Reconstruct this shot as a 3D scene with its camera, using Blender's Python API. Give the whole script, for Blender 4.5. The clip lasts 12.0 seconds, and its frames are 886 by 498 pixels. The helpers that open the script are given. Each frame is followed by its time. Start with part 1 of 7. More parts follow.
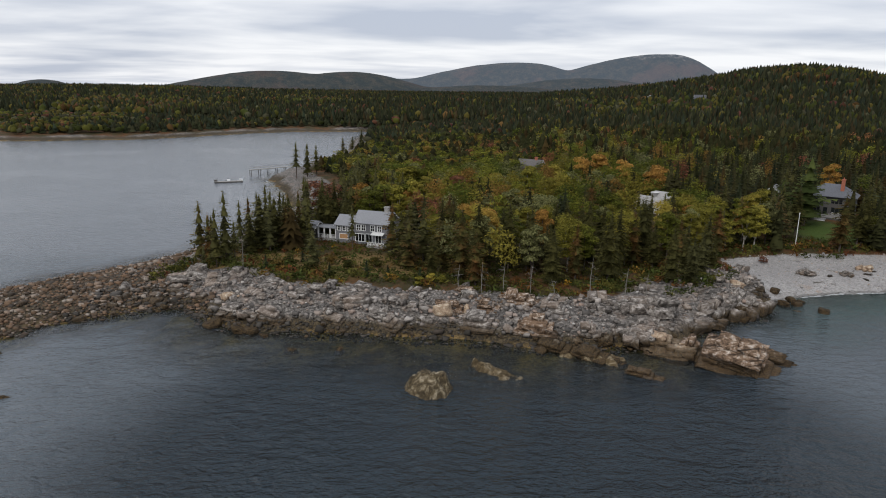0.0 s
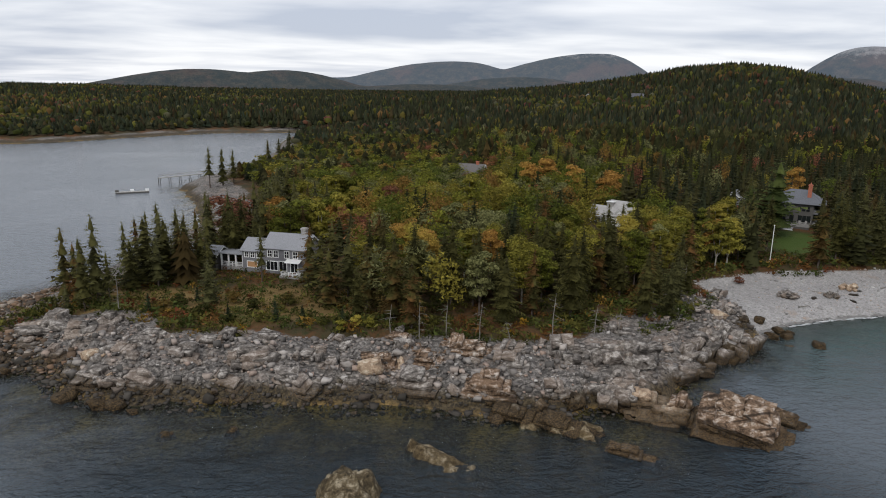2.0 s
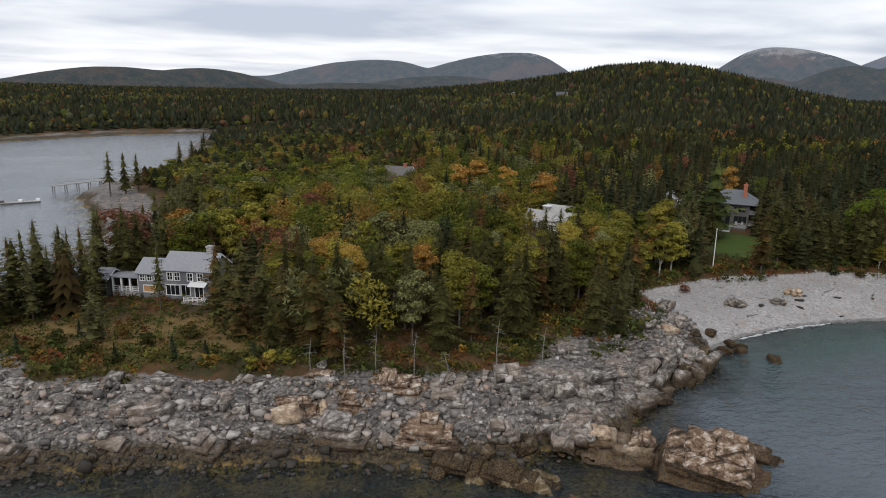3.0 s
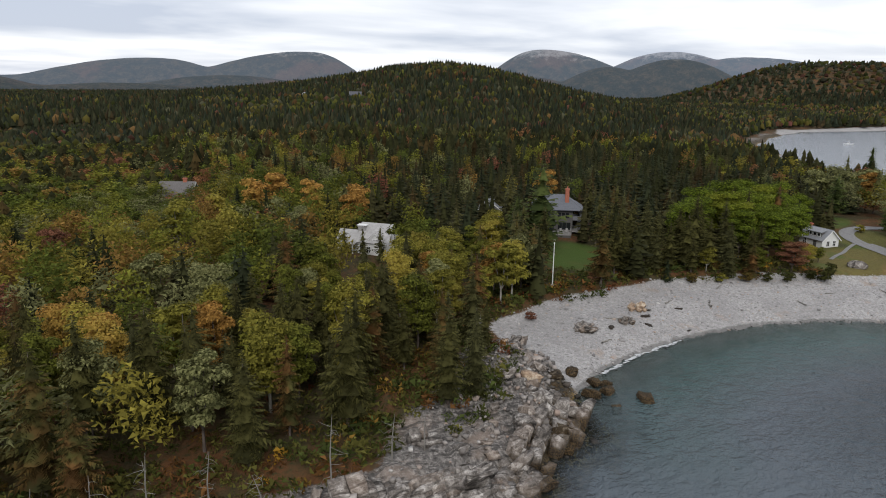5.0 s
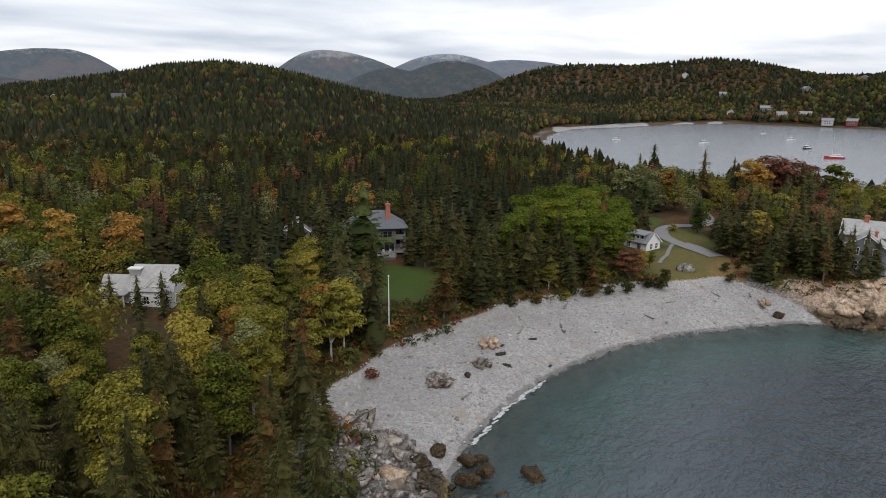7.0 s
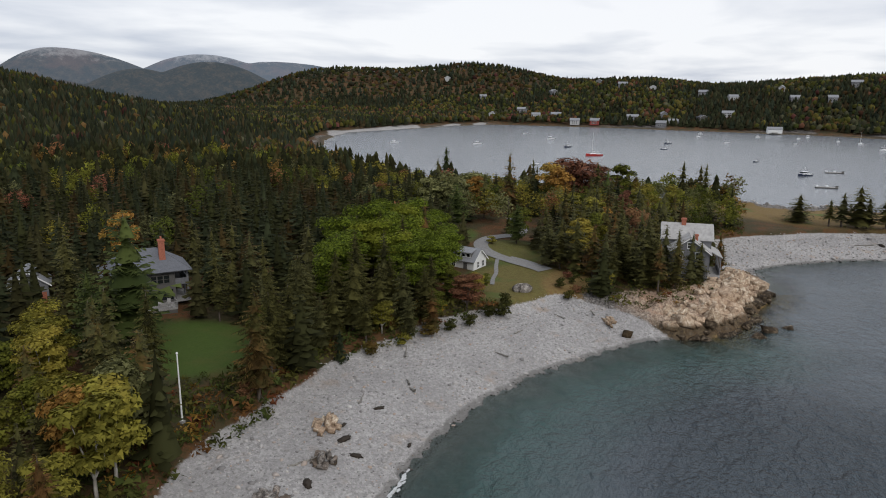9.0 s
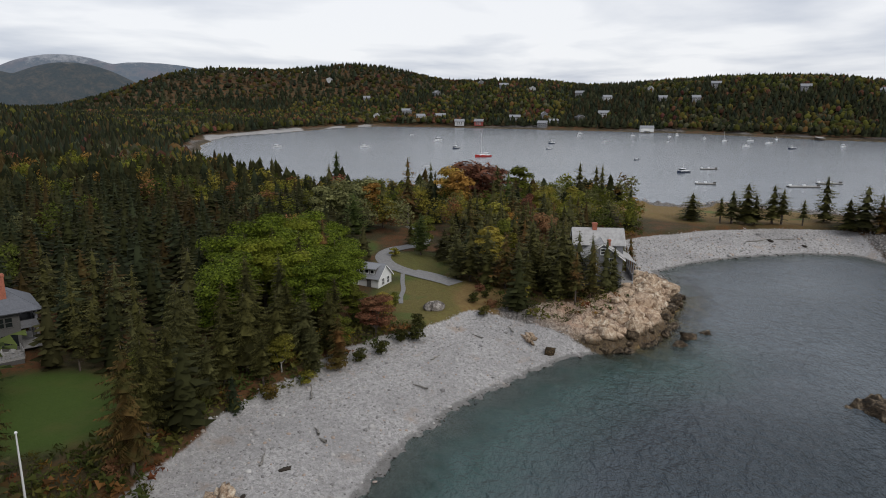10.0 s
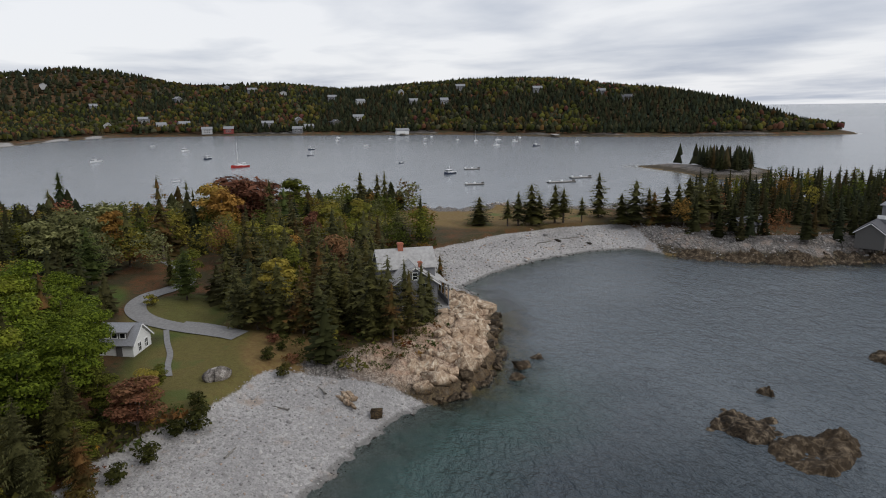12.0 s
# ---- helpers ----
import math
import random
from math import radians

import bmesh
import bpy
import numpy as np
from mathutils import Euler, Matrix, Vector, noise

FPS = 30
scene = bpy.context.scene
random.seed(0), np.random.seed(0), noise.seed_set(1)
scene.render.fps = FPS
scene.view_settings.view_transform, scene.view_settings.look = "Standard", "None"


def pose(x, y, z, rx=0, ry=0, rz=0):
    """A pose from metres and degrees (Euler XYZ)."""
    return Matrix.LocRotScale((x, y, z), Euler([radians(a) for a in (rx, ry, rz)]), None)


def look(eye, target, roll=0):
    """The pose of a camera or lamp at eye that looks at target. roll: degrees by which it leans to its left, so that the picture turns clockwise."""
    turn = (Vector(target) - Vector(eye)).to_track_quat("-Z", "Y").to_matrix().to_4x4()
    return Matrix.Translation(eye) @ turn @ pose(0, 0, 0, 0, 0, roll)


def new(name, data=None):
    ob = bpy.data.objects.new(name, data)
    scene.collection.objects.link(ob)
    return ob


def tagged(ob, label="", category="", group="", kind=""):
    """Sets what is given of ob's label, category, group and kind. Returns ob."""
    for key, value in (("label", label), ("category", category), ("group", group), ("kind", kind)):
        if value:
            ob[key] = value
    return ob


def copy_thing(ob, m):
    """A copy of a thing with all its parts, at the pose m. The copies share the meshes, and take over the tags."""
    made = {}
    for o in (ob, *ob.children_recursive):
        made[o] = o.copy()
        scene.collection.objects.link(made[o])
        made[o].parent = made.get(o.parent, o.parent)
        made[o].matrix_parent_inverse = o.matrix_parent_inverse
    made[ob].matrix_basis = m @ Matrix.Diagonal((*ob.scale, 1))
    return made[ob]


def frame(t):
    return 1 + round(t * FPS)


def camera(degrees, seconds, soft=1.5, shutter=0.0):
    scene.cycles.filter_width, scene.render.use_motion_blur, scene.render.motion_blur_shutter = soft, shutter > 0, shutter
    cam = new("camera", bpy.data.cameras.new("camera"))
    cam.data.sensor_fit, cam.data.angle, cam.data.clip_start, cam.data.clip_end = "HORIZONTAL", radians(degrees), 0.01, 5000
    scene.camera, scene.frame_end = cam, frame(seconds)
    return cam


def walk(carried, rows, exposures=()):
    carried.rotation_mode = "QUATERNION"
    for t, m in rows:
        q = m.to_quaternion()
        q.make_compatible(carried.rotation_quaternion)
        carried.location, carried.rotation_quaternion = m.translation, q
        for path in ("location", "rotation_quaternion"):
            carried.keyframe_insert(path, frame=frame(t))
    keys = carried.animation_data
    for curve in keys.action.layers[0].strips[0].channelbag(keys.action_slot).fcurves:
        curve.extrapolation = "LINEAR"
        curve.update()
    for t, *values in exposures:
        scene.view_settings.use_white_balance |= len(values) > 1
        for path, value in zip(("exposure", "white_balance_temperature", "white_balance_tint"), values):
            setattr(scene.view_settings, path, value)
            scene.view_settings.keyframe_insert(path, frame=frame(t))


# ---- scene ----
cam = camera(66.4, 12.0, soft=1.0)
PATH = [
    (0, (-0.144, -0.822, 39.159), (-0.123, 1.123, 38.693), 1.0),
    (0.5, (0.308, 5.001, 39.079), (0.333, 6.946, 38.615), 1.0),
    (1, (0.829, 10.958, 38.994), (0.891, 12.902, 38.53), 1.0),
    (1.5, (1.37, 17.068, 38.897), (1.489, 19.009, 38.431), 1.0),
    (2, (1.925, 23.222, 38.801), (2.123, 25.157, 38.335), 1.0),
    (2.5, (2.665, 29.37, 38.695), (2.963, 31.292, 38.23), 1.0),
    (3, (3.443, 35.569, 38.631), (3.849, 37.471, 38.165), 1.0),
    (5, (8.823, 59.651, 38.554), (9.775, 61.349, 38.096), 0.8),
    (5.5, (10.865, 65.309, 38.524), (11.948, 66.927, 38.068), 0.7),
    (6, (13.211, 70.885, 38.547), (14.424, 72.409, 38.093), 0.7),
    (6.5, (15.821, 76.184, 38.596), (17.147, 77.611, 38.145), 0.6),
    (7, (18.711, 81.084, 38.59), (20.136, 82.414, 38.141), 0.6),
    (9, (34.25, 100.729, 38.367), (36.035, 101.517, 37.932), 0.5),
    (9.5, (38.895, 104.453, 38.377), (40.743, 105.086, 37.944), 0.3),
    (10, (43.93, 107.487, 38.339), (45.824, 107.965, 37.91), 0.2),
    (10.5, (49.293, 110.111, 38.24), (51.221, 110.428, 37.811), 0.0),
    (11, (54.715, 112.29, 38.067), (56.664, 112.43, 37.641), -0.2),
    (11.5, (60.107, 113.989, 37.935), (62.062, 113.953, 37.511), -0.5),
    (12, (65.407, 115.373, 37.843), (67.351, 115.163, 37.424), -0.8),
]
walk(cam, [(t, look(eye, target, roll)) for t, eye, target, roll in PATH],
     exposures=[(0, 0.26), (3, 0.38), (5.5, 0.46), (7, 0.40), (9.5, 0.22), (12, 0.13)])

# ---------------------------------------------------------------- light
SUN_AZ, SUN_EL = 215.0, 38.0

world = bpy.data.worlds.new("overcast_sky")
scene.world = world
world.use_nodes = True
wn, wl = world.node_tree.nodes, world.node_tree.links
wn.clear()


def wnode(kind, **values):
    n = wn.new(kind)
    for key, value in values.items():
        n.inputs[key].default_value = value
    return n


w_out, w_bg = wnode("ShaderNodeOutputWorld"), wnode("ShaderNodeBackground", Strength=1.0)
sky = wn.new("ShaderNodeTexSky")
sky.sky_type, sky.sun_disc = "NISHITA", False
sky.sun_elevation, sky.sun_rotation = radians(SUN_EL), radians(SUN_AZ)
sky_dim = wn.new("ShaderNodeVectorMath")
sky_dim.operation = "SCALE"
sky_dim.inputs["Scale"].default_value = 0.10
wl.new(sky.outputs[0], sky_dim.inputs[0])
# stratus deck: long flat streaks, projected on a plane high overhead
w_co = wn.new("ShaderNodeTexCoord")
w_sep = wn.new("ShaderNodeSeparateXYZ")
wl.new(w_co.outputs["Generated"], w_sep.inputs[0])
w_h = wn.new("ShaderNodeMath")
w_h.operation = "ADD"
w_h.inputs[1].default_value = 0.07
wl.new(w_sep.outputs["Z"], w_h.inputs[0])
w_abs = wn.new("ShaderNodeMath")
w_abs.operation = "MAXIMUM"
w_abs.inputs[1].default_value = 0.05
wl.new(w_h.outputs[0], w_abs.inputs[0])
w_div = wn.new("ShaderNodeVectorMath")
w_div.operation = "DIVIDE"
w_cmb = wn.new("ShaderNodeCombineXYZ")
for s in "XYZ":
    wl.new(w_abs.outputs[0], w_cmb.inputs[s])
wl.new(w_co.outputs["Generated"], w_div.inputs[0])
wl.new(w_cmb.outputs[0], w_div.inputs[1])
w_map = wn.new("ShaderNodeMapping")
w_map.inputs["Rotation"].default_value = (0, 0, radians(-35))
w_map.inputs["Scale"].default_value = (0.40, 0.52, 0.0)
wl.new(w_div.outputs[0], w_map.inputs[0])
w_n1 = wnode("ShaderNodeTexNoise", Scale=1.3, Detail=5.0, Roughness=0.5, Distortion=0.25)
w_n2 = wnode("ShaderNodeTexNoise", Scale=0.55, Detail=3.0, Roughness=0.45)
wl.new(w_map.outputs[0], w_n1.inputs["Vector"])
wl.new(w_map.outputs[0], w_n2.inputs["Vector"])
w_avg = wn.new("ShaderNodeMath")
w_avg.operation = "ADD"
wl.new(w_n1.outputs["Fac"], w_avg.inputs[0])
wl.new(w_n2.outputs["Fac"], w_avg.inputs[1])
w_ramp = wn.new("ShaderNodeValToRGB")
w_ramp.color_ramp.elements[0].position, w_ramp.color_ramp.elements[0].color = 0.38, (0.44, 0.48, 0.57, 1)
w_ramp.color_ramp.elements[1].position, w_ramp.color_ramp.elements[1].color = 0.57, (0.80, 0.81, 0.84, 1)
w_half = wn.new("ShaderNodeMath")
w_half.operation = "MULTIPLY"
w_half.inputs[1].default_value = 0.5
wl.new(w_avg.outputs[0], w_half.inputs[0])
wl.new(w_half.outputs[0], w_ramp.inputs[0])
w_mix = wn.new("ShaderNodeMix")
w_mix.data_type = "RGBA"
w_mix.inputs["Factor"].default_value = 0.93
wl.new(sky_dim.outputs[0], w_mix.inputs["A"])
wl.new(w_ramp.outputs[0], w_mix.inputs["B"])
wl.new(w_mix.outputs["Result"], w_bg.inputs["Color"])
wl.new(w_bg.outputs[0], w_out.inputs["Surface"])

sun = new("sun", bpy.data.lights.new("sun", "SUN"))
sun.data.energy, sun.data.angle, sun.data.color = 1.0, radians(18), (1.0, 0.97, 0.92)
sun.matrix_world = look((0, 0, 100), Vector((0, 0, 100)) - Vector((math.sin(radians(SUN_AZ)) * math.cos(radians(SUN_EL)),
                        math.cos(radians(SUN_AZ)) * math.cos(radians(SUN_EL)), math.sin(radians(SUN_EL)))))

# ---------------------------------------------------------------- materials


class Mat:
    """A small builder for node materials."""

    def __init__(self, name, rough=0.8, metal=0.0, spec=0.3):
        self.m = bpy.data.materials.new(name)
        self.m.use_nodes = True
        self.t = self.m.node_tree
        self.n, self.l = self.t.nodes, self.t.links
        self.b = self.n["Principled BSDF"]
        self.b.inputs["Roughness"].default_value = rough
        self.b.inputs["Metallic"].default_value = metal
        self.b.inputs["Specular IOR Level"].default_value = spec

    def node(self, kind, **values):
        n = self.n.new(kind)
        for key, value in values.items():
            n.inputs[key].default_value = value
        return n

    def link(self, a, b):
        self.l.new(a, b)

    def coords(self, scale=(1, 1, 1), kind="Object"):
        if not hasattr(self, "tc"):
            self.tc = self.n.new("ShaderNodeTexCoord")
            self.geo = self.n.new("ShaderNodeNewGeometry")
        mp = self.n.new("ShaderNodeMapping")
        mp.inputs["Scale"].default_value = scale
        self.link(self.geo.outputs["Position"] if kind == "World" else self.tc.outputs[kind], mp.inputs[0])
        return mp.outputs[0]

    def noise(self, scale, detail=4.0, rough=0.6, stretch=(1, 1, 1), kind="Object", distort=0.0):
        n = self.node("ShaderNodeTexNoise", Scale=scale, Detail=detail, Roughness=rough, Distortion=distort)
        self.link(self.coords(stretch, kind), n.inputs["Vector"])
        return n.outputs["Fac"]

    def voronoi(self, scale, out="Color", kind="Object", stretch=(1, 1, 1), feature="F1"):
        n = self.node("ShaderNodeTexVoronoi", Scale=scale)
        n.feature = feature
        self.link(self.coords(stretch, kind), n.inputs["Vector"])
        return n.outputs[out]

    def ramp(self, fac, stops):
        r = self.n.new("ShaderNodeValToRGB")
        e = r.color_ramp.elements
        while len(e) < len(stops):
            e.new(0.5)
        for el, (p, c) in zip(e, stops):
            el.position = p
            el.color = (*c, 1) if len(c) == 3 else c
        self.link(fac, r.inputs[0])
        return r.outputs[0]

    def step(self, fac, lo, hi):
        r = self.n.new("ShaderNodeMapRange")
        r.interpolation_type = "SMOOTHSTEP"
        r.inputs["From Min"].default_value, r.inputs["From Max"].default_value = lo, hi
        self.link(fac, r.inputs["Value"])
        return r.outputs[0]

    def mix(self, fac, a, b, blend="MIX"):
        x = self.n.new("ShaderNodeMix")
        x.data_type, x.blend_type = "RGBA", blend
        for sock, v in ((x.inputs["Factor"], fac), (x.inputs["A"], a), (x.inputs["B"], b)):
            if isinstance(v, (int, float)):
                sock.default_value = v
            elif isinstance(v, tuple):
                sock.default_value = (*v, 1)
            else:
                self.link(v, sock)
        return x.outputs["Result"]

    def math(self, op, a, b=0.0):
        x = self.n.new("ShaderNodeMath")
        x.operation = op
        for sock, v in ((x.inputs[0], a), (x.inputs[1], b)):
            if isinstance(v, (int, float)):
                sock.default_value = v
            else:
                self.link(v, sock)
        return x.outputs[0]

    def attr(self, name, out="Fac"):
        a = self.n.new("ShaderNodeAttribute")
        a.attribute_name = name
        return a.outputs[out]

    def strata(self):
        """Beds of rock: thin, slightly wavy layers that dip one way."""
        n = self.node("ShaderNodeTexNoise", Scale=1.0, Detail=5.0, Roughness=0.6, Distortion=0.35)
        mp = self.n.new("ShaderNodeMapping")
        mp.inputs["Rotation"].default_value = (radians(58), radians(12), radians(-18))
        mp.inputs["Scale"].default_value = (0.22, 2.3, 0.35)
        self.coords()
        self.link(self.geo.outputs["Position"], mp.inputs[0])
        self.link(mp.outputs[0], n.inputs["Vector"])
        return n.outputs["Fac"]

    def random(self):
        return self.n.new("ShaderNodeObjectInfo").outputs["Random"]

    def island(self):
        if not hasattr(self, "geo"):
            self.tc = self.n.new("ShaderNodeTexCoord")
            self.geo = self.n.new("ShaderNodeNewGeometry")
        return self.geo.outputs["Random Per Island"]

    def height(self):
        if not hasattr(self, "geo"):
            self.tc = self.n.new("ShaderNodeTexCoord")
            self.geo = self.n.new("ShaderNodeNewGeometry")
        s = self.n.new("ShaderNodeSeparateXYZ")
        self.link(self.geo.outputs["Position"], s.inputs[0])
        return s.outputs["Z"]

    def bump(self, fac, strength=0.5, distance=0.05, also=None):
        b = self.node("ShaderNodeBump", Strength=strength, Distance=distance)
        self.link(fac, b.inputs["Height"])
        if also is not None:
            self.link(also, b.inputs["Normal"])
        self.link(b.outputs[0], self.b.inputs["Normal"])
        return b.outputs[0]

    def leafy(self, colour, share=0.3):
        """Base colour for foliage, with some light passing through."""
        self.link(colour, self.b.inputs["Base Color"])
        thin = self.n.new("ShaderNodeBsdfTranslucent")
        self.link(colour, thin.inputs["Color"])
        both = self.node("ShaderNodeMixShader", Fac=share)
        self.link(self.b.outputs[0], both.inputs[1])
        self.link(thin.outputs[0], both.inputs[2])
        self.link(both.outputs[0], self.n["Material Output"].inputs["Surface"])
        return self.m

    def base(self, colour):
        if isinstance(colour, tuple):
            self.b.inputs["Base Color"].default_value = (*colour, 1)
        else:
            self.link(colour, self.b.inputs["Base Color"])
        return self.m


def leaf_mat(name, dark, light, extra=None, amount=0.25, soft=0.0):
    """Foliage: hue drifts from plant to plant, and from clump to clump."""
    m = Mat(name, 0.75, 0, 0.08)
    c = m.mix(m.math("MULTIPLY", m.island(), 0.9), dark, light)
    if extra:
        pick = m.step(m.math("ADD", m.math("MULTIPLY", m.random(), 0.55), m.math("MULTIPLY", m.noise(0.22, 2.0, kind="World"), 0.6)), 0.62, 0.9)
        c = m.mix(m.math("MULTIPLY", pick, amount), c, extra)
    shade = m.math("ADD", m.math("MULTIPLY", m.random(), 0.5), 0.75)
    v = m.node("ShaderNodeCombineColor")
    for s in ("Red", "Green", "Blue"):
        m.link(shade, v.inputs[s])
    return m.leafy(m.mix(1.0, c, v.outputs[0], "MULTIPLY"))


def tint_mat(name):
    """Foliage of the joined woods: each tree's own leaf colour, with haze tinted into the far ones, varied from clump
    to clump.
    """
    m = Mat(name, 0.8, 0, 0.06)
    vary = m.math("ADD", m.math("MULTIPLY", m.island(), 0.8), 0.5)
    v = m.node("ShaderNodeCombineColor")
    for s in ("Red", "Green", "Blue"):
        m.link(vary, v.inputs[s])
    return m.leafy(m.mix(1.0, m.attr("leaf_tint", "Color"), v.outputs[0], "MULTIPLY"), 0.2)


def spruce_mat():
    """Spruce needles: dark green, with some trees grey-green and some rusting at the tips."""
    m = Mat("spruce_needles", 0.75, 0, 0.08)
    c = m.mix(m.island(), (0.020, 0.020, 0.007), (0.105, 0.098, 0.030))
    c = m.mix(m.math("MULTIPLY", m.step(m.random(), 0.32, 0.1), 0.55), c, m.mix(m.island(), (0.028, 0.029, 0.013), (0.125, 0.125, 0.054)))
    rust = m.math("MULTIPLY", m.step(m.random(), 0.78, 0.95), m.step(m.noise(0.5, 3.0, kind="World"), 0.40, 0.62))
    c = m.mix(m.math("MULTIPLY", rust, 0.75), c, m.mix(m.island(), (0.05, 0.022, 0.008), (0.21, 0.095, 0.034)))
    return m.leafy(c, 0.15)


SPRUCE = spruce_mat()
PINE = leaf_mat("pine_needles", (0.026, 0.038, 0.011), (0.105, 0.128, 0.036))
FIR = leaf_mat("fir_needles", (0.012, 0.018, 0.008), (0.052, 0.064, 0.030))
LEAF_GREEN = leaf_mat("maple_leaves_green", (0.040, 0.046, 0.008), (0.185, 0.195, 0.030), (0.27, 0.19, 0.04), 0.4)
LEAF_MAPLE = leaf_mat("maple_leaves_fresh_green", (0.030, 0.048, 0.006), (0.20, 0.25, 0.026), (0.26, 0.22, 0.03), 0.3)
LEAF_YELLOW = leaf_mat("birch_leaves_yellow", (0.085, 0.080, 0.012), (0.32, 0.285, 0.050), (0.32, 0.23, 0.045), 0.5)
LEAF_ORANGE = leaf_mat("maple_leaves_orange", (0.16, 0.080, 0.018), (0.52, 0.29, 0.075), (0.26, 0.22, 0.04), 0.6)
LEAF_RED = leaf_mat("maple_leaves_red", (0.060, 0.024, 0.014), (0.29, 0.125, 0.075), (0.2, 0.13, 0.05), 0.5)
LEAF_OLIVE = leaf_mat("shrub_leaves_olive", (0.02, 0.024, 0.006), (0.09, 0.088, 0.022), (0.2, 0.1, 0.03), 0.5)
LEAF_PALE = leaf_mat("alder_leaves_grey_green", (0.060, 0.064, 0.022), (0.27, 0.265, 0.11))
WOODS = tint_mat("woods_foliage")


def bark_mat(name, a, b):
    m = Mat(name, 0.9)
    f = m.noise(3.0, 5.0, stretch=(1, 1, 0.2))
    m.bump(f, 0.6, 0.04)
    return m.base(m.ramp(f, [(0.35, a), (0.7, b)]))


BARK = bark_mat("spruce_bark", (0.06, 0.045, 0.035), (0.16, 0.13, 0.11))
BIRCH = bark_mat("birch_bark", (0.2, 0.18, 0.15), (0.5, 0.47, 0.42))
DEADWOOD = bark_mat("weathered_deadwood", (0.13, 0.12, 0.105), (0.3, 0.28, 0.25))


def ground_mat():
    m = Mat("shore_and_forest_ground", 0.9, 0, 0.25)
    # forest floor and blueberry heath
    f1, f2 = m.noise(0.12, 4.0, kind="World"), m.noise(1.4, 6.0, 0.7, kind="World")
    floor_c = m.mix(m.step(f1, 0.4, 0.62), (0.055, 0.042, 0.018), (0.12, 0.052, 0.02))
    floor_c = m.mix(m.step(f2, 0.45, 0.7), floor_c, (0.035, 0.04, 0.014))
    # lawn, meadow
    lawn = m.mix(f2, (0.038, 0.066, 0.010), (0.066, 0.102, 0.016))
    lawn = m.mix(m.step(f1, 0.42, 0.65), lawn, (0.075, 0.085, 0.02))
    meadow = m.mix(m.step(f2, 0.35, 0.65), (0.16, 0.098, 0.038), (0.20, 0.14, 0.05))
    meadow = m.mix(m.step(f1, 0.55, 0.68), meadow, (0.10, 0.12, 0.03))
    # shingle
    cell = m.voronoi(2.6, "Color", "World")
    cell2 = m.voronoi(6.0, "Color", "World")
    sep = m.n.new("ShaderNodeSeparateColor")
    m.link(cell, sep.inputs[0])
    sep2 = m.n.new("ShaderNodeSeparateColor")
    m.link(cell2, sep2.inputs[0])
    grit = m.math("ADD", m.math("MULTIPLY", sep.outputs[0], 0.5), m.math("MULTIPLY", sep2.outputs[0], 0.5))
    shingle = m.ramp(grit, [(0.1, (0.25, 0.24, 0.23)), (0.5, (0.35, 0.335, 0.325)), (0.9, (0.46, 0.44, 0.425))])
    rust = m.step(m.noise(0.22, 3.0, 0.6, kind="World"), 0.60, 0.74)
    shingle = m.mix(m.math("MULTIPLY", rust, 0.5), shingle, (0.34, 0.24, 0.16))
    shingle = m.mix(m.math("MULTIPLY", m.step(m.noise(0.09, 5.0, 0.65, kind="World"), 0.42, 0.62), 0.4), shingle, (0.23, 0.22, 0.215))
    # ledge rock
    r1, r2 = m.noise(0.25, 6.0, 0.65, kind="World"), m.noise(2.2, 8.0, 0.7, kind="World", distort=0.5)
    rock = m.ramp(r2, [(0.3, (0.035, 0.032, 0.03)), (0.48, (0.13, 0.118, 0.108)), (0.62, (0.30, 0.275, 0.25)), (0.78, (0.52, 0.485, 0.45))])
    rock = m.mix(m.math("MULTIPLY", m.step(r1, 0.5, 0.66), 0.4), rock, (0.36, 0.27, 0.21))
    bed = m.strata()
    pink = m.mix(m.step(r2, 0.34, 0.66), (0.20, 0.125, 0.08), (0.56, 0.44, 0.33))
    crack = m.noise(0.8, 7.0, 0.65, stretch=(0.7, 1.3, 1.6), kind="World", distort=0.8)
    pink = m.mix(m.math("MULTIPLY", m.step(m.math("ABSOLUTE", m.math("SUBTRACT", crack, 0.5)), 0.022, 0.004), 0.8), pink, (0.05, 0.036, 0.03))
    pink = m.mix(m.math("MULTIPLY", m.step(r1, 0.46, 0.6), 0.45), pink, (0.50, 0.30, 0.20))
    rock = m.mix(m.math("MULTIPLY", m.step(bed, 0.48, 0.36), 0.7), rock, (0.03, 0.028, 0.026))
    rock = m.mix(m.attr("pink_granite"), rock, pink)
    # tide line: black lichen and weed
    z = m.height()
    ragged = m.math("ADD", z, m.math("MULTIPLY", m.math("SUBTRACT", r1, 0.5), 2.2))
    weed = m.mix(m.step(r2, 0.35, 0.65), (0.012, 0.010, 0.007), (0.085, 0.058, 0.02))
    weed = m.mix(m.math("MULTIPLY", m.step(m.noise(0.16, 4.0, 0.6, kind="World"), 0.42, 0.58), m.math("MULTIPLY", m.step(r2, 0.3, 0.6), m.step(z, 0.6, -0.1))), weed, (0.28, 0.175, 0.045))
    wet_rock = m.step(ragged, 2.2, 1.1)
    wet_beach = m.step(m.math("ADD", z, m.math("MULTIPLY", m.math("SUBTRACT", f2, 0.5), 0.3)), 0.28, 0.14)
    rock = m.mix(m.math("MULTIPLY", wet_rock, 0.85), rock, weed)
    shingle = m.mix(m.math("MULTIPLY", wet_beach, 0.6), shingle, (0.10, 0.095, 0.085))
    c = m.mix(m.attr("lawn"), floor_c, lawn)
    c = m.mix(m.attr("meadow"), c, meadow)
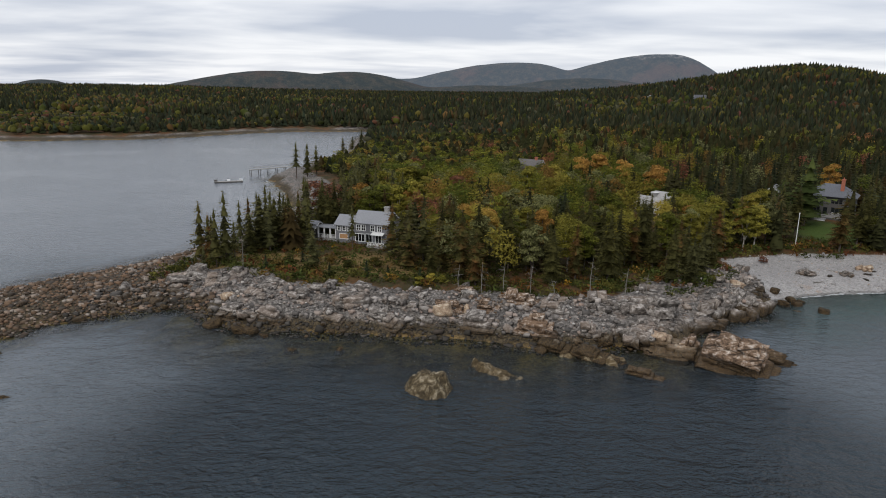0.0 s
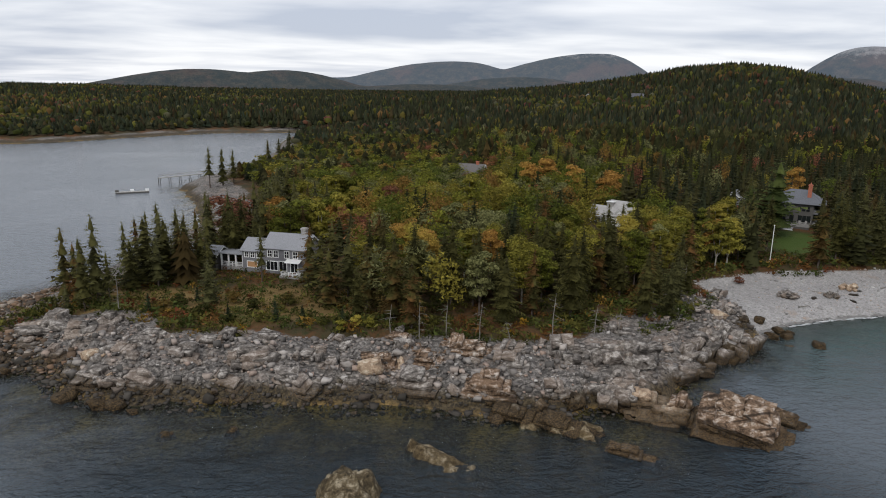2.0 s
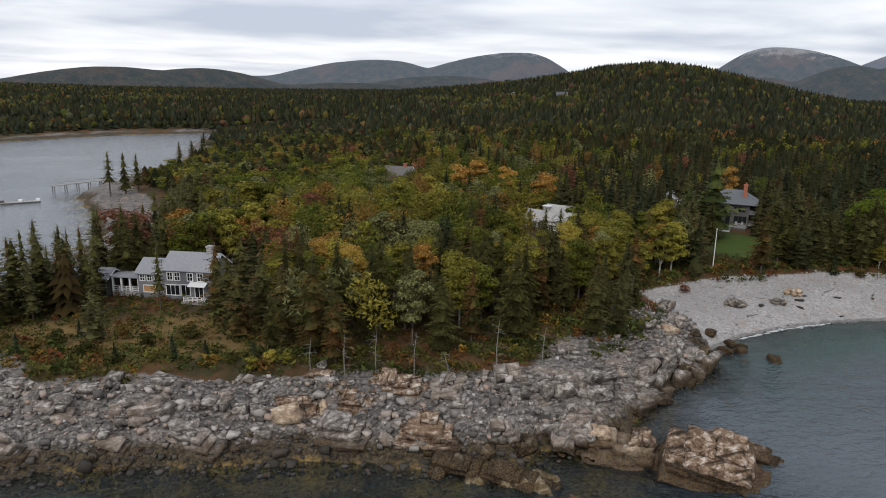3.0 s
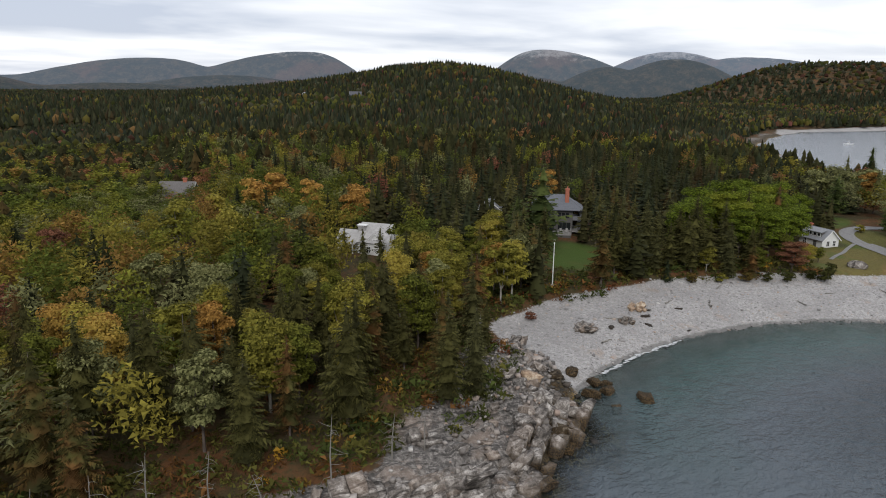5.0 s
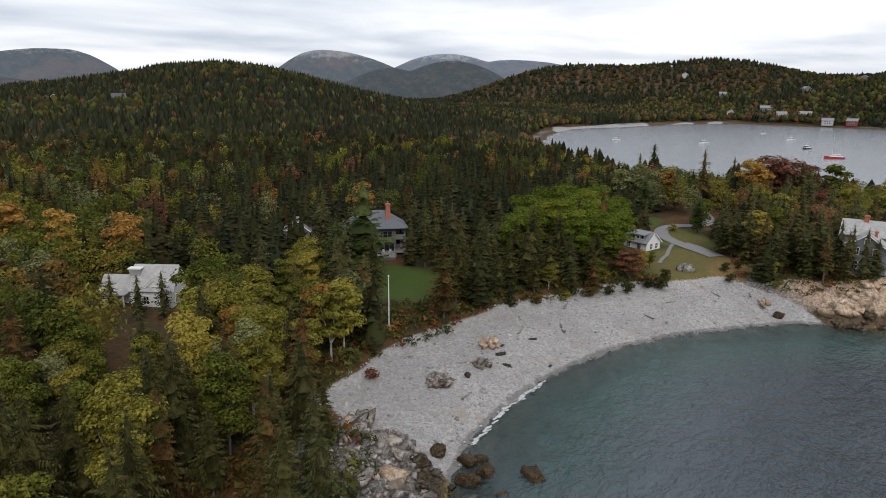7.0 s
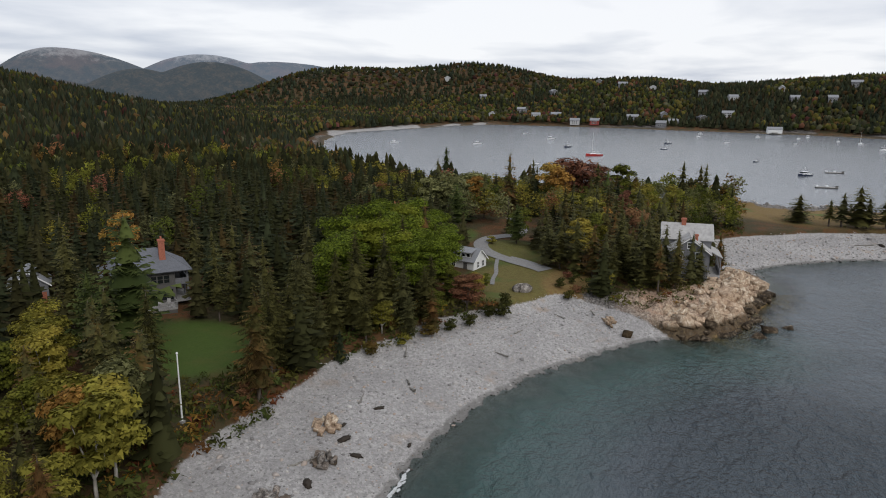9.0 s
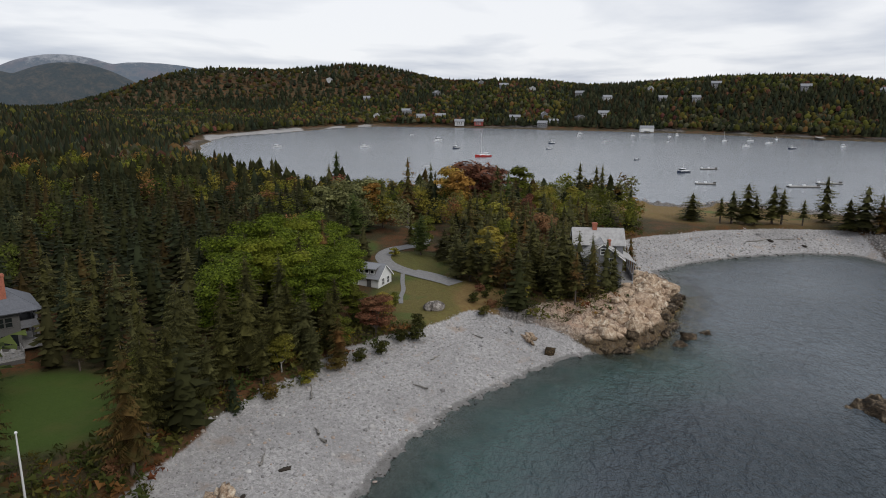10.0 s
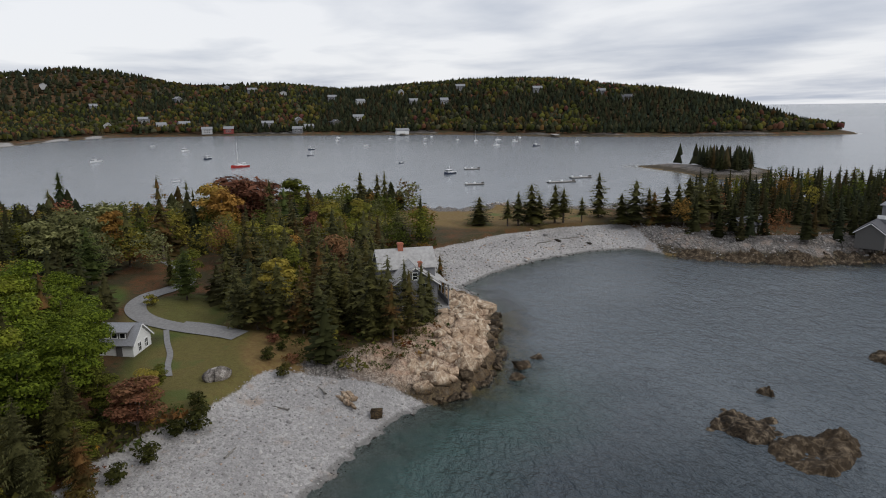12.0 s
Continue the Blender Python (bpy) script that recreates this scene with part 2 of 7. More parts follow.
    ragged_edge = m.math("ADD", m.attr("rock"), m.math("MULTIPLY", m.math("SUBTRACT", f2, 0.5), 0.8))
    c = m.mix(m.step(ragged_edge, 0.35, 0.6), c, rock)
    shingle_edge = m.math("ADD", m.attr("shingle"), m.math("MULTIPLY", m.math("SUBTRACT", f2, 0.5), 0.35))
    c = m.mix(m.step(shingle_edge, 0.42, 0.58), c, shingle)
    # far heights: woods and bare summits
    summit = m.mix(m.step(m.noise(0.006, 5.0, 0.7, kind="World"), 0.5, 0.62), (0.035, 0.042, 0.03), (0.085, 0.06, 0.04))
    c = m.mix(m.attr("upland"), c, summit)
    b0 = m.bump(m.math("MULTIPLY", bed, m.attr("rock")), 0.7, 0.16)
    b1 = m.bump(r2, 0.8, 0.3, also=b0)
    m.bump(grit, 0.4, 0.05, also=b1)
    return m.base(c)


GROUND = ground_mat()


def boulder_mat(name, dark, mid, light, warm, wet=True, beds=1.0):
    m = Mat(name, 0.85, 0, 0.2)
    f, g = m.noise(1.1, 8.0, 0.7, distort=0.4, kind="World"), m.noise(6.0, 6.0, 0.7, kind="World")
    bed = m.strata()
    c = m.ramp(f, [(0.34, dark), (0.5, mid), (0.66, light)])
    c = m.mix(m.math("MULTIPLY", m.step(bed, 0.5, 0.36), 0.8 * beds), c, tuple(v * 0.35 for v in dark))
    c = m.mix(m.math("MULTIPLY", m.step(m.random(), 0.45, 0.9), 0.32), c, warm)
    c = m.mix(m.math("MULTIPLY", m.step(g, 0.5, 0.66), 0.7), c, dark)
    if wet:
        r1 = m.noise(0.3, 4.0, kind="World")
        ragged = m.math("ADD", m.height(), m.math("MULTIPLY", m.math("SUBTRACT", r1, 0.5), 2.0))
        c = m.mix(m.math("MULTIPLY", m.step(ragged, 2.3, 1.2), 0.88), c, m.mix(m.step(g, 0.4, 0.62), (0.010, 0.008, 0.006), (0.12, 0.078, 0.036)))
    b1 = m.bump(bed, 0.7 * beds, 0.12)
    m.bump(f, 1.0, 0.25, also=b1)
    return m.base(c)


STONE_GREY = boulder_mat("grey_ledge_stone", (0.055, 0.047, 0.041), (0.215, 0.19, 0.168), (0.56, 0.52, 0.475), (0.36, 0.26, 0.19))
STONE_PINK = boulder_mat("pink_granite_stone", (0.13, 0.085, 0.058), (0.43, 0.315, 0.215), (0.70, 0.61, 0.48), (0.50, 0.35, 0.24), beds=0.25)
STONE_DARK = boulder_mat("weed_covered_stone", (0.008, 0.007, 0.006), (0.05, 0.036, 0.022), (0.26, 0.22, 0.17), (0.075, 0.05, 0.025))

STONE_TIP = boulder_mat("brown_and_white_slab_stone", (0.032, 0.021, 0.014), (0.235, 0.155, 0.10), (0.68, 0.60, 0.52), (0.27, 0.17, 0.105))
STONE_WEEDY = boulder_mat("tan_weed_and_barnacle_stone", (0.018, 0.014, 0.009), (0.12, 0.09, 0.05), (0.40, 0.34, 0.24), (0.14, 0.09, 0.035), wet=False, beds=0.4)
STONE_BLACK = boulder_mat("black_and_brown_tide_rock", (0.006, 0.005, 0.004), (0.055, 0.039, 0.024), (0.27, 0.21, 0.145), (0.06, 0.038, 0.018), wet=False, beds=0.4)


def water_mat():
    """Sea: mirror-like at a slant, with weed and stones showing through where it is shallow."""
    m = Mat("sea_water", 0.06, 0, 0.5)
    m.b.inputs["IOR"].default_value = 1.33
    # sky shine on calmer water is put into the base colour
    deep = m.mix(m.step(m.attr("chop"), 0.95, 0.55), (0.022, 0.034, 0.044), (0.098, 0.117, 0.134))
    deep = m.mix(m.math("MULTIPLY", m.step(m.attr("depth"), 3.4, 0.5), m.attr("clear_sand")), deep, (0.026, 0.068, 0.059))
    # sheltered water: paler still, reflected sky painted into its colour
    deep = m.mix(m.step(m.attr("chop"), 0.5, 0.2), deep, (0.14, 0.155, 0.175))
    patch = m.noise(0.02, 4.0, 0.6, kind="World")
    rip = m.noise(0.42, 4.0, 0.58, stretch=(0.75, 1.25, 1), kind="World", distort=0.5)
    swell = m.noise(0.16, 3.0, 0.5, stretch=(0.8, 1.1, 1), kind="World", distort=0.4)
    mid = m.noise(1.05, 3.0, 0.55, stretch=(0.8, 1.2, 1), kind="World", distort=0.5)
    fine = m.noise(2.2, 3.0, 0.6, stretch=(0.9, 1.1, 1), kind="World")
    hgt = m.math("ADD", m.math("ADD", m.math("MULTIPLY", rip, 0.8), m.math("MULTIPLY", mid, 0.42)), m.math("ADD", m.math("MULTIPLY", swell, 0.4), m.math("MULTIPLY", fine, 0.2)))
    calm = m.math("MULTIPLY", m.attr("chop"), m.math("ADD", 0.55, m.math("MULTIPLY", m.step(patch, 0.35, 0.6), 0.45)))
    m.bump(m.math("MULTIPLY", hgt, calm), 1.0, 2.1)
    m.base(deep)
    clear = m.n.new("ShaderNodeBsdfTransparent")
    clear.inputs[0].default_value = (0.75, 0.86, 0.84, 1)
    gloss = m.n.new("ShaderNodeBsdfGlossy")
    still = m.math("SUBTRACT", 0.24, m.math("MULTIPLY", m.attr("chop"), 0.18))
    m.link(still, gloss.inputs["Roughness"])
    m.link(still, m.b.inputs["Roughness"])
    m.link(m.b.inputs["Normal"].links[0].from_socket, gloss.inputs["Normal"])
    fres = m.node("ShaderNodeFresnel", IOR=1.33)
    m.link(m.b.inputs["Normal"].links[0].from_socket, fres.inputs["Normal"])
    shallow = m.n.new("ShaderNodeMixShader")
    m.link(fres.outputs[0], shallow.inputs[0])
    m.link(clear.outputs[0], shallow.inputs[1])
    m.link(gloss.outputs[0], shallow.inputs[2])
    both = m.n.new("ShaderNodeMixShader")
    m.link(m.step(m.attr("depth"), 0.1, 1.5), both.inputs[0])
    m.link(shallow.outputs[0], both.inputs[1])
    m.link(m.b.outputs[0], both.inputs[2])
    m.link(both.outputs[0], m.n["Material Output"].inputs["Surface"])
    return m.m


WATER = water_mat()


def plain(name, colour, rough=0.7, vary=0.25, scale=3.0, metal=0.0, stretch=(1, 1, 1), bump=0.0):
    m = Mat(name, rough, metal)
    f = m.noise(scale, 5.0, 0.65, stretch=stretch)
    if bump:
        m.bump(f, bump, 0.03)
    lo = tuple(v * (1 - vary) for v in colour)
    hi = tuple(min(1.0, v * (1 + vary)) for v in colour)
    return m.base(m.ramp(f, [(0.3, lo), (0.7, hi)]))


SHINGLE_GREY = plain("weathered_cedar_shingle", (0.17, 0.17, 0.18), 0.85, 0.25, 5.0, stretch=(1, 1, 3), bump=0.3)
SHINGLE_DARK = plain("dark_cedar_shingle", (0.10, 0.095, 0.09), 0.85, 0.25, 5.0, stretch=(1, 1, 3), bump=0.3)
ROOF_GREY = plain("grey_roof_shingle", (0.24, 0.245, 0.26), 0.8, 0.18, 4.0, bump=0.3)
ROOF_PALE = plain("pale_worn_roof_shingle", (0.36, 0.35, 0.34), 0.8, 0.22, 1.2, bump=0.3)
ROOF_SLATE = plain("blue_grey_roof_shingle", (0.12, 0.125, 0.14), 0.8, 0.2, 3.0, bump=0.3)
ROOF_DARK = plain("dark_roof_shingle", (0.09, 0.09, 0.10), 0.8, 0.2, 3.0, bump=0.3)
TRIM = plain("white_trim_paint", (0.72, 0.72, 0.71), 0.55, 0.06)
CLAPBOARD = plain("white_clapboard", (0.66, 0.66, 0.65), 0.6, 0.08, 2.0, stretch=(1, 1, 6))
BRICK = plain("red_chimney_brick", (0.34, 0.12, 0.075), 0.85, 0.3, 6.0, bump=0.4)
STONEWORK = plain("grey_fieldstone", (0.3, 0.29, 0.28), 0.85, 0.35, 3.0, bump=0.5)
DECK = plain("weathered_deck_boards", (0.30, 0.29, 0.28), 0.8, 0.25, 4.0)
BLIND = plain("tan_window_blind", (0.40, 0.23, 0.11), 0.7, 0.1)
GRAVEL = plain("gravel_drive", (0.21, 0.205, 0.2), 0.95, 0.2, 2.0, bump=0.4)
HULL_WHITE = plain("white_boat_hull", (0.75, 0.76, 0.77), 0.35, 0.04)
HULL_RED = plain("red_boat_hull", (0.42, 0.035, 0.03), 0.35, 0.1)
HULL_DARK = plain("navy_boat_hull", (0.03, 0.04, 0.07), 0.35, 0.1)
ALU = plain("white_flagpole_paint", (0.7, 0.7, 0.68), 0.4, 0.05)
FLOAT_WOOD = plain("grey_float_planks", (0.33, 0.32, 0.30), 0.85, 0.2)
KELP = plain("dark_stranded_weed", (0.03, 0.022, 0.015), 0.7, 0.4, 8.0)


def glass_mat():
    m = Mat("window_glass", 0.06, 0, 0.5)
    return m.base((0.012, 0.014, 0.016))


GLASS = glass_mat()

# ---------------------------------------------------------------- lie of the land
# the coast at this tide: the western bay, the bar, the point, the cove, the spit, the harbour and the far headland
WEST = [(-5200, -200), (-1500, 230), (-700, 360), (-420, 420), (-284, 447), (-205, 482), (-150, 560), (-120, 588), (-40, 604),
        (-30, 585), (-62, 545), (-60, 470), (-52, 400), (-66, 320), (-71, 284), (-58, 255), (-46, 215), (-48, 180), (-56, 157)]
POINT = [(-68, 140), (-77, 131), (-83, 121), (-105, 108), (-108, 96), (-90, 94), (-67, 98.5), (-65.5, 103.5), (-58, 109), (-50, 114), (-42, 114.5),
         (-37, 107), (-30, 104), (-20, 103.5), (-6, 102), (5, 101.5), (14, 98.5), (22, 97.5), (29, 98.5), (36, 97), (41, 102.5), (47, 110),
         (57, 114), (63, 122.5)]
COVE = [(72, 126.4), (82, 129.2), (92, 130.4), (104, 130), (111, 129), (123, 125), (133, 119.3), (142, 113.6), (146, 110), (148.5, 103.5), (157, 98),
        (169, 96), (180, 93.5), (190, 93.5), (196, 95), (202, 97.5), (214, 87), (224, 75), (231, 60), (233, 47), (223, 40), (214, 24), (209, 15), (209, -8),
        (205, -30), (198, -60), (206, -92), (240, -112), (285, -100), (302, -60), (300, -20), (295, 16), (290, 38), (299, 66), (296, 87), (303, 111)]
HARBOUR = [(300, 150), (285, 190), (300, 240), (370, 320), (470, 400), (590, 470), (694, 508), (782, 498), (935, 487), (1022, 452), (1008, 290),
           (960, 120), (925, 10), (820, -104), (768, -238), (754, -330), (752, -404), (790, -432), (900, -455), (1300, -520), (5200, -900), (5200, 5200), (-5200, 5200)]
COAST = np.array(WEST + POINT + COVE + HARBOUR, float)
ISLAND = np.array([(392, -90), (374, -66), (385, -54), (418, -52), (455, -44), (452, -58), (430, -75), (420, -100)], float)


def signed(px, py, poly):
    """Metres inside (+) or outside (-) an outline."""
    best, inside = np.full(px.shape, 1e9), np.zeros(px.shape, bool)
    for (ax, ay), (bx, by) in zip(poly, np.roll(poly, -1, 0)):
        dx, dy = bx - ax, by - ay
        t = np.clip(((px - ax) * dx + (py - ay) * dy) / (dx * dx + dy * dy), 0, 1)
        best = np.minimum(best, np.hypot(px - ax - t * dx, py - ay - t * dy))
        if ay != by:
            inside ^= ((ay > py) != (by > py)) & (px < (by - ay and (bx - ax) * (py - ay) / (by - ay)) + ax)
    return np.where(inside, best, -best)


def along(px, py, line):
    """Metres from an open line."""
    best = np.full(px.shape, 1e9)
    for (ax, ay), (bx, by) in zip(line, line[1:]):
        dx, dy = bx - ax, by - ay
        t = np.clip(((px - ax) * dx + (py - ay) * dy) / (dx * dx + dy * dy), 0, 1)
        best = np.minimum(best, np.hypot(px - ax - t * dx, py - ay - t * dy))
    return best


def smooth(v, lo, hi):
    t = np.clip((v - lo) / (hi - lo), 0, 1)
    return t * t * (3 - 2 * t)


GRAIN = np.random.default_rng(5).random((256, 256))


def grain(px, py, size, octaves=4, ridged=False):
    """Layered value noise, 0 to 1."""
    total, weight, amp = 0.0, 0.0, 1.0
    for o in range(octaves):
        u, v = px / size + 17.3 * o, py / size + 9.1 * o
        i, j = np.floor(u).astype(int), np.floor(v).astype(int)
        a, b = u - i, v - j
        a, b = a * a * (3 - 2 * a), b * b * (3 - 2 * b)
        g = lambda m, n: GRAIN[m % 256, n % 256]  # noqa: E731
        s = (g(i, j) * (1 - a) + g(i + 1, j) * a) * (1 - b) + (g(i, j + 1) * (1 - a) + g(i + 1, j + 1) * a) * b
        if ridged:
            s = 1 - abs(2 * s - 1)
        total, weight, amp, size = total + amp * s, weight + amp, amp * 0.5, size / 2
    return total / weight


# name, x, y, height, reach along x, reach along y
HILLS = [(452, 850, 27, 120, 170), (370, 840, 29, 280, 300), (-500, 1150, 14, 400, 350), (150, 1900, 8, 500, 400),
         (1215, 905, 60, 150, 180), (1410, 790, 48, 210, 220), (1420, 590, 65, 210, 180), (1310, 290, 54, 200, 190), (1215, -10, 48, 190, 170), (1085, -175, 42, 165, 135), (935, -295, 28, 135, 105),
         (850, -370, 8, 60, 50)]
PATCHES = {"beach": [(68, 131), (90, 139), (115, 138), (138, 125), (149, 121)], "far_beach": [(204, 100), (222, 88), (236, 74), (243, 58), (243, 44)],
           "drive": [(161, 134.5), (167, 143.5), (169.5, 148.5), (173, 152.3), (177.5, 154.3), (182.5, 154), (187, 151.5), (192, 150)], "drive_far": [(192, 150), (200, 152), (210, 158)]}


def land(px, py):
    """Height of the ground, and the kind of surface, at arrays of places."""
    px, py = np.asarray(px, float), np.asarray(py, float)
    d = signed(px, py, COAST)
    di = signed(px, py, ISLAND)
    n1, n2, n3 = grain(px, py, 9.0), grain(px, py, 2.6, 3, True), grain(px, py, 60.0)
    wander = 5 * (n1 - 0.5)
    beach = smooth(d + wander, 20.5, 17.5) * smooth(px + 2 * wander, 57, 70) * smooth(px - 0.35 * (py - 120), 153, 147) * smooth(py, 98, 104)
    far_beach = smooth(d + wander, 19, 16) * smooth(along(px, py, PATCHES["far_beach"]), 24, 18) * smooth(py, 38, 46)
    head_beach = smooth(d + wander, 14, 9) * smooth(along(px, py, [(640, 488), (720, 500), (935, 487), (1022, 452)]), 40, 25)
    shingle = np.maximum(np.maximum(beach, far_beach), head_beach)
    bar = smooth(px + 0.35 * (py - 130), -40, -56) * smooth(py, 175, 160)
    near = smooth(np.hypot(px - 60, py - 130), 420, 300)
    up = np.maximum(d, 0)
    strata = grain(px * 0.35 + py * 0.9, py * 0.35 - px * 0.12, 2.4, 3, True)
    rocky = 4.3 * (1 - np.exp(-up / 6.5)) + near * ((2.2 * (n2 - 0.5) + 2.6 * (strata - 0.55)) * np.exp(-((up - 6) / 8) ** 2) + 2.2 * (n1 - 0.5) * smooth(up, 0, 4) * smooth(up, 26, 14))
    sandy = 3.3 * (1 - np.exp(-up / 11.0)) + 0.12 * (n1 - 0.5)
    low = 1.5 * (1 - np.exp(-up / 6.0)) + 0.7 * (n2 - 0.5) * smooth(up, 0, 2)
    h = rocky * (1 - shingle) + sandy * shingle
    h = h * (1 - bar) + low * bar
    h = h + (1 - bar) * 2.2 * smooth(up, 18, 75) + 4 * smooth(up, 120, 300) + 4 * (n3 - 0.5) * smooth(up, 90, 250)
    for hx, hy, hz, rx, ry in HILLS:
        h = h + hz * np.exp(-((px - hx) / rx) ** 2 - ((py - hy) / ry) ** 2) * smooth(up, 10, 120)
    rough = grain(px, py, 420.0, 5)
    h = h + 22 * (rough - 0.35) * smooth(up, 900, 2600)
    # under the sea: a weedy shelf off the point, then deeper
    out = np.maximum(-d, 0)
    shelf = smooth(px, 50, 30) * smooth(px, -60, -40)
    sea = -(0.05 + 0.07 * (1 - shelf)) * out - 0.3 * smooth(out, 0, 2) + near * 0.9 * (n2 - 0.6) * smooth(out, 30, 2)
    sea = np.maximum(sea - 0.12 * np.maximum(out - 18, 0), -14 - 0.002 * out)
    h = np.where(d > 0, h, sea)
    isl = np.where(di > 0, 3.5 * (1 - np.exp(-np.maximum(di, 0) / 5)), -0.1 * np.maximum(-di, 0))
    h = np.maximum(h, np.where(di > -40, isl, -99))
    masks = {
        "shingle": shingle * smooth(d, -16, -1.0),
        "rock": np.where(d > 0, np.maximum(smooth(up + 9 * (n1 - 0.5), 17, 11.5) * (1 - shingle), bar), 1.0) * (0.2 + 0.8 * np.maximum(near, smooth(up, 7, 2))),
        "pink_granite": smooth(np.hypot(px - 172, (py - 101) * 1.3), 34, 24) + 0.35 * smooth(np.hypot(px - 44, py - 92), 18, 6),
        "upland": smooth(up, 1600, 2600),
        "d": np.maximum(d, di),
    }
    masks["rock"] = np.maximum(masks["rock"], np.where((di > -30) & (di < 5), 1.0, 0))
    return h, masks


def ground_z(x, y):
    return float(land(np.array([x]), np.array([y]))[0][0])


def spread(lo, hi, start, stop, step, growth):
    """Grid lines: even between start and stop, then wider and wider to lo and hi."""
    mid = list(np.arange(start, stop + step / 2, step))
    s, v, right = step, mid[-1], []
    while v < hi:
        s *= growth
        v += s
        right.append(min(v, hi))
    s, v, left = step, mid[0], []
    while v > lo:
        s *= growth
        v -= s
        left.append(max(v, lo))
    return np.array(left[::-1] + mid + right)


def sheet(name, xs, ys, zs, attrs, mat, smooth_faces=True):
    nx, ny = len(xs), len(ys)
    gx, gy = np.meshgrid(xs, ys)
    v = np.stack([gx.ravel(), gy.ravel(), zs.ravel()], 1)
    i = (np.arange(ny - 1)[:, None] * nx + np.arange(nx - 1)).ravel()
    quads = np.stack([i, i + 1, i + nx + 1, i + nx], 1)
    me = bulk_mesh(name, v, quads)
    me.polygons.foreach_set("use_smooth", np.full(len(quads), smooth_faces))
    for key, values in attrs.items():
        me.attributes.new(key, "FLOAT", "POINT").data.foreach_set("value", values.ravel().astype(np.float32))
    me.materials.append(mat)
    return new(name, me)


def bulk_mesh(name, v, f):
    """A mesh from arrays; all faces with equally many corners."""
    v, f = np.asarray(v, np.float32), np.asarray(f, np.int32)
    me = bpy.data.meshes.new(name)
    me.vertices.add(len(v))
    me.vertices.foreach_set("co", v.ravel())
    me.loops.add(f.size)
    me.loops.foreach_set("vertex_index", f.ravel())
    me.polygons.add(len(f))
    me.polygons.foreach_set("loop_start", np.arange(0, f.size, f.shape[1], dtype=np.int32))
    me.update(calc_edges=True)
    return me


def oval(px, py, cx, cy, rx, ry, edge=0.15):
    return smooth(np.hypot((px - cx) / rx, (py - cy) / ry), 1 + edge, 1 - edge)


def open_ground(px, py):
    """Lawns, and meadows with dry grass."""
    lawn = oval(px, py, 100, 168, 10, 11) + oval(px, py, 154, 138, 14, 10) + oval(px, py, 174, 146, 10, 8) + oval(px, py, 178, 163, 12, 6)
    meadow = oval(px, py, 270, 78, 24, 36) * 1.0 + oval(px, py, -36, 132, 12, 7) + 0.9 * oval(px, py, -15, 129, 18, 9) + 0.8 * oval(px, py, 160, 128, 10, 6) + 0.55 * oval(px, py, 154, 136, 14, 11) + 0.4 * oval(px, py, 174, 147, 9, 8)
    return np.clip(lawn, 0, 1), np.clip(meadow, 0, 1)


xs = spread(-5000, 5000, -92, 256, 1.05, 1.075)
ys = spread(-2500, 5000, 66, 160, 1.05, 1.06)
gx, gy = np.meshgrid(xs, ys)
gz, masks = land(gx, gy)
lawn, meadow = open_ground(gx, gy)
ground = sheet("ground", xs, ys, gz, {"shingle": masks["shingle"], "rock": masks["rock"], "pink_granite": np.clip(masks["pink_granite"], 0, 1),
                                     "upland": masks["upland"], "lawn": lawn, "meadow": meadow}, GROUND)
tagged(ground, "rocky wooded coast with pale shingle beaches and ledges", "ground", kind="structure")

wx = spread(-5000, 5000, -100, 250, 2.0, 1.09)
wy = spread(-5000, 5000, 40, 150, 2.0, 1.08)
qx, qy = np.meshgrid(wx, wy)
depth = -land(qx, qy)[0]
# wind reaches the open sea; the harbour and the western bay lie sheltered; low chop also paints sky shine into the
# water colour
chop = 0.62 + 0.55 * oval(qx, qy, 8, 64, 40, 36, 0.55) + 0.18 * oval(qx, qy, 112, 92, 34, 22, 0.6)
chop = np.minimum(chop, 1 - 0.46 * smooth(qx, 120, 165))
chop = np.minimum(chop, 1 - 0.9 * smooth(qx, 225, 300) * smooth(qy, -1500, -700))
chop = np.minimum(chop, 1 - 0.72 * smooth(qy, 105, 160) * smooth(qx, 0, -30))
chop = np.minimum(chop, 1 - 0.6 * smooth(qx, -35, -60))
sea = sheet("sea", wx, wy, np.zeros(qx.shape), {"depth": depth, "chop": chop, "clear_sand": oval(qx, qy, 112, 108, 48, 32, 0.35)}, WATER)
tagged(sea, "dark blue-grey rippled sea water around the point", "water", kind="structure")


# ---------------------------------------------------------------- mountains beyond the woods


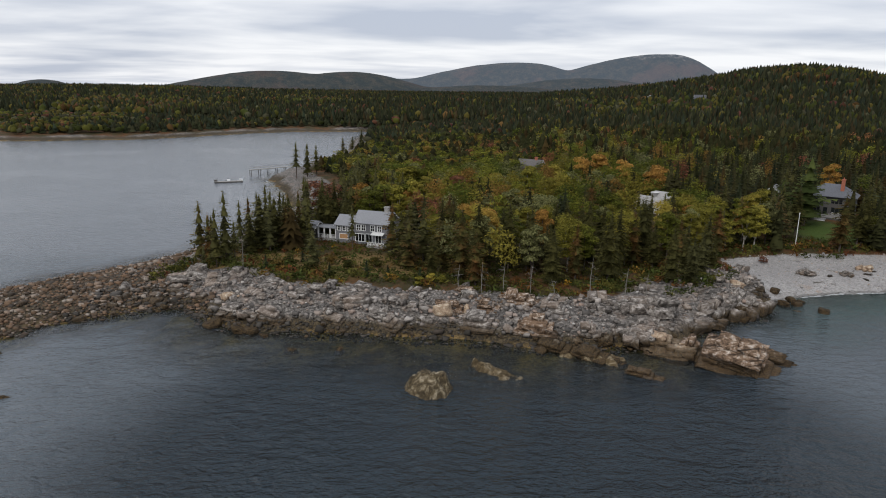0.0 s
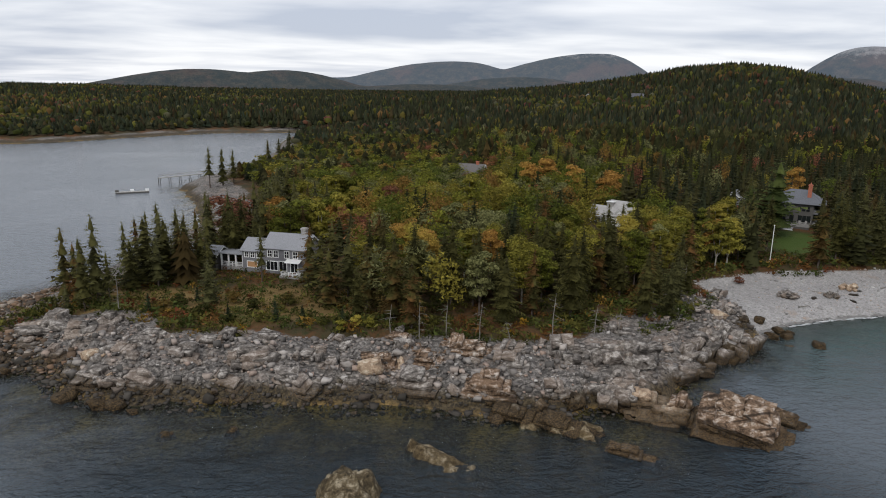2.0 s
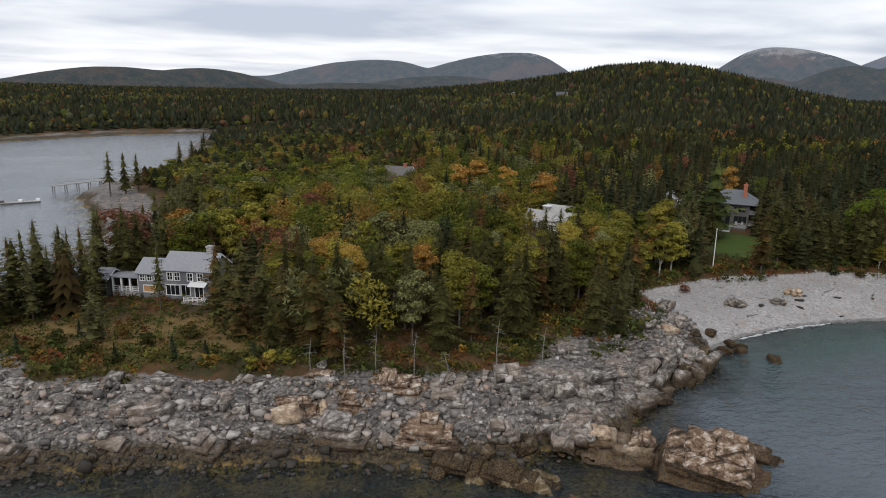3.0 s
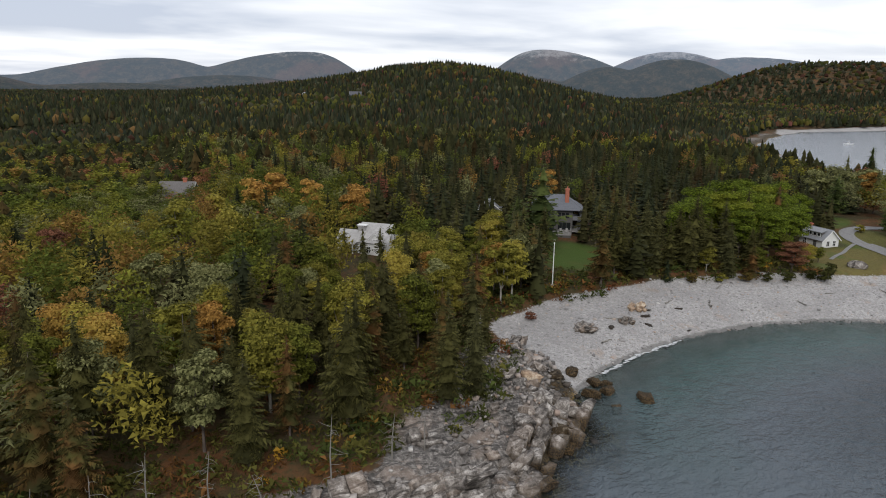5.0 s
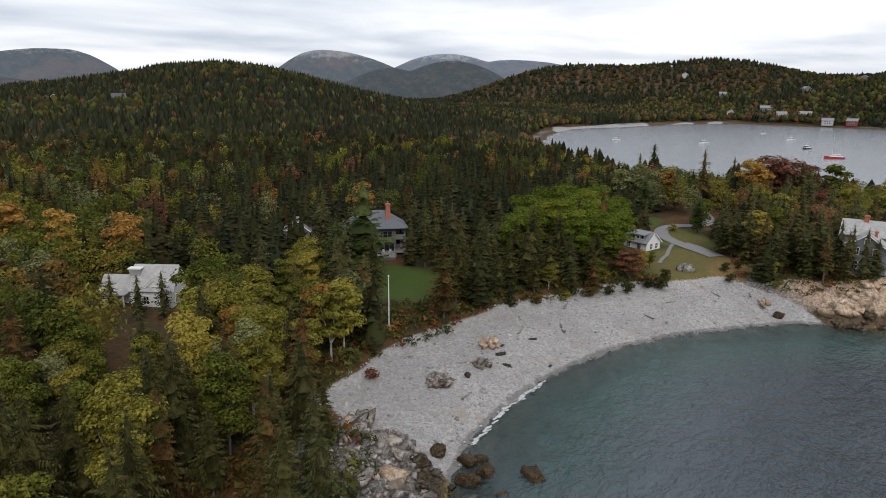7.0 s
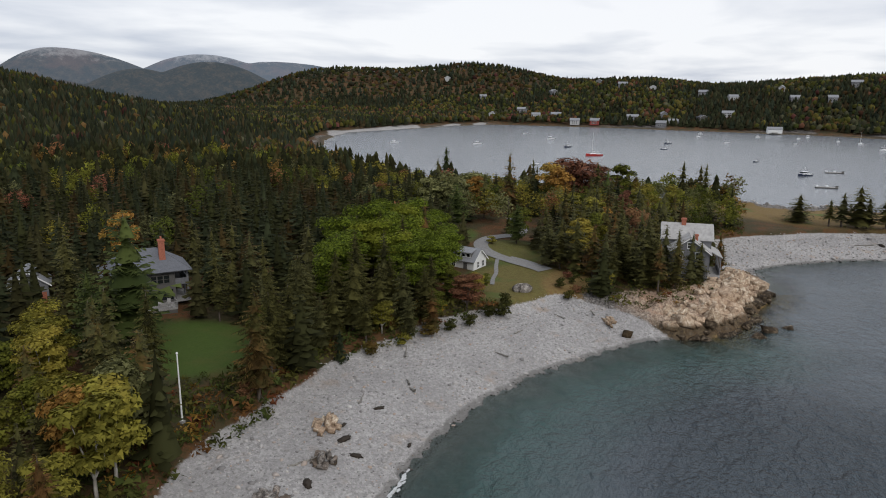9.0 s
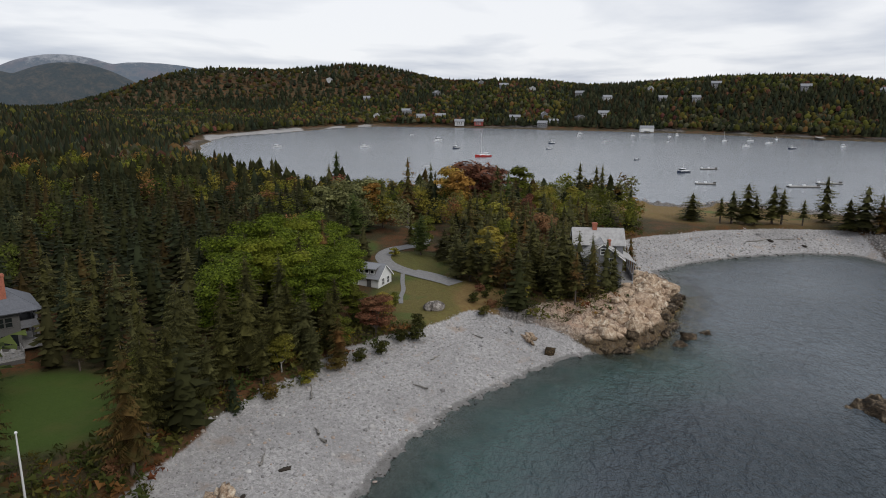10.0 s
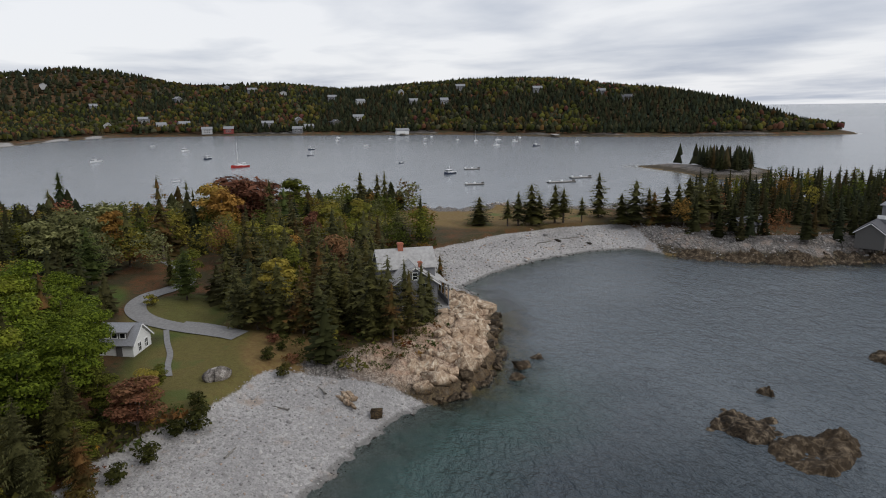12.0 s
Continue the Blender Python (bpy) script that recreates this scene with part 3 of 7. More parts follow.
def mountains(name, dist, peaks, label, mat, floor=-0.9, az0=-50, az1=75):
    """A range: rounded peaks (azimuth, degrees above the flyer's level, half-widths to both sides), the higher one showing."""
    az = np.arange(az0, az1, 0.2)
    rows = np.linspace(-1, 0.6, 20)
    a, t = np.meshgrid(az, rows)
    total = 0.0
    for c, e, left, right in peaks:
        bump = (e - floor) * np.exp(-(abs(a - c) / np.where(a < c, left, right)) ** 2.2)
        total = total + np.exp(9 * bump)
    crest = floor + np.log(total) / 9 + 0.05 * (grain(a * 40 + 9, a * 0, 30.0, 4) - 0.5)
    x0, y0 = np.sin(np.radians(a)), np.cos(np.radians(a))
    fold = grain(a * 60, t * 260, 150.0, 5, True) - 0.5
    body = np.where(t < 0, smooth(t, -1, 0.05) ** 0.8, smooth(t, 0.75, 0.0))
    deg = floor + (crest - floor) * body + 0.28 * fold * smooth(crest, 0.2, 1.5) * (1 - smooth(abs(t), 0.25, 0.0))
    r = dist + t * 0.08 * dist + 0.02 * dist * fold
    z = 38 + r * np.tan(np.radians(deg))
    v = np.stack([x0 * r + 30, y0 * r + 60, z], 2).reshape(-1, 3)
    n = len(az)
    i = (np.arange(len(rows) - 1)[:, None] * n + np.arange(n - 1)).ravel()
    me = bulk_mesh(name, v, np.stack([i, i + 1, i + n + 1, i + n], 1))
    me.polygons.foreach_set("use_smooth", np.ones(len(i), bool))
    me.attributes.new("crest", "FLOAT", "POINT").data.foreach_set("value", (deg / 3.0).ravel().astype(np.float32))
    me.materials.append(mat)
    return tagged(new(name, me), label, "mountains", kind="structure")


def mountain_mat(name, glow):
    m = Mat(name, 0.95, 0, 0.1)
    f, g = m.noise(0.004, 6.0, 0.65, kind="World"), m.noise(0.02, 6.0, 0.75, kind="World")
    t = m.noise(0.09, 4.0, 0.7, kind="World")
    m.bump(t, 0.9, 9.0)
    c = m.mix(m.step(g, 0.4, 0.65), (0.026, 0.034, 0.030), (0.065, 0.058, 0.042))
    c = m.mix(m.math("MULTIPLY", m.step(t, 0.45, 0.65), 0.6), c, (0.02, 0.026, 0.022))
    c = m.mix(m.math("MULTIPLY", m.step(f, 0.52, 0.66), 0.5), c, (0.10, 0.06, 0.045))
    bare = m.math("ADD", m.attr("crest"), m.math("MULTIPLY", m.math("SUBTRACT", g, 0.5), 0.9))
    c = m.mix(m.math("MULTIPLY", m.step(bare, 0.82, 1.08), 0.7), c, (0.27, 0.26, 0.25))
    # bluish emission stands in for the air's haze, stronger on farther ranges
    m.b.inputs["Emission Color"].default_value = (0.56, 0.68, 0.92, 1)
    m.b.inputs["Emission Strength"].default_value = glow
    return m.base(c)


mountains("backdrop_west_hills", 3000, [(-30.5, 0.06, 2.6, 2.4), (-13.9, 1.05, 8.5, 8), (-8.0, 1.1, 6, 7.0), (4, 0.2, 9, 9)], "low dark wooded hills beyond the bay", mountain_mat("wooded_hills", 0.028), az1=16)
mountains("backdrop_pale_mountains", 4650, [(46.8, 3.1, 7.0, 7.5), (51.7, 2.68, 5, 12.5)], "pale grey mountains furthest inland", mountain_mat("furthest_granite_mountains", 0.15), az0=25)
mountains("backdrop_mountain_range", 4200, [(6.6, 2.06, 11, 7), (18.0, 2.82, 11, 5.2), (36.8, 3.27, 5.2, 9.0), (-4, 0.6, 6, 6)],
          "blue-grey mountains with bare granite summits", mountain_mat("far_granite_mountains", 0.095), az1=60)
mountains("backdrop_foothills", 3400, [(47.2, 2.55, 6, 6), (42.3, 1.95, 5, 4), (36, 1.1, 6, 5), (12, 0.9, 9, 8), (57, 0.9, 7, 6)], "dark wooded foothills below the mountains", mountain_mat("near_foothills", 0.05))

# ---------------------------------------------------------------- trees
rng = np.random.default_rng(11)


class Soup:
    """Collects triangles, then makes one mesh."""

    def __init__(self):
        self.v, self.f, self.count = [], [], 0

    def add(self, v, f):
        v = np.asarray(v, float)
        self.v.append(v)
        self.f.append(np.asarray(f, int) + self.count)
        self.count += len(v)

    def arrays(self):
        return np.concatenate(self.v), np.concatenate(self.f)

    def mesh(self, name, mat, smooth_faces=False):
        v, f = self.arrays()
        me = bulk_mesh(name, v, f)
        if smooth_faces:
            me.polygons.foreach_set("use_smooth", np.ones(len(f), bool))
        me.materials.append(mat)
        return me


def tube(soup, path, radii, sides=6):
    path = np.asarray(path, float)
    rings = []
    for i, p in enumerate(path):
        t = path[min(i + 1, len(path) - 1)] - path[max(i - 1, 0)]
        t = t / (np.linalg.norm(t) + 1e-9)
        a = np.cross(t, (0.3, 0.9, 0.1))
        a /= np.linalg.norm(a)
        b = np.cross(t, a)
        ang = np.arange(sides) * 2 * np.pi / sides
        rings.append(p + radii[i] * (np.cos(ang)[:, None] * a + np.sin(ang)[:, None] * b))
    v = np.concatenate(rings)
    f = []
    for i in range(len(path) - 1):
        for k in range(sides):
            a0, a1 = i * sides + k, i * sides + (k + 1) % sides
            f += [(a0, a1, a1 + sides), (a0, a1 + sides, a0 + sides)]
    soup.add(v, f)


ICO = [(0, 0, 1)] + [(0.894 * math.cos(k * 1.2566), 0.894 * math.sin(k * 1.2566), 0.447) for k in range(5)] + \
      [(0.894 * math.cos(k * 1.2566 + 0.628), 0.894 * math.sin(k * 1.2566 + 0.628), -0.447) for k in range(5)] + [(0, 0, -1)]
ICO_F = [(0, k + 1, (k + 1) % 5 + 1) for k in range(5)] + [(k + 1, k + 6, (k + 1) % 5 + 1) for k in range(5)] + \
        [((k + 1) % 5 + 1, k + 6, (k + 1) % 5 + 6) for k in range(5)] + [(11, (k + 1) % 5 + 6, k + 6) for k in range(5)]


def ball(level):
    v, f = [Vector(p) for p in ICO], list(ICO_F)
    for _ in range(level):
        mids, out = {}, []
        for a, b, c in f:
            m = []
            for p, q in ((a, b), (b, c), (c, a)):
                k = (min(p, q), max(p, q))
                if k not in mids:
                    mids[k] = len(v)
                    v.append(((v[p] + v[q]) / 2).normalized())
                m.append(mids[k])
            out += [(a, m[0], m[2]), (b, m[1], m[0]), (c, m[2], m[1]), tuple(m)]
        f = out
    return np.array([tuple(p) for p in v]), np.array(f)


BALL0, BALL1, BALL2 = ball(0), ball(1), ball(2)


def spruce_crown(r, tall, wide, clear=0.1, whorls=20, limbs=7, droop=0.35, sparse=0.0):
    """Whorls of drooping sprays round a stem, with an inner dark core; an uneven outline with gaps."""
    s = Soup()
    lean = r.normal(0, 0.15, 2)
    side_bias, bias_at = r.uniform(0, 0.35), r.uniform(0, 6.28)
    for w in range(whorls):
        u = w / (whorls - 1)
        z = tall * (clear + (1 - clear) * u ** 0.92)
        reach = wide * ((1 - u) ** 0.66 * (0.75 + 0.25 * min(1, u * 6)) + 0.03) * r.uniform(0.75, 1.15)
        k = max(3, int(round(limbs * (1 - 0.45 * u))))
        turn = r.uniform(0, 6.28)
        for b in range(k):
            if r.random() < sparse:
                continue
            a = turn + b * 6.283 / k + r.normal(0, 0.2)
            ln = reach * r.uniform(0.62, 1.2) * (1 - side_bias * (0.5 + 0.5 * math.cos(a - bias_at)))
            way = np.array((math.cos(a), math.sin(a), 0.0))
            across = np.array((-way[1], way[0], 0.0))
            z0 = z + r.normal(0, 0.012 * tall)
            fall = droop * ln * r.uniform(0.5, 1.3)
            steps = np.array((0.05, 0.3, 0.52, 0.76, 1.0))
            pts = np.array((lean[0] * u, lean[1] * u, z0)) + way * (ln * steps)[:, None]
            pts[:, 2] += -fall * steps ** 1.4 + np.where(steps > 0.75, 0.1 * ln * steps, 0)
            wd = (0.24 * ln + 0.09) * np.array((0.6, 1.0, 0.9, 0.6))
            v, f = list(pts), []
            for i in range(4):
                for sgn in (-1, 1):
                    tip = pts[i] + across * sgn * wd[i] * r.uniform(0.65, 1.3) + way * ln * r.uniform(0.12, 0.28) + np.array((0, 0, -0.45 * wd[i] * r.uniform(0.2, 1.8)))
                    v.append(tip)
                    f.append((i, i + 1, len(v) - 1) if sgn > 0 else (i + 1, i, len(v) - 1))
            s.add(v, f)
    n, levels = 7, 5
    for lv in range(levels):
        u0, u1 = lv / levels, (lv + 1.15) / levels
        z0, z1 = tall * (clear + 0.02 + (0.93 - clear) * u0), tall * (clear + 0.02 + (0.93 - clear) * min(1, u1))
        r0 = wide * 0.5 * (1 - u0) ** 0.8
        ang = np.arange(n) * 6.283 / n + r.uniform(0, 6)
        ring = np.stack([np.cos(ang) * r0 * r.uniform(0.7, 1.25, n), np.sin(ang) * r0 * r.uniform(0.7, 1.25, n), np.full(n, z0) + r.normal(0, 0.15, n)], 1)
        s.add(np.concatenate([ring, [(0, 0, z1)]]), [(k, (k + 1) % n, n) for k in range(n)])
    return s


def leafy_crown(r, tall, wide, base=0.25, lobes=8, leaves=2100, leaf=0.27):
    """Lobed crown of many leaf sprays round a few inner masses."""
    s = Soup()
    cz, rz = tall * (base + 1) / 2, tall * (1 - base) / 2
    cores = []
    for k in range(lobes):
        a, t = k * 2.4 + r.uniform(0, 1), (k + 0.5) / lobes
        zz = cz + rz * (1.5 * t - 0.8)
        rr = wide * 0.5 * math.sqrt(max(0.1, 1 - ((zz - cz) / rz) ** 2)) * r.uniform(0.55, 0.95)
        size = wide * r.uniform(0.36, 0.52) * min(1.0, (8 / lobes) ** 0.5)
        cores.append((np.array((math.cos(a) * rr, math.sin(a) * rr, zz)), np.array((size, size, size * r.uniform(0.6, 0.85)))))
    per = leaves // lobes
    for c, size in cores:
        for _ in range(per):
            n = r.normal(size=3)
            n[2] = abs(n[2]) * 0.9 - 0.25
            n /= np.linalg.norm(n)
            p = c + n * size * (1.14 - 0.72 * r.random() ** 1.6)
            a = np.cross(n + r.normal(0, 0.45, 3), (0.2, 0.3, 1))
            a /= np.linalg.norm(a)
            b = np.cross(n, a) + r.normal(0, 0.25, 3)
            q = leaf * r.uniform(0.5, 1.4)
            up = n * q * 0.22
            s.add([p - a * q - b * q * 0.5 - up, p + a * q * 0.9 - b * q * 0.45 - up, p + b * q * 0.95 + up], [(0, 1, 2)])
    return s, cores


def fine_spruce_crown(r, tall, wide, clear=0.1, whorls=34, limbs=8, sparse=0.0):
    """Limbs feathered with many narrow hanging twigs round an inner dark core."""
    s = Soup()
    side_bias, bias_at = r.uniform(0, 0.35), r.uniform(0, 6.28)
    for w in range(whorls):
        u = w / (whorls - 1)
        z = tall * (clear + (1 - clear) * u ** 0.92)
        reach = wide * ((1 - u) ** 0.7 * (0.7 + 0.3 * min(1, u * 5)) + 0.03) * r.uniform(0.75, 1.15)
        k, turn = max(4, int(round(limbs * (1 - 0.45 * u)))), r.uniform(0, 6.28)
        for b in range(k):
            if r.random() < sparse:
                continue
            a = turn + b * 6.283 / k + r.normal(0, 0.25)
            ln = reach * r.uniform(0.55, 1.2) * (1 - side_bias * (0.5 + 0.5 * math.cos(a - bias_at)))
            way, across = np.array((math.cos(a), math.sin(a), 0.0)), np.array((-math.sin(a), math.cos(a), 0.0))
            fall, twigs = 0.35 * ln * r.uniform(0.4, 1.4), 4 + int(2.6 * ln)
            root = np.array((0, 0, z + r.normal(0, 0.012 * tall)))
            for q in range(twigs):
                t = (q + 0.7) / twigs
                p = root + way * ln * t + (0, 0, -fall * t ** 1.4 + 0.12 * ln * max(0, t - 0.7))
                long = (0.42 * ln * (1 - 0.6 * t) + 0.16)
                for sgn in (-1, 1):
                    end = p + (across * sgn * r.uniform(0.6, 1.1) + way * r.uniform(0.3, 0.9)) * long * 0.72 + (0, 0, -long * r.uniform(0.05, 0.6))
                    wid = way * 0.16 * long + (0, 0, 0.05 * long)
                    s.add([p - wid, p + wid + (0, 0, 0.03), end], [(0, 1, 2)])
    n, levels = 7, 5
    for lv in range(levels):
        u0, u1 = lv / levels, (lv + 1.15) / levels
        z0, z1 = tall * (clear + 0.02 + (0.93 - clear) * u0), tall * (clear + 0.02 + (0.93 - clear) * min(1, u1))
        r0 = wide * 0.45 * (1 - u0) ** 0.8
        ang = np.arange(n) * 6.283 / n + r.uniform(0, 6)
        ring = np.stack([np.cos(ang) * r0 * r.uniform(0.7, 1.25, n), np.sin(ang) * r0 * r.uniform(0.7, 1.25, n), np.full(n, z0) + r.normal(0, 0.15, n)], 1)
        s.add(np.concatenate([ring, [(0, 0, z1)]]), [(k, (k + 1) % n, n) for k in range(n)])
    return s


def spruce_proto(seed, tall, wide, mat, fine=False, **kw):
    r = np.random.default_rng(seed)
    crown = (fine_spruce_crown if fine else spruce_crown)(r, tall, wide, **kw).mesh("spruce_crown", mat)
    t = Soup()
    tube(t, [(0, 0, -0.6), (0, 0, tall * 0.4), (0.05, 0, tall * 0.96)], [tall * 0.014, tall * 0.010, 0.02], 6)
    for k in range(5):
        a, z, ln = r.uniform(0, 6.28), tall * r.uniform(0.05, kw.get("clear", 0.1) + 0.06), wide * r.uniform(0.3, 0.75)
        tube(t, [(0, 0, z), (math.cos(a) * ln, math.sin(a) * ln, z - 0.2 * ln)], [0.035, 0.012], 4)
    return crown, t.mesh("spruce_trunk", BARK)


def leafy_proto(seed, tall, wide, mat, bark=None, **kw):
    r = np.random.default_rng(seed)
    s, cores = leafy_crown(r, tall, wide, **kw)
    t = Soup()
    fork = np.array((0, 0, tall * kw.get("base", 0.25)))
    tube(t, [(0, 0, -0.6), fork * 0.6, fork], [tall * 0.017, tall * 0.014, tall * 0.012], 7)
    for c, _ in cores:
        tube(t, [fork, fork * 0.45 + c * 0.55 + r.normal(0, 0.15, 3), c], [tall * 0.009, tall * 0.006, 0.02], 5)
    return s.mesh("leaf_crown", mat), t.mesh("branching_trunk", bark or BARK)


def place_tree(name, proto, x, y, scale, turn, label, category, group, widen=1.0, sink=0.0):
    crown, trunk = proto
    root = new(name)
    root.empty_display_size = 0.3
    root.matrix_basis = Matrix.LocRotScale((x, y, ground_z(x, y) - sink), Euler((0, 0, turn)), (scale * widen, scale * widen, scale))
    for part_name, me in (("crown", crown), ("trunk", trunk)):
        ob = new(part_name, me)
        ob.parent = root
    return tagged(root, label, category, group)


SPRUCES = [spruce_proto(20 + k, 15.0, w, SPRUCE, clear=c, sparse=sp, whorls=25, limbs=7) for k, (w, c, sp) in enumerate(
    ((3.0, 0.12, 0.06), (2.6, 0.2, 0.14), (3.3, 0.08, 0.04), (2.3, 0.28, 0.22), (2.8, 0.16, 0.1), (3.5, 0.06, 0.08)))]
FINE_SPRUCES = [spruce_proto(120 + k, 15.0, w, SPRUCE, True, clear=c, sparse=sp) for k, (w, c, sp) in enumerate(((3.0, 0.12, 0.05), (2.6, 0.2, 0.14), (3.4, 0.08, 0.04), (2.9, 0.14, 0.10)))]
FINE_HARDWOODS = {key: [leafy_proto(260 + 10 * n + k, 11.0, w, mat, BIRCH if key == "yellow" else BARK, base=0.2, lobes=11, leaves=5600, leaf=0.16) for k, w in enumerate((3.2, 3.7))] for n, (key, mat) in enumerate(
    (("green", LEAF_GREEN), ("yellow", LEAF_YELLOW), ("orange", LEAF_ORANGE), ("red", LEAF_RED), ("pale", LEAF_PALE)))}
PINES = [spruce_proto(40 + k, 19.0, w, PINE, clear=0.14, sparse=0.08, whorls=22, limbs=11, droop=0.04) for k, w in enumerate((4.2, 4.8))]
SMALL_FIRS = [spruce_proto(50 + k, 5.0, w, FIR, clear=0.02, sparse=0.02, whorls=11, limbs=7) for k, w in enumerate((1.9, 1.6))]
HARDWOODS = {key: [leafy_proto(60 + 10 * n + k, 11.0, w, mat, BIRCH if key == "yellow" else BARK, base=0.22) for k, w in enumerate((3.3, 2.8, 3.7))] for n, (key, mat) in enumerate(
    (("green", LEAF_GREEN), ("yellow", LEAF_YELLOW), ("orange", LEAF_ORANGE), ("red", LEAF_RED), ("pale", LEAF_PALE)))}
MAPLES = [leafy_proto(170 + k, 13.0, w, LEAF_MAPLE, base=0.18, lobes=13, leaves=9000, leaf=0.17) for k, w in enumerate((4.6, 5.2))]
BUSHES = {key: [leafy_proto(130 + 10 * n + k, 2.0, 1.3, mat, base=0.05, lobes=5, leaves=520, leaf=0.14) for k in range(2)] for n, (key, mat) in enumerate(
    (("olive", LEAF_OLIVE), ("gold", LEAF_YELLOW), ("russet", LEAF_RED)))}


def mid_spruce(r):
    s = Soup()
    n, levels = 8, 6
    for lv in range(levels):
        u0, u1 = lv / levels, min(1.0, (lv + 1.7) / levels)
        r0 = (1 - u0) ** 0.62 * r.uniform(0.82, 1.12)
        ang = np.arange(2 * n) * 3.14159 / n + r.uniform(0, 6)
        rad = r0 * np.where(np.arange(2 * n) % 2 == 0, r.uniform(0.8, 1.25, 2 * n), r.uniform(0.35, 0.65, 2 * n))
        z0 = 0.1 + 0.9 * u0 + np.where(np.arange(2 * n) % 2 == 0, -0.045, 0.03) + r.normal(0, 0.012, 2 * n)
        ring = np.stack([np.cos(ang) * rad, np.sin(ang) * rad, z0], 1)
        s.add(np.concatenate([ring, [(0, 0, 0.1 + 0.9 * u1 + 0.015)]]), [(k, (k + 1) % (2 * n), 2 * n) for k in range(2 * n)])
    return s.arrays()


def mid_hardwood(r):
    s = Soup()
    for k in range(5):
        a = k * 1.9 + r.uniform(0, 1)
        c = np.array((0.45 * math.cos(a), 0.45 * math.sin(a), 0.42 + 0.10 * k))
        size = np.array((0.55, 0.55, 0.24)) * r.uniform(0.8, 1.1)
        for _ in range(50):
            d = r.normal(size=3)
            d[2] = abs(d[2]) - 0.3
            d /= np.linalg.norm(d)
            p = c + d * size * (1.15 - 0.8 * r.random() ** 1.4)
            e = r.normal(size=(3, 3)) * (0.11, 0.11, 0.034)
            s.add(p + e, [(0, 1, 2)])
    return s.arrays()


def fine_hardwood(r):
    """Rounded crown of small leaf sprays in a few lobes."""
    s = Soup()
    for k in range(7):
        a = k * 2.1 + r.uniform(0, 1)
        c = np.array((0.46 * math.cos(a), 0.46 * math.sin(a), 0.38 + 0.075 * k)) * (1, 1, 1) if k < 6 else np.array((0.0, 0.0, 0.84))
        size = np.array((0.46, 0.46, 0.19)) * r.uniform(0.8, 1.15)
        for _ in range(80):
            d = r.normal(size=3)
            d[2] = abs(d[2]) - 0.25
            d /= np.linalg.norm(d)
            p = c + d * size * (1.12 - 0.7 * r.random() ** 1.6)
            s.add(p + r.normal(size=(3, 3)) * (0.062, 0.062, 0.02), [(0, 1, 2)])
    return s.arrays()


def fine_spruce(r):
    """Whorls of narrow drooping sprays round a dark core."""
    s = Soup()
    whorls = 13
    thin, bias = r.uniform(0.0, 0.18), r.uniform(0, 6.28)
    for w in range(whorls):
        u = w / (whorls - 1)
        reach = ((1 - u) ** 0.7 + 0.05) * r.uniform(0.75, 1.15)
        k, turn = 7 if u < 0.5 else 5, r.uniform(0, 6.28)
        for b in range(k):
            if r.random() < thin:
                continue
            a = turn + b * 6.283 / k + r.normal(0, 0.22)
            ln = reach * r.uniform(0.6, 1.2) * (0.85 + 0.15 * math.cos(a - bias))
            way, across = np.array((math.cos(a), math.sin(a), 0)), np.array((-math.sin(a), math.cos(a), 0))
            z = 0.12 + 0.88 * u ** 0.93 + r.normal(0, 0.012)
            fall = 0.055 * ln * r.uniform(0.4, 1.8)
            half = 0.2 * ln + 0.04
            v = [(0, 0, z), way * ln * 0.62 + across * half * r.uniform(0.7, 1.3) + (0, 0, z - fall * 0.9 - 0.012), way * ln + (0, 0, z - fall),
                 way * ln * 0.55 - across * half * r.uniform(0.7, 1.3) + (0, 0, z - fall * 0.9 - 0.012), way * ln * 0.6 + (0, 0, z - fall * 0.45)]
            s.add(v, [(0, 1, 4), (1, 2, 4), (4, 2, 3), (0, 4, 3)])
    for z0, z1, rr in ((0.1, 0.62, 0.5), (0.38, 0.95, 0.32)):
        ang = np.arange(6) * 1.047 + r.uniform(0, 6)
        s.add(np.concatenate([np.stack([np.cos(ang) * rr, np.sin(ang) * rr, np.full(6, z0)], 1), [(0, 0, z1)]]), [(k, (k + 1) % 6, 6) for k in range(6)])
    return s.arrays()


def far_spruce(r):
    s = Soup()
    n = 5
    for z0, z1, rr in ((0.1, 0.74, 1.0), (0.44, 1.0, 0.66)):
        ang = np.arange(n) * 6.283 / n + r.uniform(0, 6)
        rad = rr * r.uniform(0.7, 1.2, n)
        ring = np.stack([np.cos(ang) * rad, np.sin(ang) * rad, z0 + r.normal(0, 0.04, n)], 1)
        s.add(np.concatenate([ring, [(r.normal(0, 0.08), r.normal(0, 0.08), z1)]]), [(k, (k + 1) % n, n) for k in range(n)])
    return s.arrays()


def far_hardwood(r):
    v = BALL0[0] * (1 + r.normal(0, 0.2, (12, 1))) * (0.8, 0.8, 0.42) + (0, 0, 0.56)
    return v, np.array(ICO_F[:15])


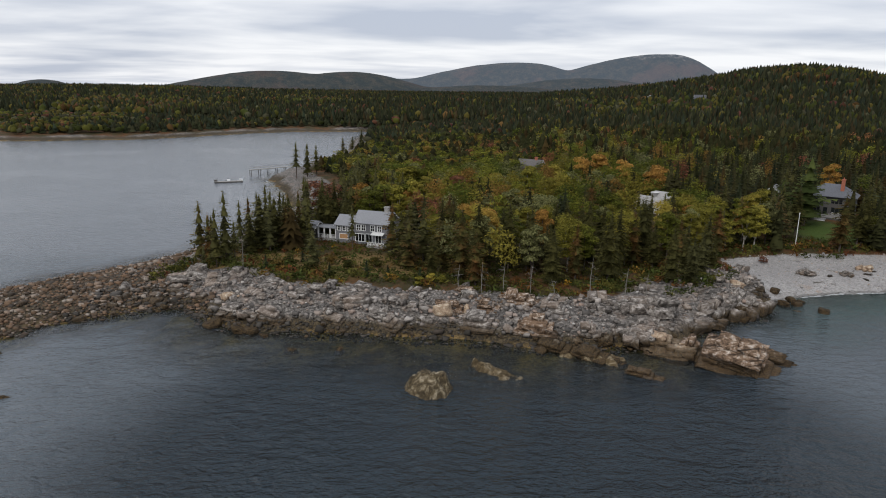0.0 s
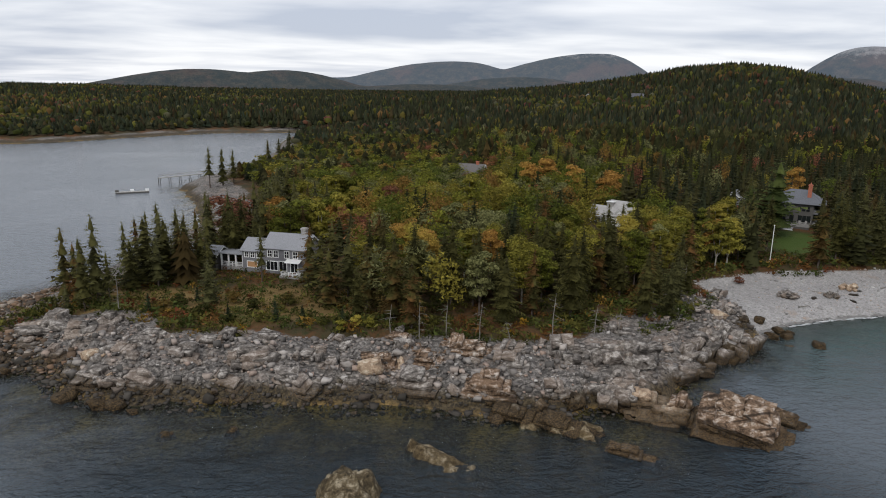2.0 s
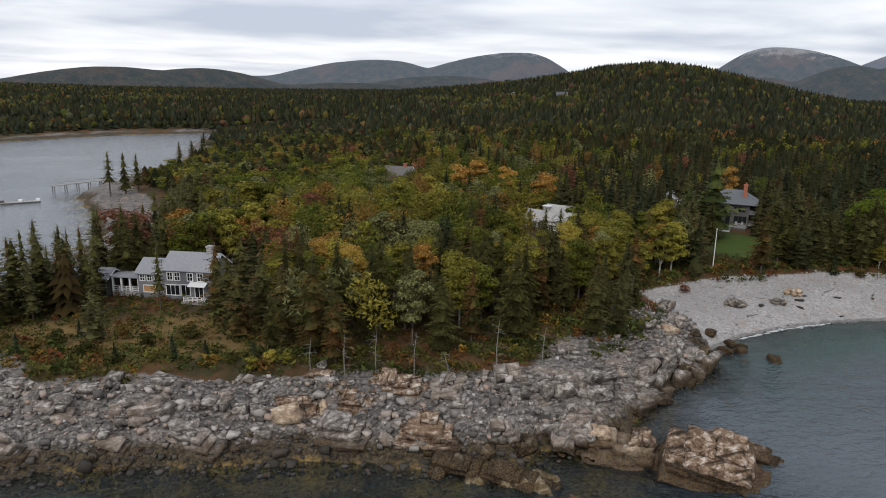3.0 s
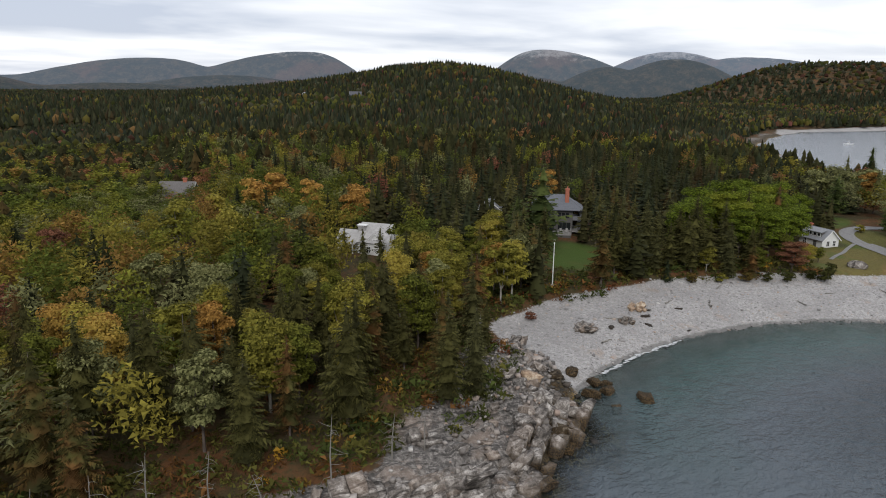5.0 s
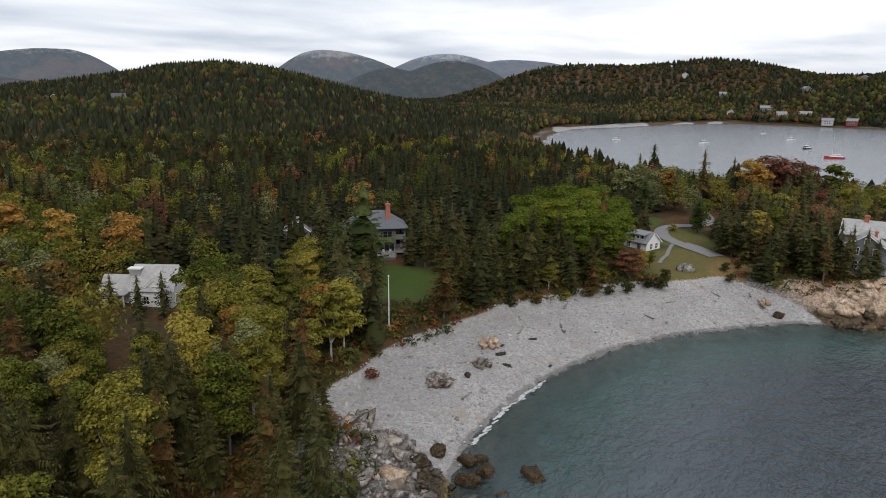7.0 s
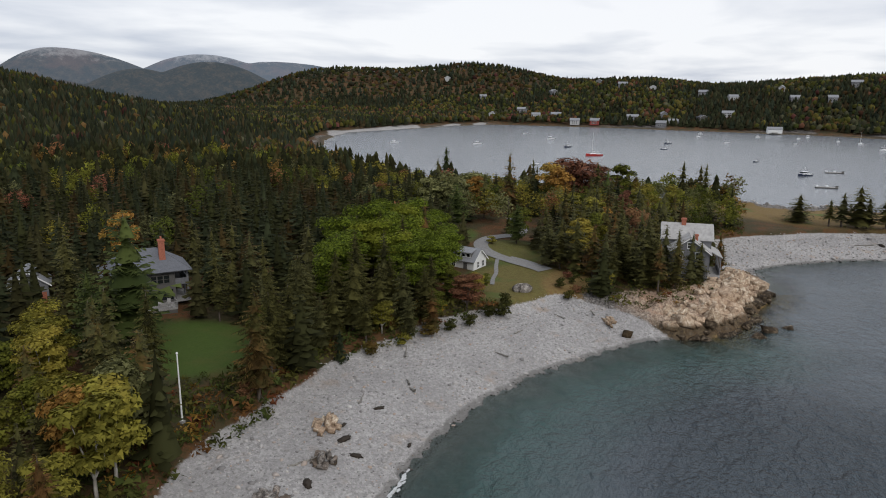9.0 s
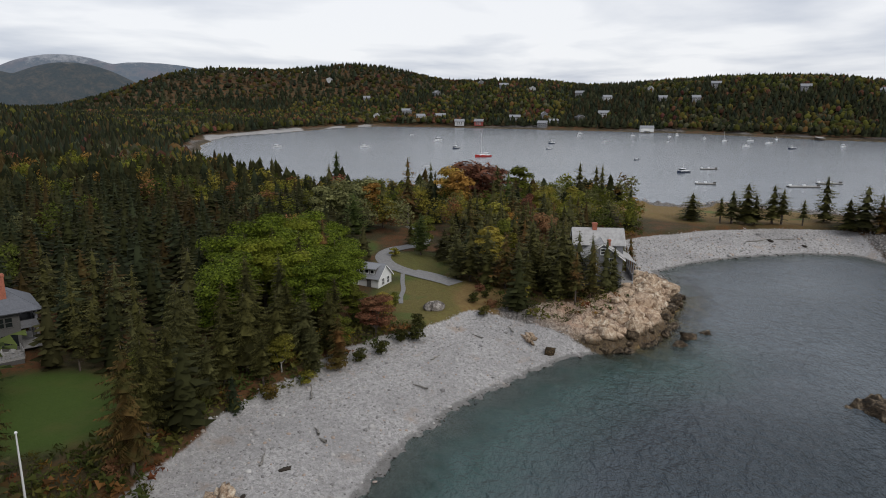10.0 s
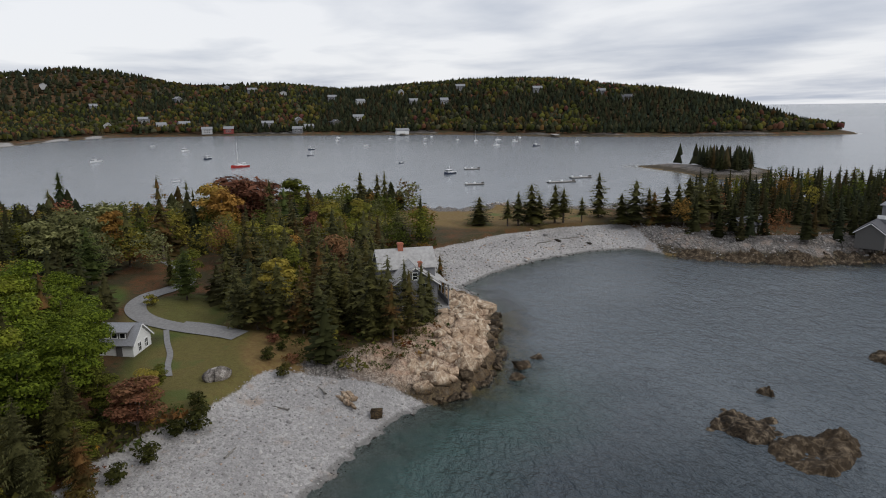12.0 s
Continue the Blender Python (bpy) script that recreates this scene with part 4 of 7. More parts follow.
def wood(name, protos, x, y, z, tall, wide, tint, label):
    """Many trees as one mesh: each has its own size, turn and leaf colour."""
    vs, fs, cs, at = [], [], [], 0
    pick = rng.integers(0, len(protos), len(x))
    turn = rng.uniform(0, 6.28, len(x))
    for n, (pv, pf) in enumerate(protos):
        k = np.flatnonzero(pick == n)
        if not len(k):
            continue
        c, s = np.cos(turn[k])[:, None], np.sin(turn[k])[:, None]
        v = np.stack([(pv[:, 0] * c - pv[:, 1] * s) * wide[k, None] + x[k, None], (pv[:, 0] * s + pv[:, 1] * c) * wide[k, None] + y[k, None],
                      pv[:, 2] * tall[k, None] + z[k, None]], 2)
        vs.append(v.reshape(-1, 3))
        fs.append((pf[None] + (np.arange(len(k)) * len(pv))[:, None, None] + at).reshape(-1, 3))
        cs.append(np.repeat(tint[k], len(pv), 0))
        at += len(k) * len(pv)
    me = bulk_mesh(name, np.concatenate(vs), np.concatenate(fs))
    col = np.concatenate(cs)
    me.attributes.new("leaf_tint", "FLOAT_COLOR", "POINT").data.foreach_set("color", np.c_[col, np.ones(len(col))].astype(np.float32).ravel())
    me.materials.append(WOODS)
    return tagged(new(name, me), label, "trees", kind="stuff")


def jittered(x0, x1, y0, y1, step):
    gx, gy = np.meshgrid(np.arange(x0, x1, step), np.arange(y0, y1, step))
    return (gx + rng.uniform(-0.42, 0.42, gx.shape) * step).ravel(), (gy + rng.uniform(-0.42, 0.42, gx.shape) * step).ravel()


CLEARINGS = []  # circles kept free of trees: x, y, radius


def clear_of(px, py, extra=0.0):
    ok = np.ones(px.shape, bool)
    for cx, cy, cr in CLEARINGS:
        ok &= np.hypot(px - cx, py - cy) > cr + extra
    return ok


CONIFER_TINTS = np.array([(0.026, 0.028, 0.010), (0.034, 0.035, 0.013), (0.044, 0.041, 0.016), (0.052, 0.036, 0.013), (0.030, 0.036, 0.017)])
LEAF_TINTS = np.array([(0.100, 0.105, 0.020), (0.058, 0.072, 0.016), (0.135, 0.118, 0.026), (0.15, 0.092, 0.030), (0.16, 0.078, 0.042), (0.105, 0.108, 0.055), (0.14, 0.058, 0.042)])


def tints(table, weights, n):
    w = np.array(weights, float)
    return (0.88 if len(table) == 5 else 1.0) * table[rng.choice(len(table), n, p=w / w.sum())] * rng.uniform(0.75, 1.25, (n, 1))

# ---------------------------------------------------------------- woods
CLEARINGS += [(93, 157, 6.5), (96, 160, 8), (86, 152, 5), (84, 147, 5), (58, 175, 6.5), (61, 179, 7), (55, 170, 4), (184, 158, 4), (-11, 147, 9.5), (-24, 143, 6), (64, 186, 7.5), (111, 185, 7.5), (100, 168, 9.5), (156, 149, 5), (152, 137, 12), (170, 147, 9), (160, 129, 8), (180, 157, 6),
              (175, 109, 7.5), (270, 78, 26), (262, 60, 22), (262, 100, 16), (226, 5, 7), (213, -20, 12)]
HUB = (40, 95)


def plantable(px, py, margin=11.0):
    h, m = land(px, py)
    beach_margin = np.where(m["shingle"] > 0.1, 18.5, margin)
    return h, m["d"], (m["d"] > beach_margin) & clear_of(px, py) & (along(px, py, PATCHES["drive"]) > 3.5) & (along(px, py, PATCHES["drive_far"]) > 4)


def hardwood_share(px, py):
    share = 0.15 + 0.26 * oval(px, py, 10, 330, 110, 130, 0.4) + 0.5 * oval(px, py, 22, 205, 75, 70, 0.5) + 0.10 * oval(px, py, 38, 160, 48, 40, 0.4)  + 0.5 * oval(px, py, 220, 140, 60, 45, 0.4)
    share = share + 0.5 * smooth(grain(px, py, 150.0, 3), 0.52, 0.72) * smooth(np.hypot(px - 40, py - 95), 200, 400)
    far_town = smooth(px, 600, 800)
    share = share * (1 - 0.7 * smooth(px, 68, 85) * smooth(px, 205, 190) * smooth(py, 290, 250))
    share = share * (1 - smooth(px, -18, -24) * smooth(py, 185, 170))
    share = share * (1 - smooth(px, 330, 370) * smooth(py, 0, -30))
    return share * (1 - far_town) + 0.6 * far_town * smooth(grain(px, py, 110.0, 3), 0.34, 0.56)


# ---- trees that stand out
FAR_HOUSES = [(1259, 635), (1074, 476), (1101, 435), (1067, 402), (1073, 372), (1209, 414), (1021, 330), (1021, 301), (1053, 254), (1058, 212), (1016, 195), (996, 207), (1259, 345), (1208, 248), (1168, 168),
              (1121, 124), (1081, 46), (1032, 159), (1043, 127), (1055, 4), (1191, 536), (1028, -126), (978, -202), (923, -217), (1115, -28), (1150, 60), (1230, 300), (210, 684), (243, 642), (36, 258)]
CLEARINGS += [(hx - 6, hy, 9 if hx > 600 else 5) for hx, hy in FAR_HOUSES[:-1]]


def stand(kind, key, x, y, tall, label, wide=1.0):
    """One tree of a given height."""
    CLEARINGS.append((x, y, 2.6 if kind != "bush" else 0.5))
    turn = rng.uniform(0, 6.28)
    if kind == "spruce":
        return place_tree("spruce_tree", FINE_SPRUCES[key % 4] if 84 < x < 142 and y < 164 else SPRUCES[key], x, y, tall / 15.0, turn, label, "spruce", "spruces of the point", wide)
    if kind == "pine":
        return place_tree("pine_tree", PINES[key], x, y, tall / 19.0, turn, label, "pine", "pines", wide)
    if kind == "fir":
        return place_tree("young_fir", SMALL_FIRS[key], x, y, tall / 5.0, turn, label, "fir", "young firs", wide)
    if kind == "maple":
        return place_tree("maple_tree", MAPLES[key], x, y, tall / 13.0, turn, label, "tree", "maples behind the beach", wide)
    if kind == "bush":
        return place_tree("shrub", BUSHES[key][rng.integers(2)], x, y, tall / 2.0, turn, label, "shrub", "shrubs", wide)
    return place_tree("broadleaf_tree", (FINE_HARDWOODS[key][rng.integers(2)] if abs(x - 70) < 80 and y < 200 else HARDWOODS[key][rng.integers(3)]), x, y, tall / 11.0, turn, label, "tree", "broadleaf trees", wide)


# the spruces along the western edge of the point
for x, y, tall in ((-47.4, 128.5, 4), (-45.4, 127.6, 5.5), (-43.6, 129.4, 12.5), (-42.2, 131.4, 15), (-40.5, 131.5, 9), (-46.5, 156, 10.5), (-44.9, 158, 10), (-42.9, 158.4, 11.5), (-41.2, 159.8, 12.5), (-39, 158, 8),
                   (-36.9, 147, 13), (-34.6, 150, 12), (-33, 145, 11), (-31.5, 151, 12.5), (-29, 149, 11), (-35, 156, 11), (-38.5, 163, 10), (-27.2, 141, 8)):
    stand("spruce", int(rng.integers(6)), x, y, tall, "dark spruce standing against the western bay", 0.95)
for x, y, tall in ((-54.5, 261, 14.5), (-51, 265, 15), (-48.5, 271, 13), (-53, 381, 9.5), (-48, 431, 9.5), (-50, 400, 9), (-47, 415, 8.5)):
    stand("spruce", int(rng.integers(6)), x, y, tall, "tall dark spruce on the western shore", 1.25)
# in front of the shingled house
stand("spruce", 3, -18, 140.4, 10.6, "thin spruce in front of the shingled house", 0.9)
for x, y, tall in ((-9.2, 136.9, 11.5), (-5.4, 136.3, 12.5), (-7.2, 133.6, 10.5), (-2.6, 132.5, 11.5), (-5.4, 127.6, 10), (0.4, 126, 11), (-24.6, 130, 7.5), (-35.5, 145, 11.5), (-38, 142, 12.5), (-33, 148, 11), (-29.6, 146.4, 9)):
    stand("spruce", int(rng.integers(6)), x, y, tall, "spruce beside the shingled house", 1.55)
for x, y, tall in ((-33.5, 128, 3.2), (-20, 121.5, 3.0), (-9, 120.5, 2.6), (-27, 132, 2.6), (-13, 121, 3.4), (-3, 119, 2.8)):
    stand("fir", int(rng.integers(2)), x, y, tall, "young blue-green fir above the ledges")
stand("leaf", "red", -29, 170, 12, "maple with dull pink-red autumn leaves", 1.4)
# big maples behind the cove beach
CLEARINGS += [(151 - 6.2 * k, 147 - 2.2 * k, 4.2) for k in range(3)]
for k, (x, y, tall) in enumerate(((137, 160, 13.5), (143, 157, 13.5), (150, 159.5, 14), (144, 165, 14.5), (152, 166, 14), (158, 163, 13), (134, 154, 12.5), (137, 167, 13), (129, 160, 12.5), (141, 152, 10), (147.5, 154, 10), (165, 160, 10), (145.5, 149.8, 10.5), (150, 151.2, 10.5), (153.5, 156, 11), (139, 149, 10.5), (132, 151, 11.5), (124, 159, 12.5))):
    stand("maple", k % 2, x, y, tall, "broad maple with fresh green leaves behind the beach", 1.15)
for x, y, tall, key in ((139, 146, 6.5, "green"), (141.5, 141.5, 4.5, "yellow"), (118, 147.5, 5, "yellow"), (145, 141.5, 3.6, "green"), (129, 144, 6, "green")):
    stand("leaf", key, x, y, tall, "low green broadleaf tree at the beach head", 1.4)
stand("leaf", "red", 135.4, 140.9, 7.4, "broad low tree with dull red leaves at the beach edge", 1.75)
for x, y, tall in ((116.5, 151.5, 11), (120, 149, 10), (123, 146.5, 10), (127.5, 145, 9), (131, 145.5, 9.5), (104.5, 154, 10.5), (108, 151.5, 8), (112, 152, 9.5), (127, 151, 9.5), (133, 150, 8.5), (119, 156, 11), (111, 158, 11), (125, 156, 12),
                   (121, 144.5, 7), (125.5, 142.8, 7.5), (114.5, 148.2, 7.5)):
    stand("spruce", int(rng.integers(6)), x, y, tall, "dark grey-green spruce at the head of the beach", 1.55)
stand("fir", 0, 108.5, 148.8, 4.6, "young yellow-green fir at the beach head", 1.0)
# round the hip-roofed house
stand("pine", 0, 96.4, 173.4, 19, "tall layered white pine beside the house", 1.75)
stand("pine", 1, 89.5, 172.5, 13, "layered white pine beside the lawn", 1.1)
CLEARINGS += [(103, 177, 6)]
for k, (x, y, tall) in enumerate(((286, 210.7, 17), (181, 147, 9.5), (231, 136, 14), (188, 165, 12))):
    stand("pine", k % 2, x, y, tall, "tall layered pine standing above the spruces", 1.2)
for x, y, tall in ((57.5, 178, 7), (60.5, 176.6, 7.5), (54.5, 180, 7.5), (63.5, 174.5, 6)):
    stand("spruce", int(rng.integers(6)), x, y, tall, "small spruce below the pale-roofed house", 1.2)
for x, y, tall, key in ((82.5, 170.5, 10, "yellow"), (78.5, 166.5, 10.5, "yellow"), (77.5, 159, 7, "yellow"), (73, 161, 8, "green"), (71, 168, 9, "yellow"), (85, 176, 9.5, "yellow"), (66, 168, 8.5, "green")):
    stand("leaf", key, x, y, tall, "yellow-green birch beside the lawn", 1.2)
stand("leaf", "green", 104, 158, 7, "dark rounded tree by the lawn", 1.2)
stand("leaf", "orange", 115, 196, 14, "golden maple behind the hip-roofed house", 1.0)
for x, y, tall in ((113, 171, 9), (116, 167, 10), (111.5, 164, 8), (108, 160, 7), (115, 176, 11), (119, 180, 12), (121, 186, 13), (124, 180, 12), (118, 175, 9), (122, 172, 11), (104, 196, 15), (97, 186, 14)):
    stand("spruce", int(rng.integers(6)), x, y, tall, "dark spruce beside the hip-roofed house", 1.1)
# autumn colour on the point
for x, y, tall, key, w in ((53.5, 222, 13, "orange", 1.35), (59, 213, 12, "orange", 1.1), (47, 218, 12, "orange", 1.1), (15.7, 189, 10, "yellow", 1.15), (30, 183, 10, "yellow", 1.2), (47.5, 185, 11, "pale", 1.2), (24, 149, 11.5, "pale", 1.1),
                           (17.5, 158, 11, "pale", 1.15), (21.2, 139, 9.5, "orange", 1.35), (19, 143, 8, "green", 1.3), (6, 190, 10, "red", 1.1), (64, 200, 11, "orange", 1.1), (68, 206, 11, "orange", 1.0), (36, 205, 11, "yellow", 1.2), (27, 200, 11, "yellow", 1.2), (40, 195, 11, "green", 1.2)):
    stand("leaf", key, x, y, tall, "rounded tree in autumn colour in the woods", w)
# round the drive and the gabled house
for x, y, tall, key, w in ((228, 149, 14, "orange", 1.15), (240, 147, 15.5, "red", 1.7), (234, 153, 14.5, "orange", 1.4), (252, 143, 14, "red", 1.5), (247, 150, 14, "orange", 1.4), (262, 137, 13.5, "green", 1.5), (172.5, 130.3, 10.5, "yellow", 1.35), (187, 121.1, 11, "red", 0.9), (208, 168, 12, "orange", 1.1), (216, 172, 12, "pale", 1.4), (200, 172, 13, "pale", 1.3), (197, 176, 12, "pale", 1.2), (199, 133, 11, "yellow", 1.3), (203, 140, 11, "yellow", 1.2),
                           (228, 126, 11, "green", 1.2), (232, 118, 11, "green", 1.2), (240, 150, 12, "green", 1.3), (212, 128, 12, "red", 0.8), (206, 118, 10, "green", 1.1), (184, 147.5, 8, "green", 1.2), (176, 126, 5, "yellow", 1.0), (157, 121.5, 4, "yellow", 1.1)):
    stand("leaf", key, x, y, tall, "autumn tree between the drive and the harbour", w)
for x, y, tall in ((167, 119.5, 9), (163.5, 118.5, 8), (169.0, 106.5, 9.5), (166.5, 110.5, 11), (168.2, 113, 11.5), (165, 114, 10), (172, 121, 11), (178, 119, 12), (180.5, 103.5, 8.5), (184.5, 105, 9), (187.5, 103, 7), (191, 104, 6.5), (182, 110, 9), (176, 124, 12),
                   (183, 127, 12), (188, 131, 12), (192, 137, 13), (196, 126, 12.5), (205, 131, 13), (213, 137, 14), (220, 133, 13), (262, 118, 15), (259, 111, 15), (266, 113, 14), (236, 140, 15), (239, 146, 14), (246, 142, 14), (212.6, 159.6, 18.5), (237.2, 160, 15), (234.5, 158, 13), (205, 164, 13), (243, 195, 14),
                   (169.5, 156.5, 6.5), (190, 152, 7)):
    stand("spruce", int(rng.integers(6)), x, y, tall, "dark spruce near the gabled house", 1.15)
for x, y, tall in ((166.5, 133, 11), (165, 129.5, 11.5), (164.5, 126, 11), (163.5, 123.5, 10), (161.5, 121.5, 8.5), (177, 133, 11), (168, 121.5, 12), (167.3, 115.5, 11), (171.5, 118, 12.5)):
    stand("spruce", int(rng.integers(6)), x, y, tall, "tall dense dark spruce beside the lawn and drive", 1.5)
CLEARINGS += [(190, 156, 6), (184, 160, 6), (172.5, 130.3, 4.5), (240, 148, 9), (229, 148, 4), (250, 146, 6)]
# the row on the spit
for x, y, tall, w in ((250.5, 85, 7.5, 1.5), (248, 77.5, 7, 1.4), (248, 74.5, 9, 1.3), (249, 70.5, 11, 1.4), (250, 68, 8, 1.2), (250, 63.5, 10.5, 1.3), (250, 61, 9.5, 1.3), (252, 55, 7, 1.2), (258, 48, 12.5, 0.8), (250, 44, 8, 1.4), (248.5, 40.5, 11.5, 1.3),
                      (247.5, 37, 9.5, 1.2), (244, 37, 9, 1.2), (245, 33, 10, 1.1), (243, 30.5, 11, 1.2), (238, 31, 8, 1.2), (239, 27, 10, 1.3), (236, 27.5, 11.5, 1.3), (240, 22, 12, 1.3), (246, 26, 12, 1.2)):
    stand("spruce", int(rng.integers(6)), x, y, 1.12 * tall, "small dark spruce in a row on the spit", 1.7 * w)

# the trees nearest the shore, each on its own
CLEARINGS += [(262, 46, 9), (53, 165, 5), (56, 171, 6), (51, 160, 4)]
px, py = jittered(-62, 262, 104, 215, 4.4)
h, d, ok = plantable(px, py, 10.5)
ok &= (px > -49) | (py > 175)
ok &= oval(px, py, -21, 129, 21, 14) < 0.5
ok &= (px > 42) | (d > 17.5 + 2.5 * np.sin(px * 0.7))
front = ok & (d < 44) & (px > -60) & (np.hypot(px - 60, py - 120) < 150)
by_path = ((px > -30) & (px < 62) & (py < 158)) | ((px > 84) & (px < 142) & (py < 164))
rank = np.argsort(np.hypot(px - 55, py - 115) + np.where(front, 0, 1e6))[: int(front.sum())]
share = hardwood_share(px, py) * (0.25 + 0.75 * smooth(py - 0.25 * px, 108, 140)) * smooth(d, 12, 20)
n_spruce = n_leafy = 0
taken = []
SPRUCE_LABELS = ("tall dark green spruce at the wood's edge", "slender spruce with browning tips above the ledges", "dense drooping dark green spruce")
for k in rank:
    leafy = rng.random() < share[k] * (px[k] > -22)
    if leafy and n_leafy < 190:
        key = rng.choice(["green", "yellow", "orange", "pale", "red"], p=[0.40, 0.36, 0.10, 0.14, 0.0])
        place_tree("broadleaf_tree", FINE_HARDWOODS[key][rng.integers(2)] if by_path[k] else HARDWOODS[key][rng.integers(3)], px[k], py[k], rng.uniform(0.7, 1.08), rng.uniform(0, 6.28),
                   f"broadleaf tree with {'grey-green' if key == 'pale' else key} autumn leaves", "tree", "broadleaf trees", rng.uniform(0.9, 1.15))
        n_leafy += 1
        taken.append(k)
    elif not leafy and n_spruce < 250:
        place_tree("spruce_tree", FINE_SPRUCES[rng.integers(4)] if by_path[k] else SPRUCES[rng.integers(6)], px[k], py[k], rng.uniform(0.52, 0.95) * (1.0 if d[k] > 16 else 0.8), rng.uniform(0, 6.28),
                   SPRUCE_LABELS[rng.integers(3)], "spruce", "spruces of the point", rng.uniform(1.0, 1.4))
        n_spruce += 1
        taken.append(k)

# the woods behind them
r = np.random.default_rng(3)
MID = ([mid_spruce(r) for _ in range(6)], [mid_hardwood(r) for _ in range(6)])
FINE = ([fine_spruce(r) for _ in range(6)], [fine_hardwood(r) for _ in range(6)])
FAR = ([far_spruce(r) for _ in range(8)], [far_hardwood(r) for _ in range(8)])


def patch_tints(px, py):
    """Broadleaf colours: trees turn in company, so that groves of green, gold and rust stand together."""
    g = grain(px + 300, py + 90, 46.0, 3)
    table = (4.5, 4.5, 1.2, 0.5, 0.25, 1.6, 0.1), (3.0, 2.0, 3.2, 1.5, 0.5, 1.6, 0.15), (2.2, 1.6, 2.2, 1.9, 1.1, 1.2, 0.5)
    out = np.zeros((len(px), 3))
    for n, (lo, hi) in enumerate(((-1, 0.47), (0.47, 0.6), (0.6, 2))):
        k = np.flatnonzero((g >= lo) & (g < hi))
        if len(k):
            out[k] = tints(LEAF_TINTS, table[n], len(k))
    return out


def plant(name, protos, px, py, pz, size, label):
    share = hardwood_share(px, py)
    leafy = rng.random(len(px)) < share
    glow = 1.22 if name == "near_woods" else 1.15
    for kind, sel in ((0, ~leafy), (1, leafy)):
        k = np.flatnonzero(sel)
        if not len(k):
            continue
        if kind == 0:
            tall, wide = rng.uniform(0.68, 1.05, len(k)) * (11.5 + 0.1 * size), rng.uniform(0.40, 0.60, len(k)) * size
            # far conifers: haze is tinted into the needles, less red and more blue
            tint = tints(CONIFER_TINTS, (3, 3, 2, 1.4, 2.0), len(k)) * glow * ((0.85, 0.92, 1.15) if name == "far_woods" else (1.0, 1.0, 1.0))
        else:
            tall, wide = rng.uniform(0.68, 1.0, len(k)) * (10 + 0.15 * size), rng.uniform(0.46, 0.70, len(k)) * size
            # far broadleaves: tint dulled and cooled to imitate haze over distance
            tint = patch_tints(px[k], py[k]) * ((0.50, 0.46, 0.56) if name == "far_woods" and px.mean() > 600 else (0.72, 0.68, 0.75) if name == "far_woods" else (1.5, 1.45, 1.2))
        tall = tall * np.where((px[k] < 45) & (py[k] > 205) & (py[k] < 620), 0.6, np.where((px[k] > 178) & (px[k] < 330) & (py[k] > 104) & (py[k] < 230), rng.uniform(0.55, 0.95, len(k)), 1.0))
        wood(name + ("_conifers" if kind == 0 else "_broadleaves"), protos[kind], px[k], py[k], pz[k] - 0.4, tall, wide, tint,
             label + (", dark green spruce and fir" if kind == 0 else ", green, yellow and orange autumn leaves"))


mx, my = jittered(-75, 330, 104, 420, 4.9)
h, d, ok = plantable(mx, my, 12)
ok &= (mx > -49) | (my > 175)
ok &= oval(mx, my, -21, 129, 21, 14) < 0.5
ok &= (mx > 42) | (d > 20)
near_taken = np.zeros(len(mx), bool)
tx, ty = px[taken], py[taken]
for k in np.flatnonzero(ok):
    near_taken[k] = np.min(np.hypot(tx - mx[k], ty - my[k])) < 3.4
ok &= ~near_taken & (np.hypot(mx - HUB[0], my - HUB[1]) < 340)
close = ok & (np.hypot(mx - 120, my - 150) < 150)
far_off = ok & ~close
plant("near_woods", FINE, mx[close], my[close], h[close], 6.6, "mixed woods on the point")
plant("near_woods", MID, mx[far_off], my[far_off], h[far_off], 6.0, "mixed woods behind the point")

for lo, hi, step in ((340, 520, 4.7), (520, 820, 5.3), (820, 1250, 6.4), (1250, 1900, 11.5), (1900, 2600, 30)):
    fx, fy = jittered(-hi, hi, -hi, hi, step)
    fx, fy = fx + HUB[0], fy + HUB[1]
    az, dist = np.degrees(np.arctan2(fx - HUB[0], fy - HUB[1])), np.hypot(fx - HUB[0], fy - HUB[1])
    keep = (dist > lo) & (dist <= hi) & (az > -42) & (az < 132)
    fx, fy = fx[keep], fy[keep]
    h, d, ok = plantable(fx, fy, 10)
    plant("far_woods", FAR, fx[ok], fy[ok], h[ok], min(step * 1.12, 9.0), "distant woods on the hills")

# trees on the spit, the eastern point and the small island
ex, ey = jittered(200, 460, -120, 60, 5.0)
h, d, ok = plantable(ex, ey, 7)
ok &= ~((np.hypot(ex - HUB[0], ey - HUB[1]) < 340) & (ey > 104))
ok &= ey < 36 - 0.55 * (ex - 230)
plant("spit_woods", FINE, ex[ok], ey[ok], h[ok], 5.2, "trees on the eastern point")

# undergrowth along the edge of the woods and on the heath
def thicket(name, x, y, z, size, table, weights, label):
    r = np.random.default_rng(8)
    protos = []
    for _ in range(5):
        s = Soup()
        for _ in range(38):
            d = r.normal(size=3)
            d[2] = abs(d[2])
            d /= np.linalg.norm(d)
            s.add(d * (1, 1, 0.8) * (1.1 - 0.75 * r.random() ** 1.5) + (0, 0, 0.25) + r.normal(size=(3, 3)) * 0.18, [(0, 1, 2)])
        protos.append(s.arrays())
    ob = wood(name, protos, x, y, z, size * 0.9, size, tints(table, weights, len(x)), label)
    ob["category"] = "undergrowth"
    return ob


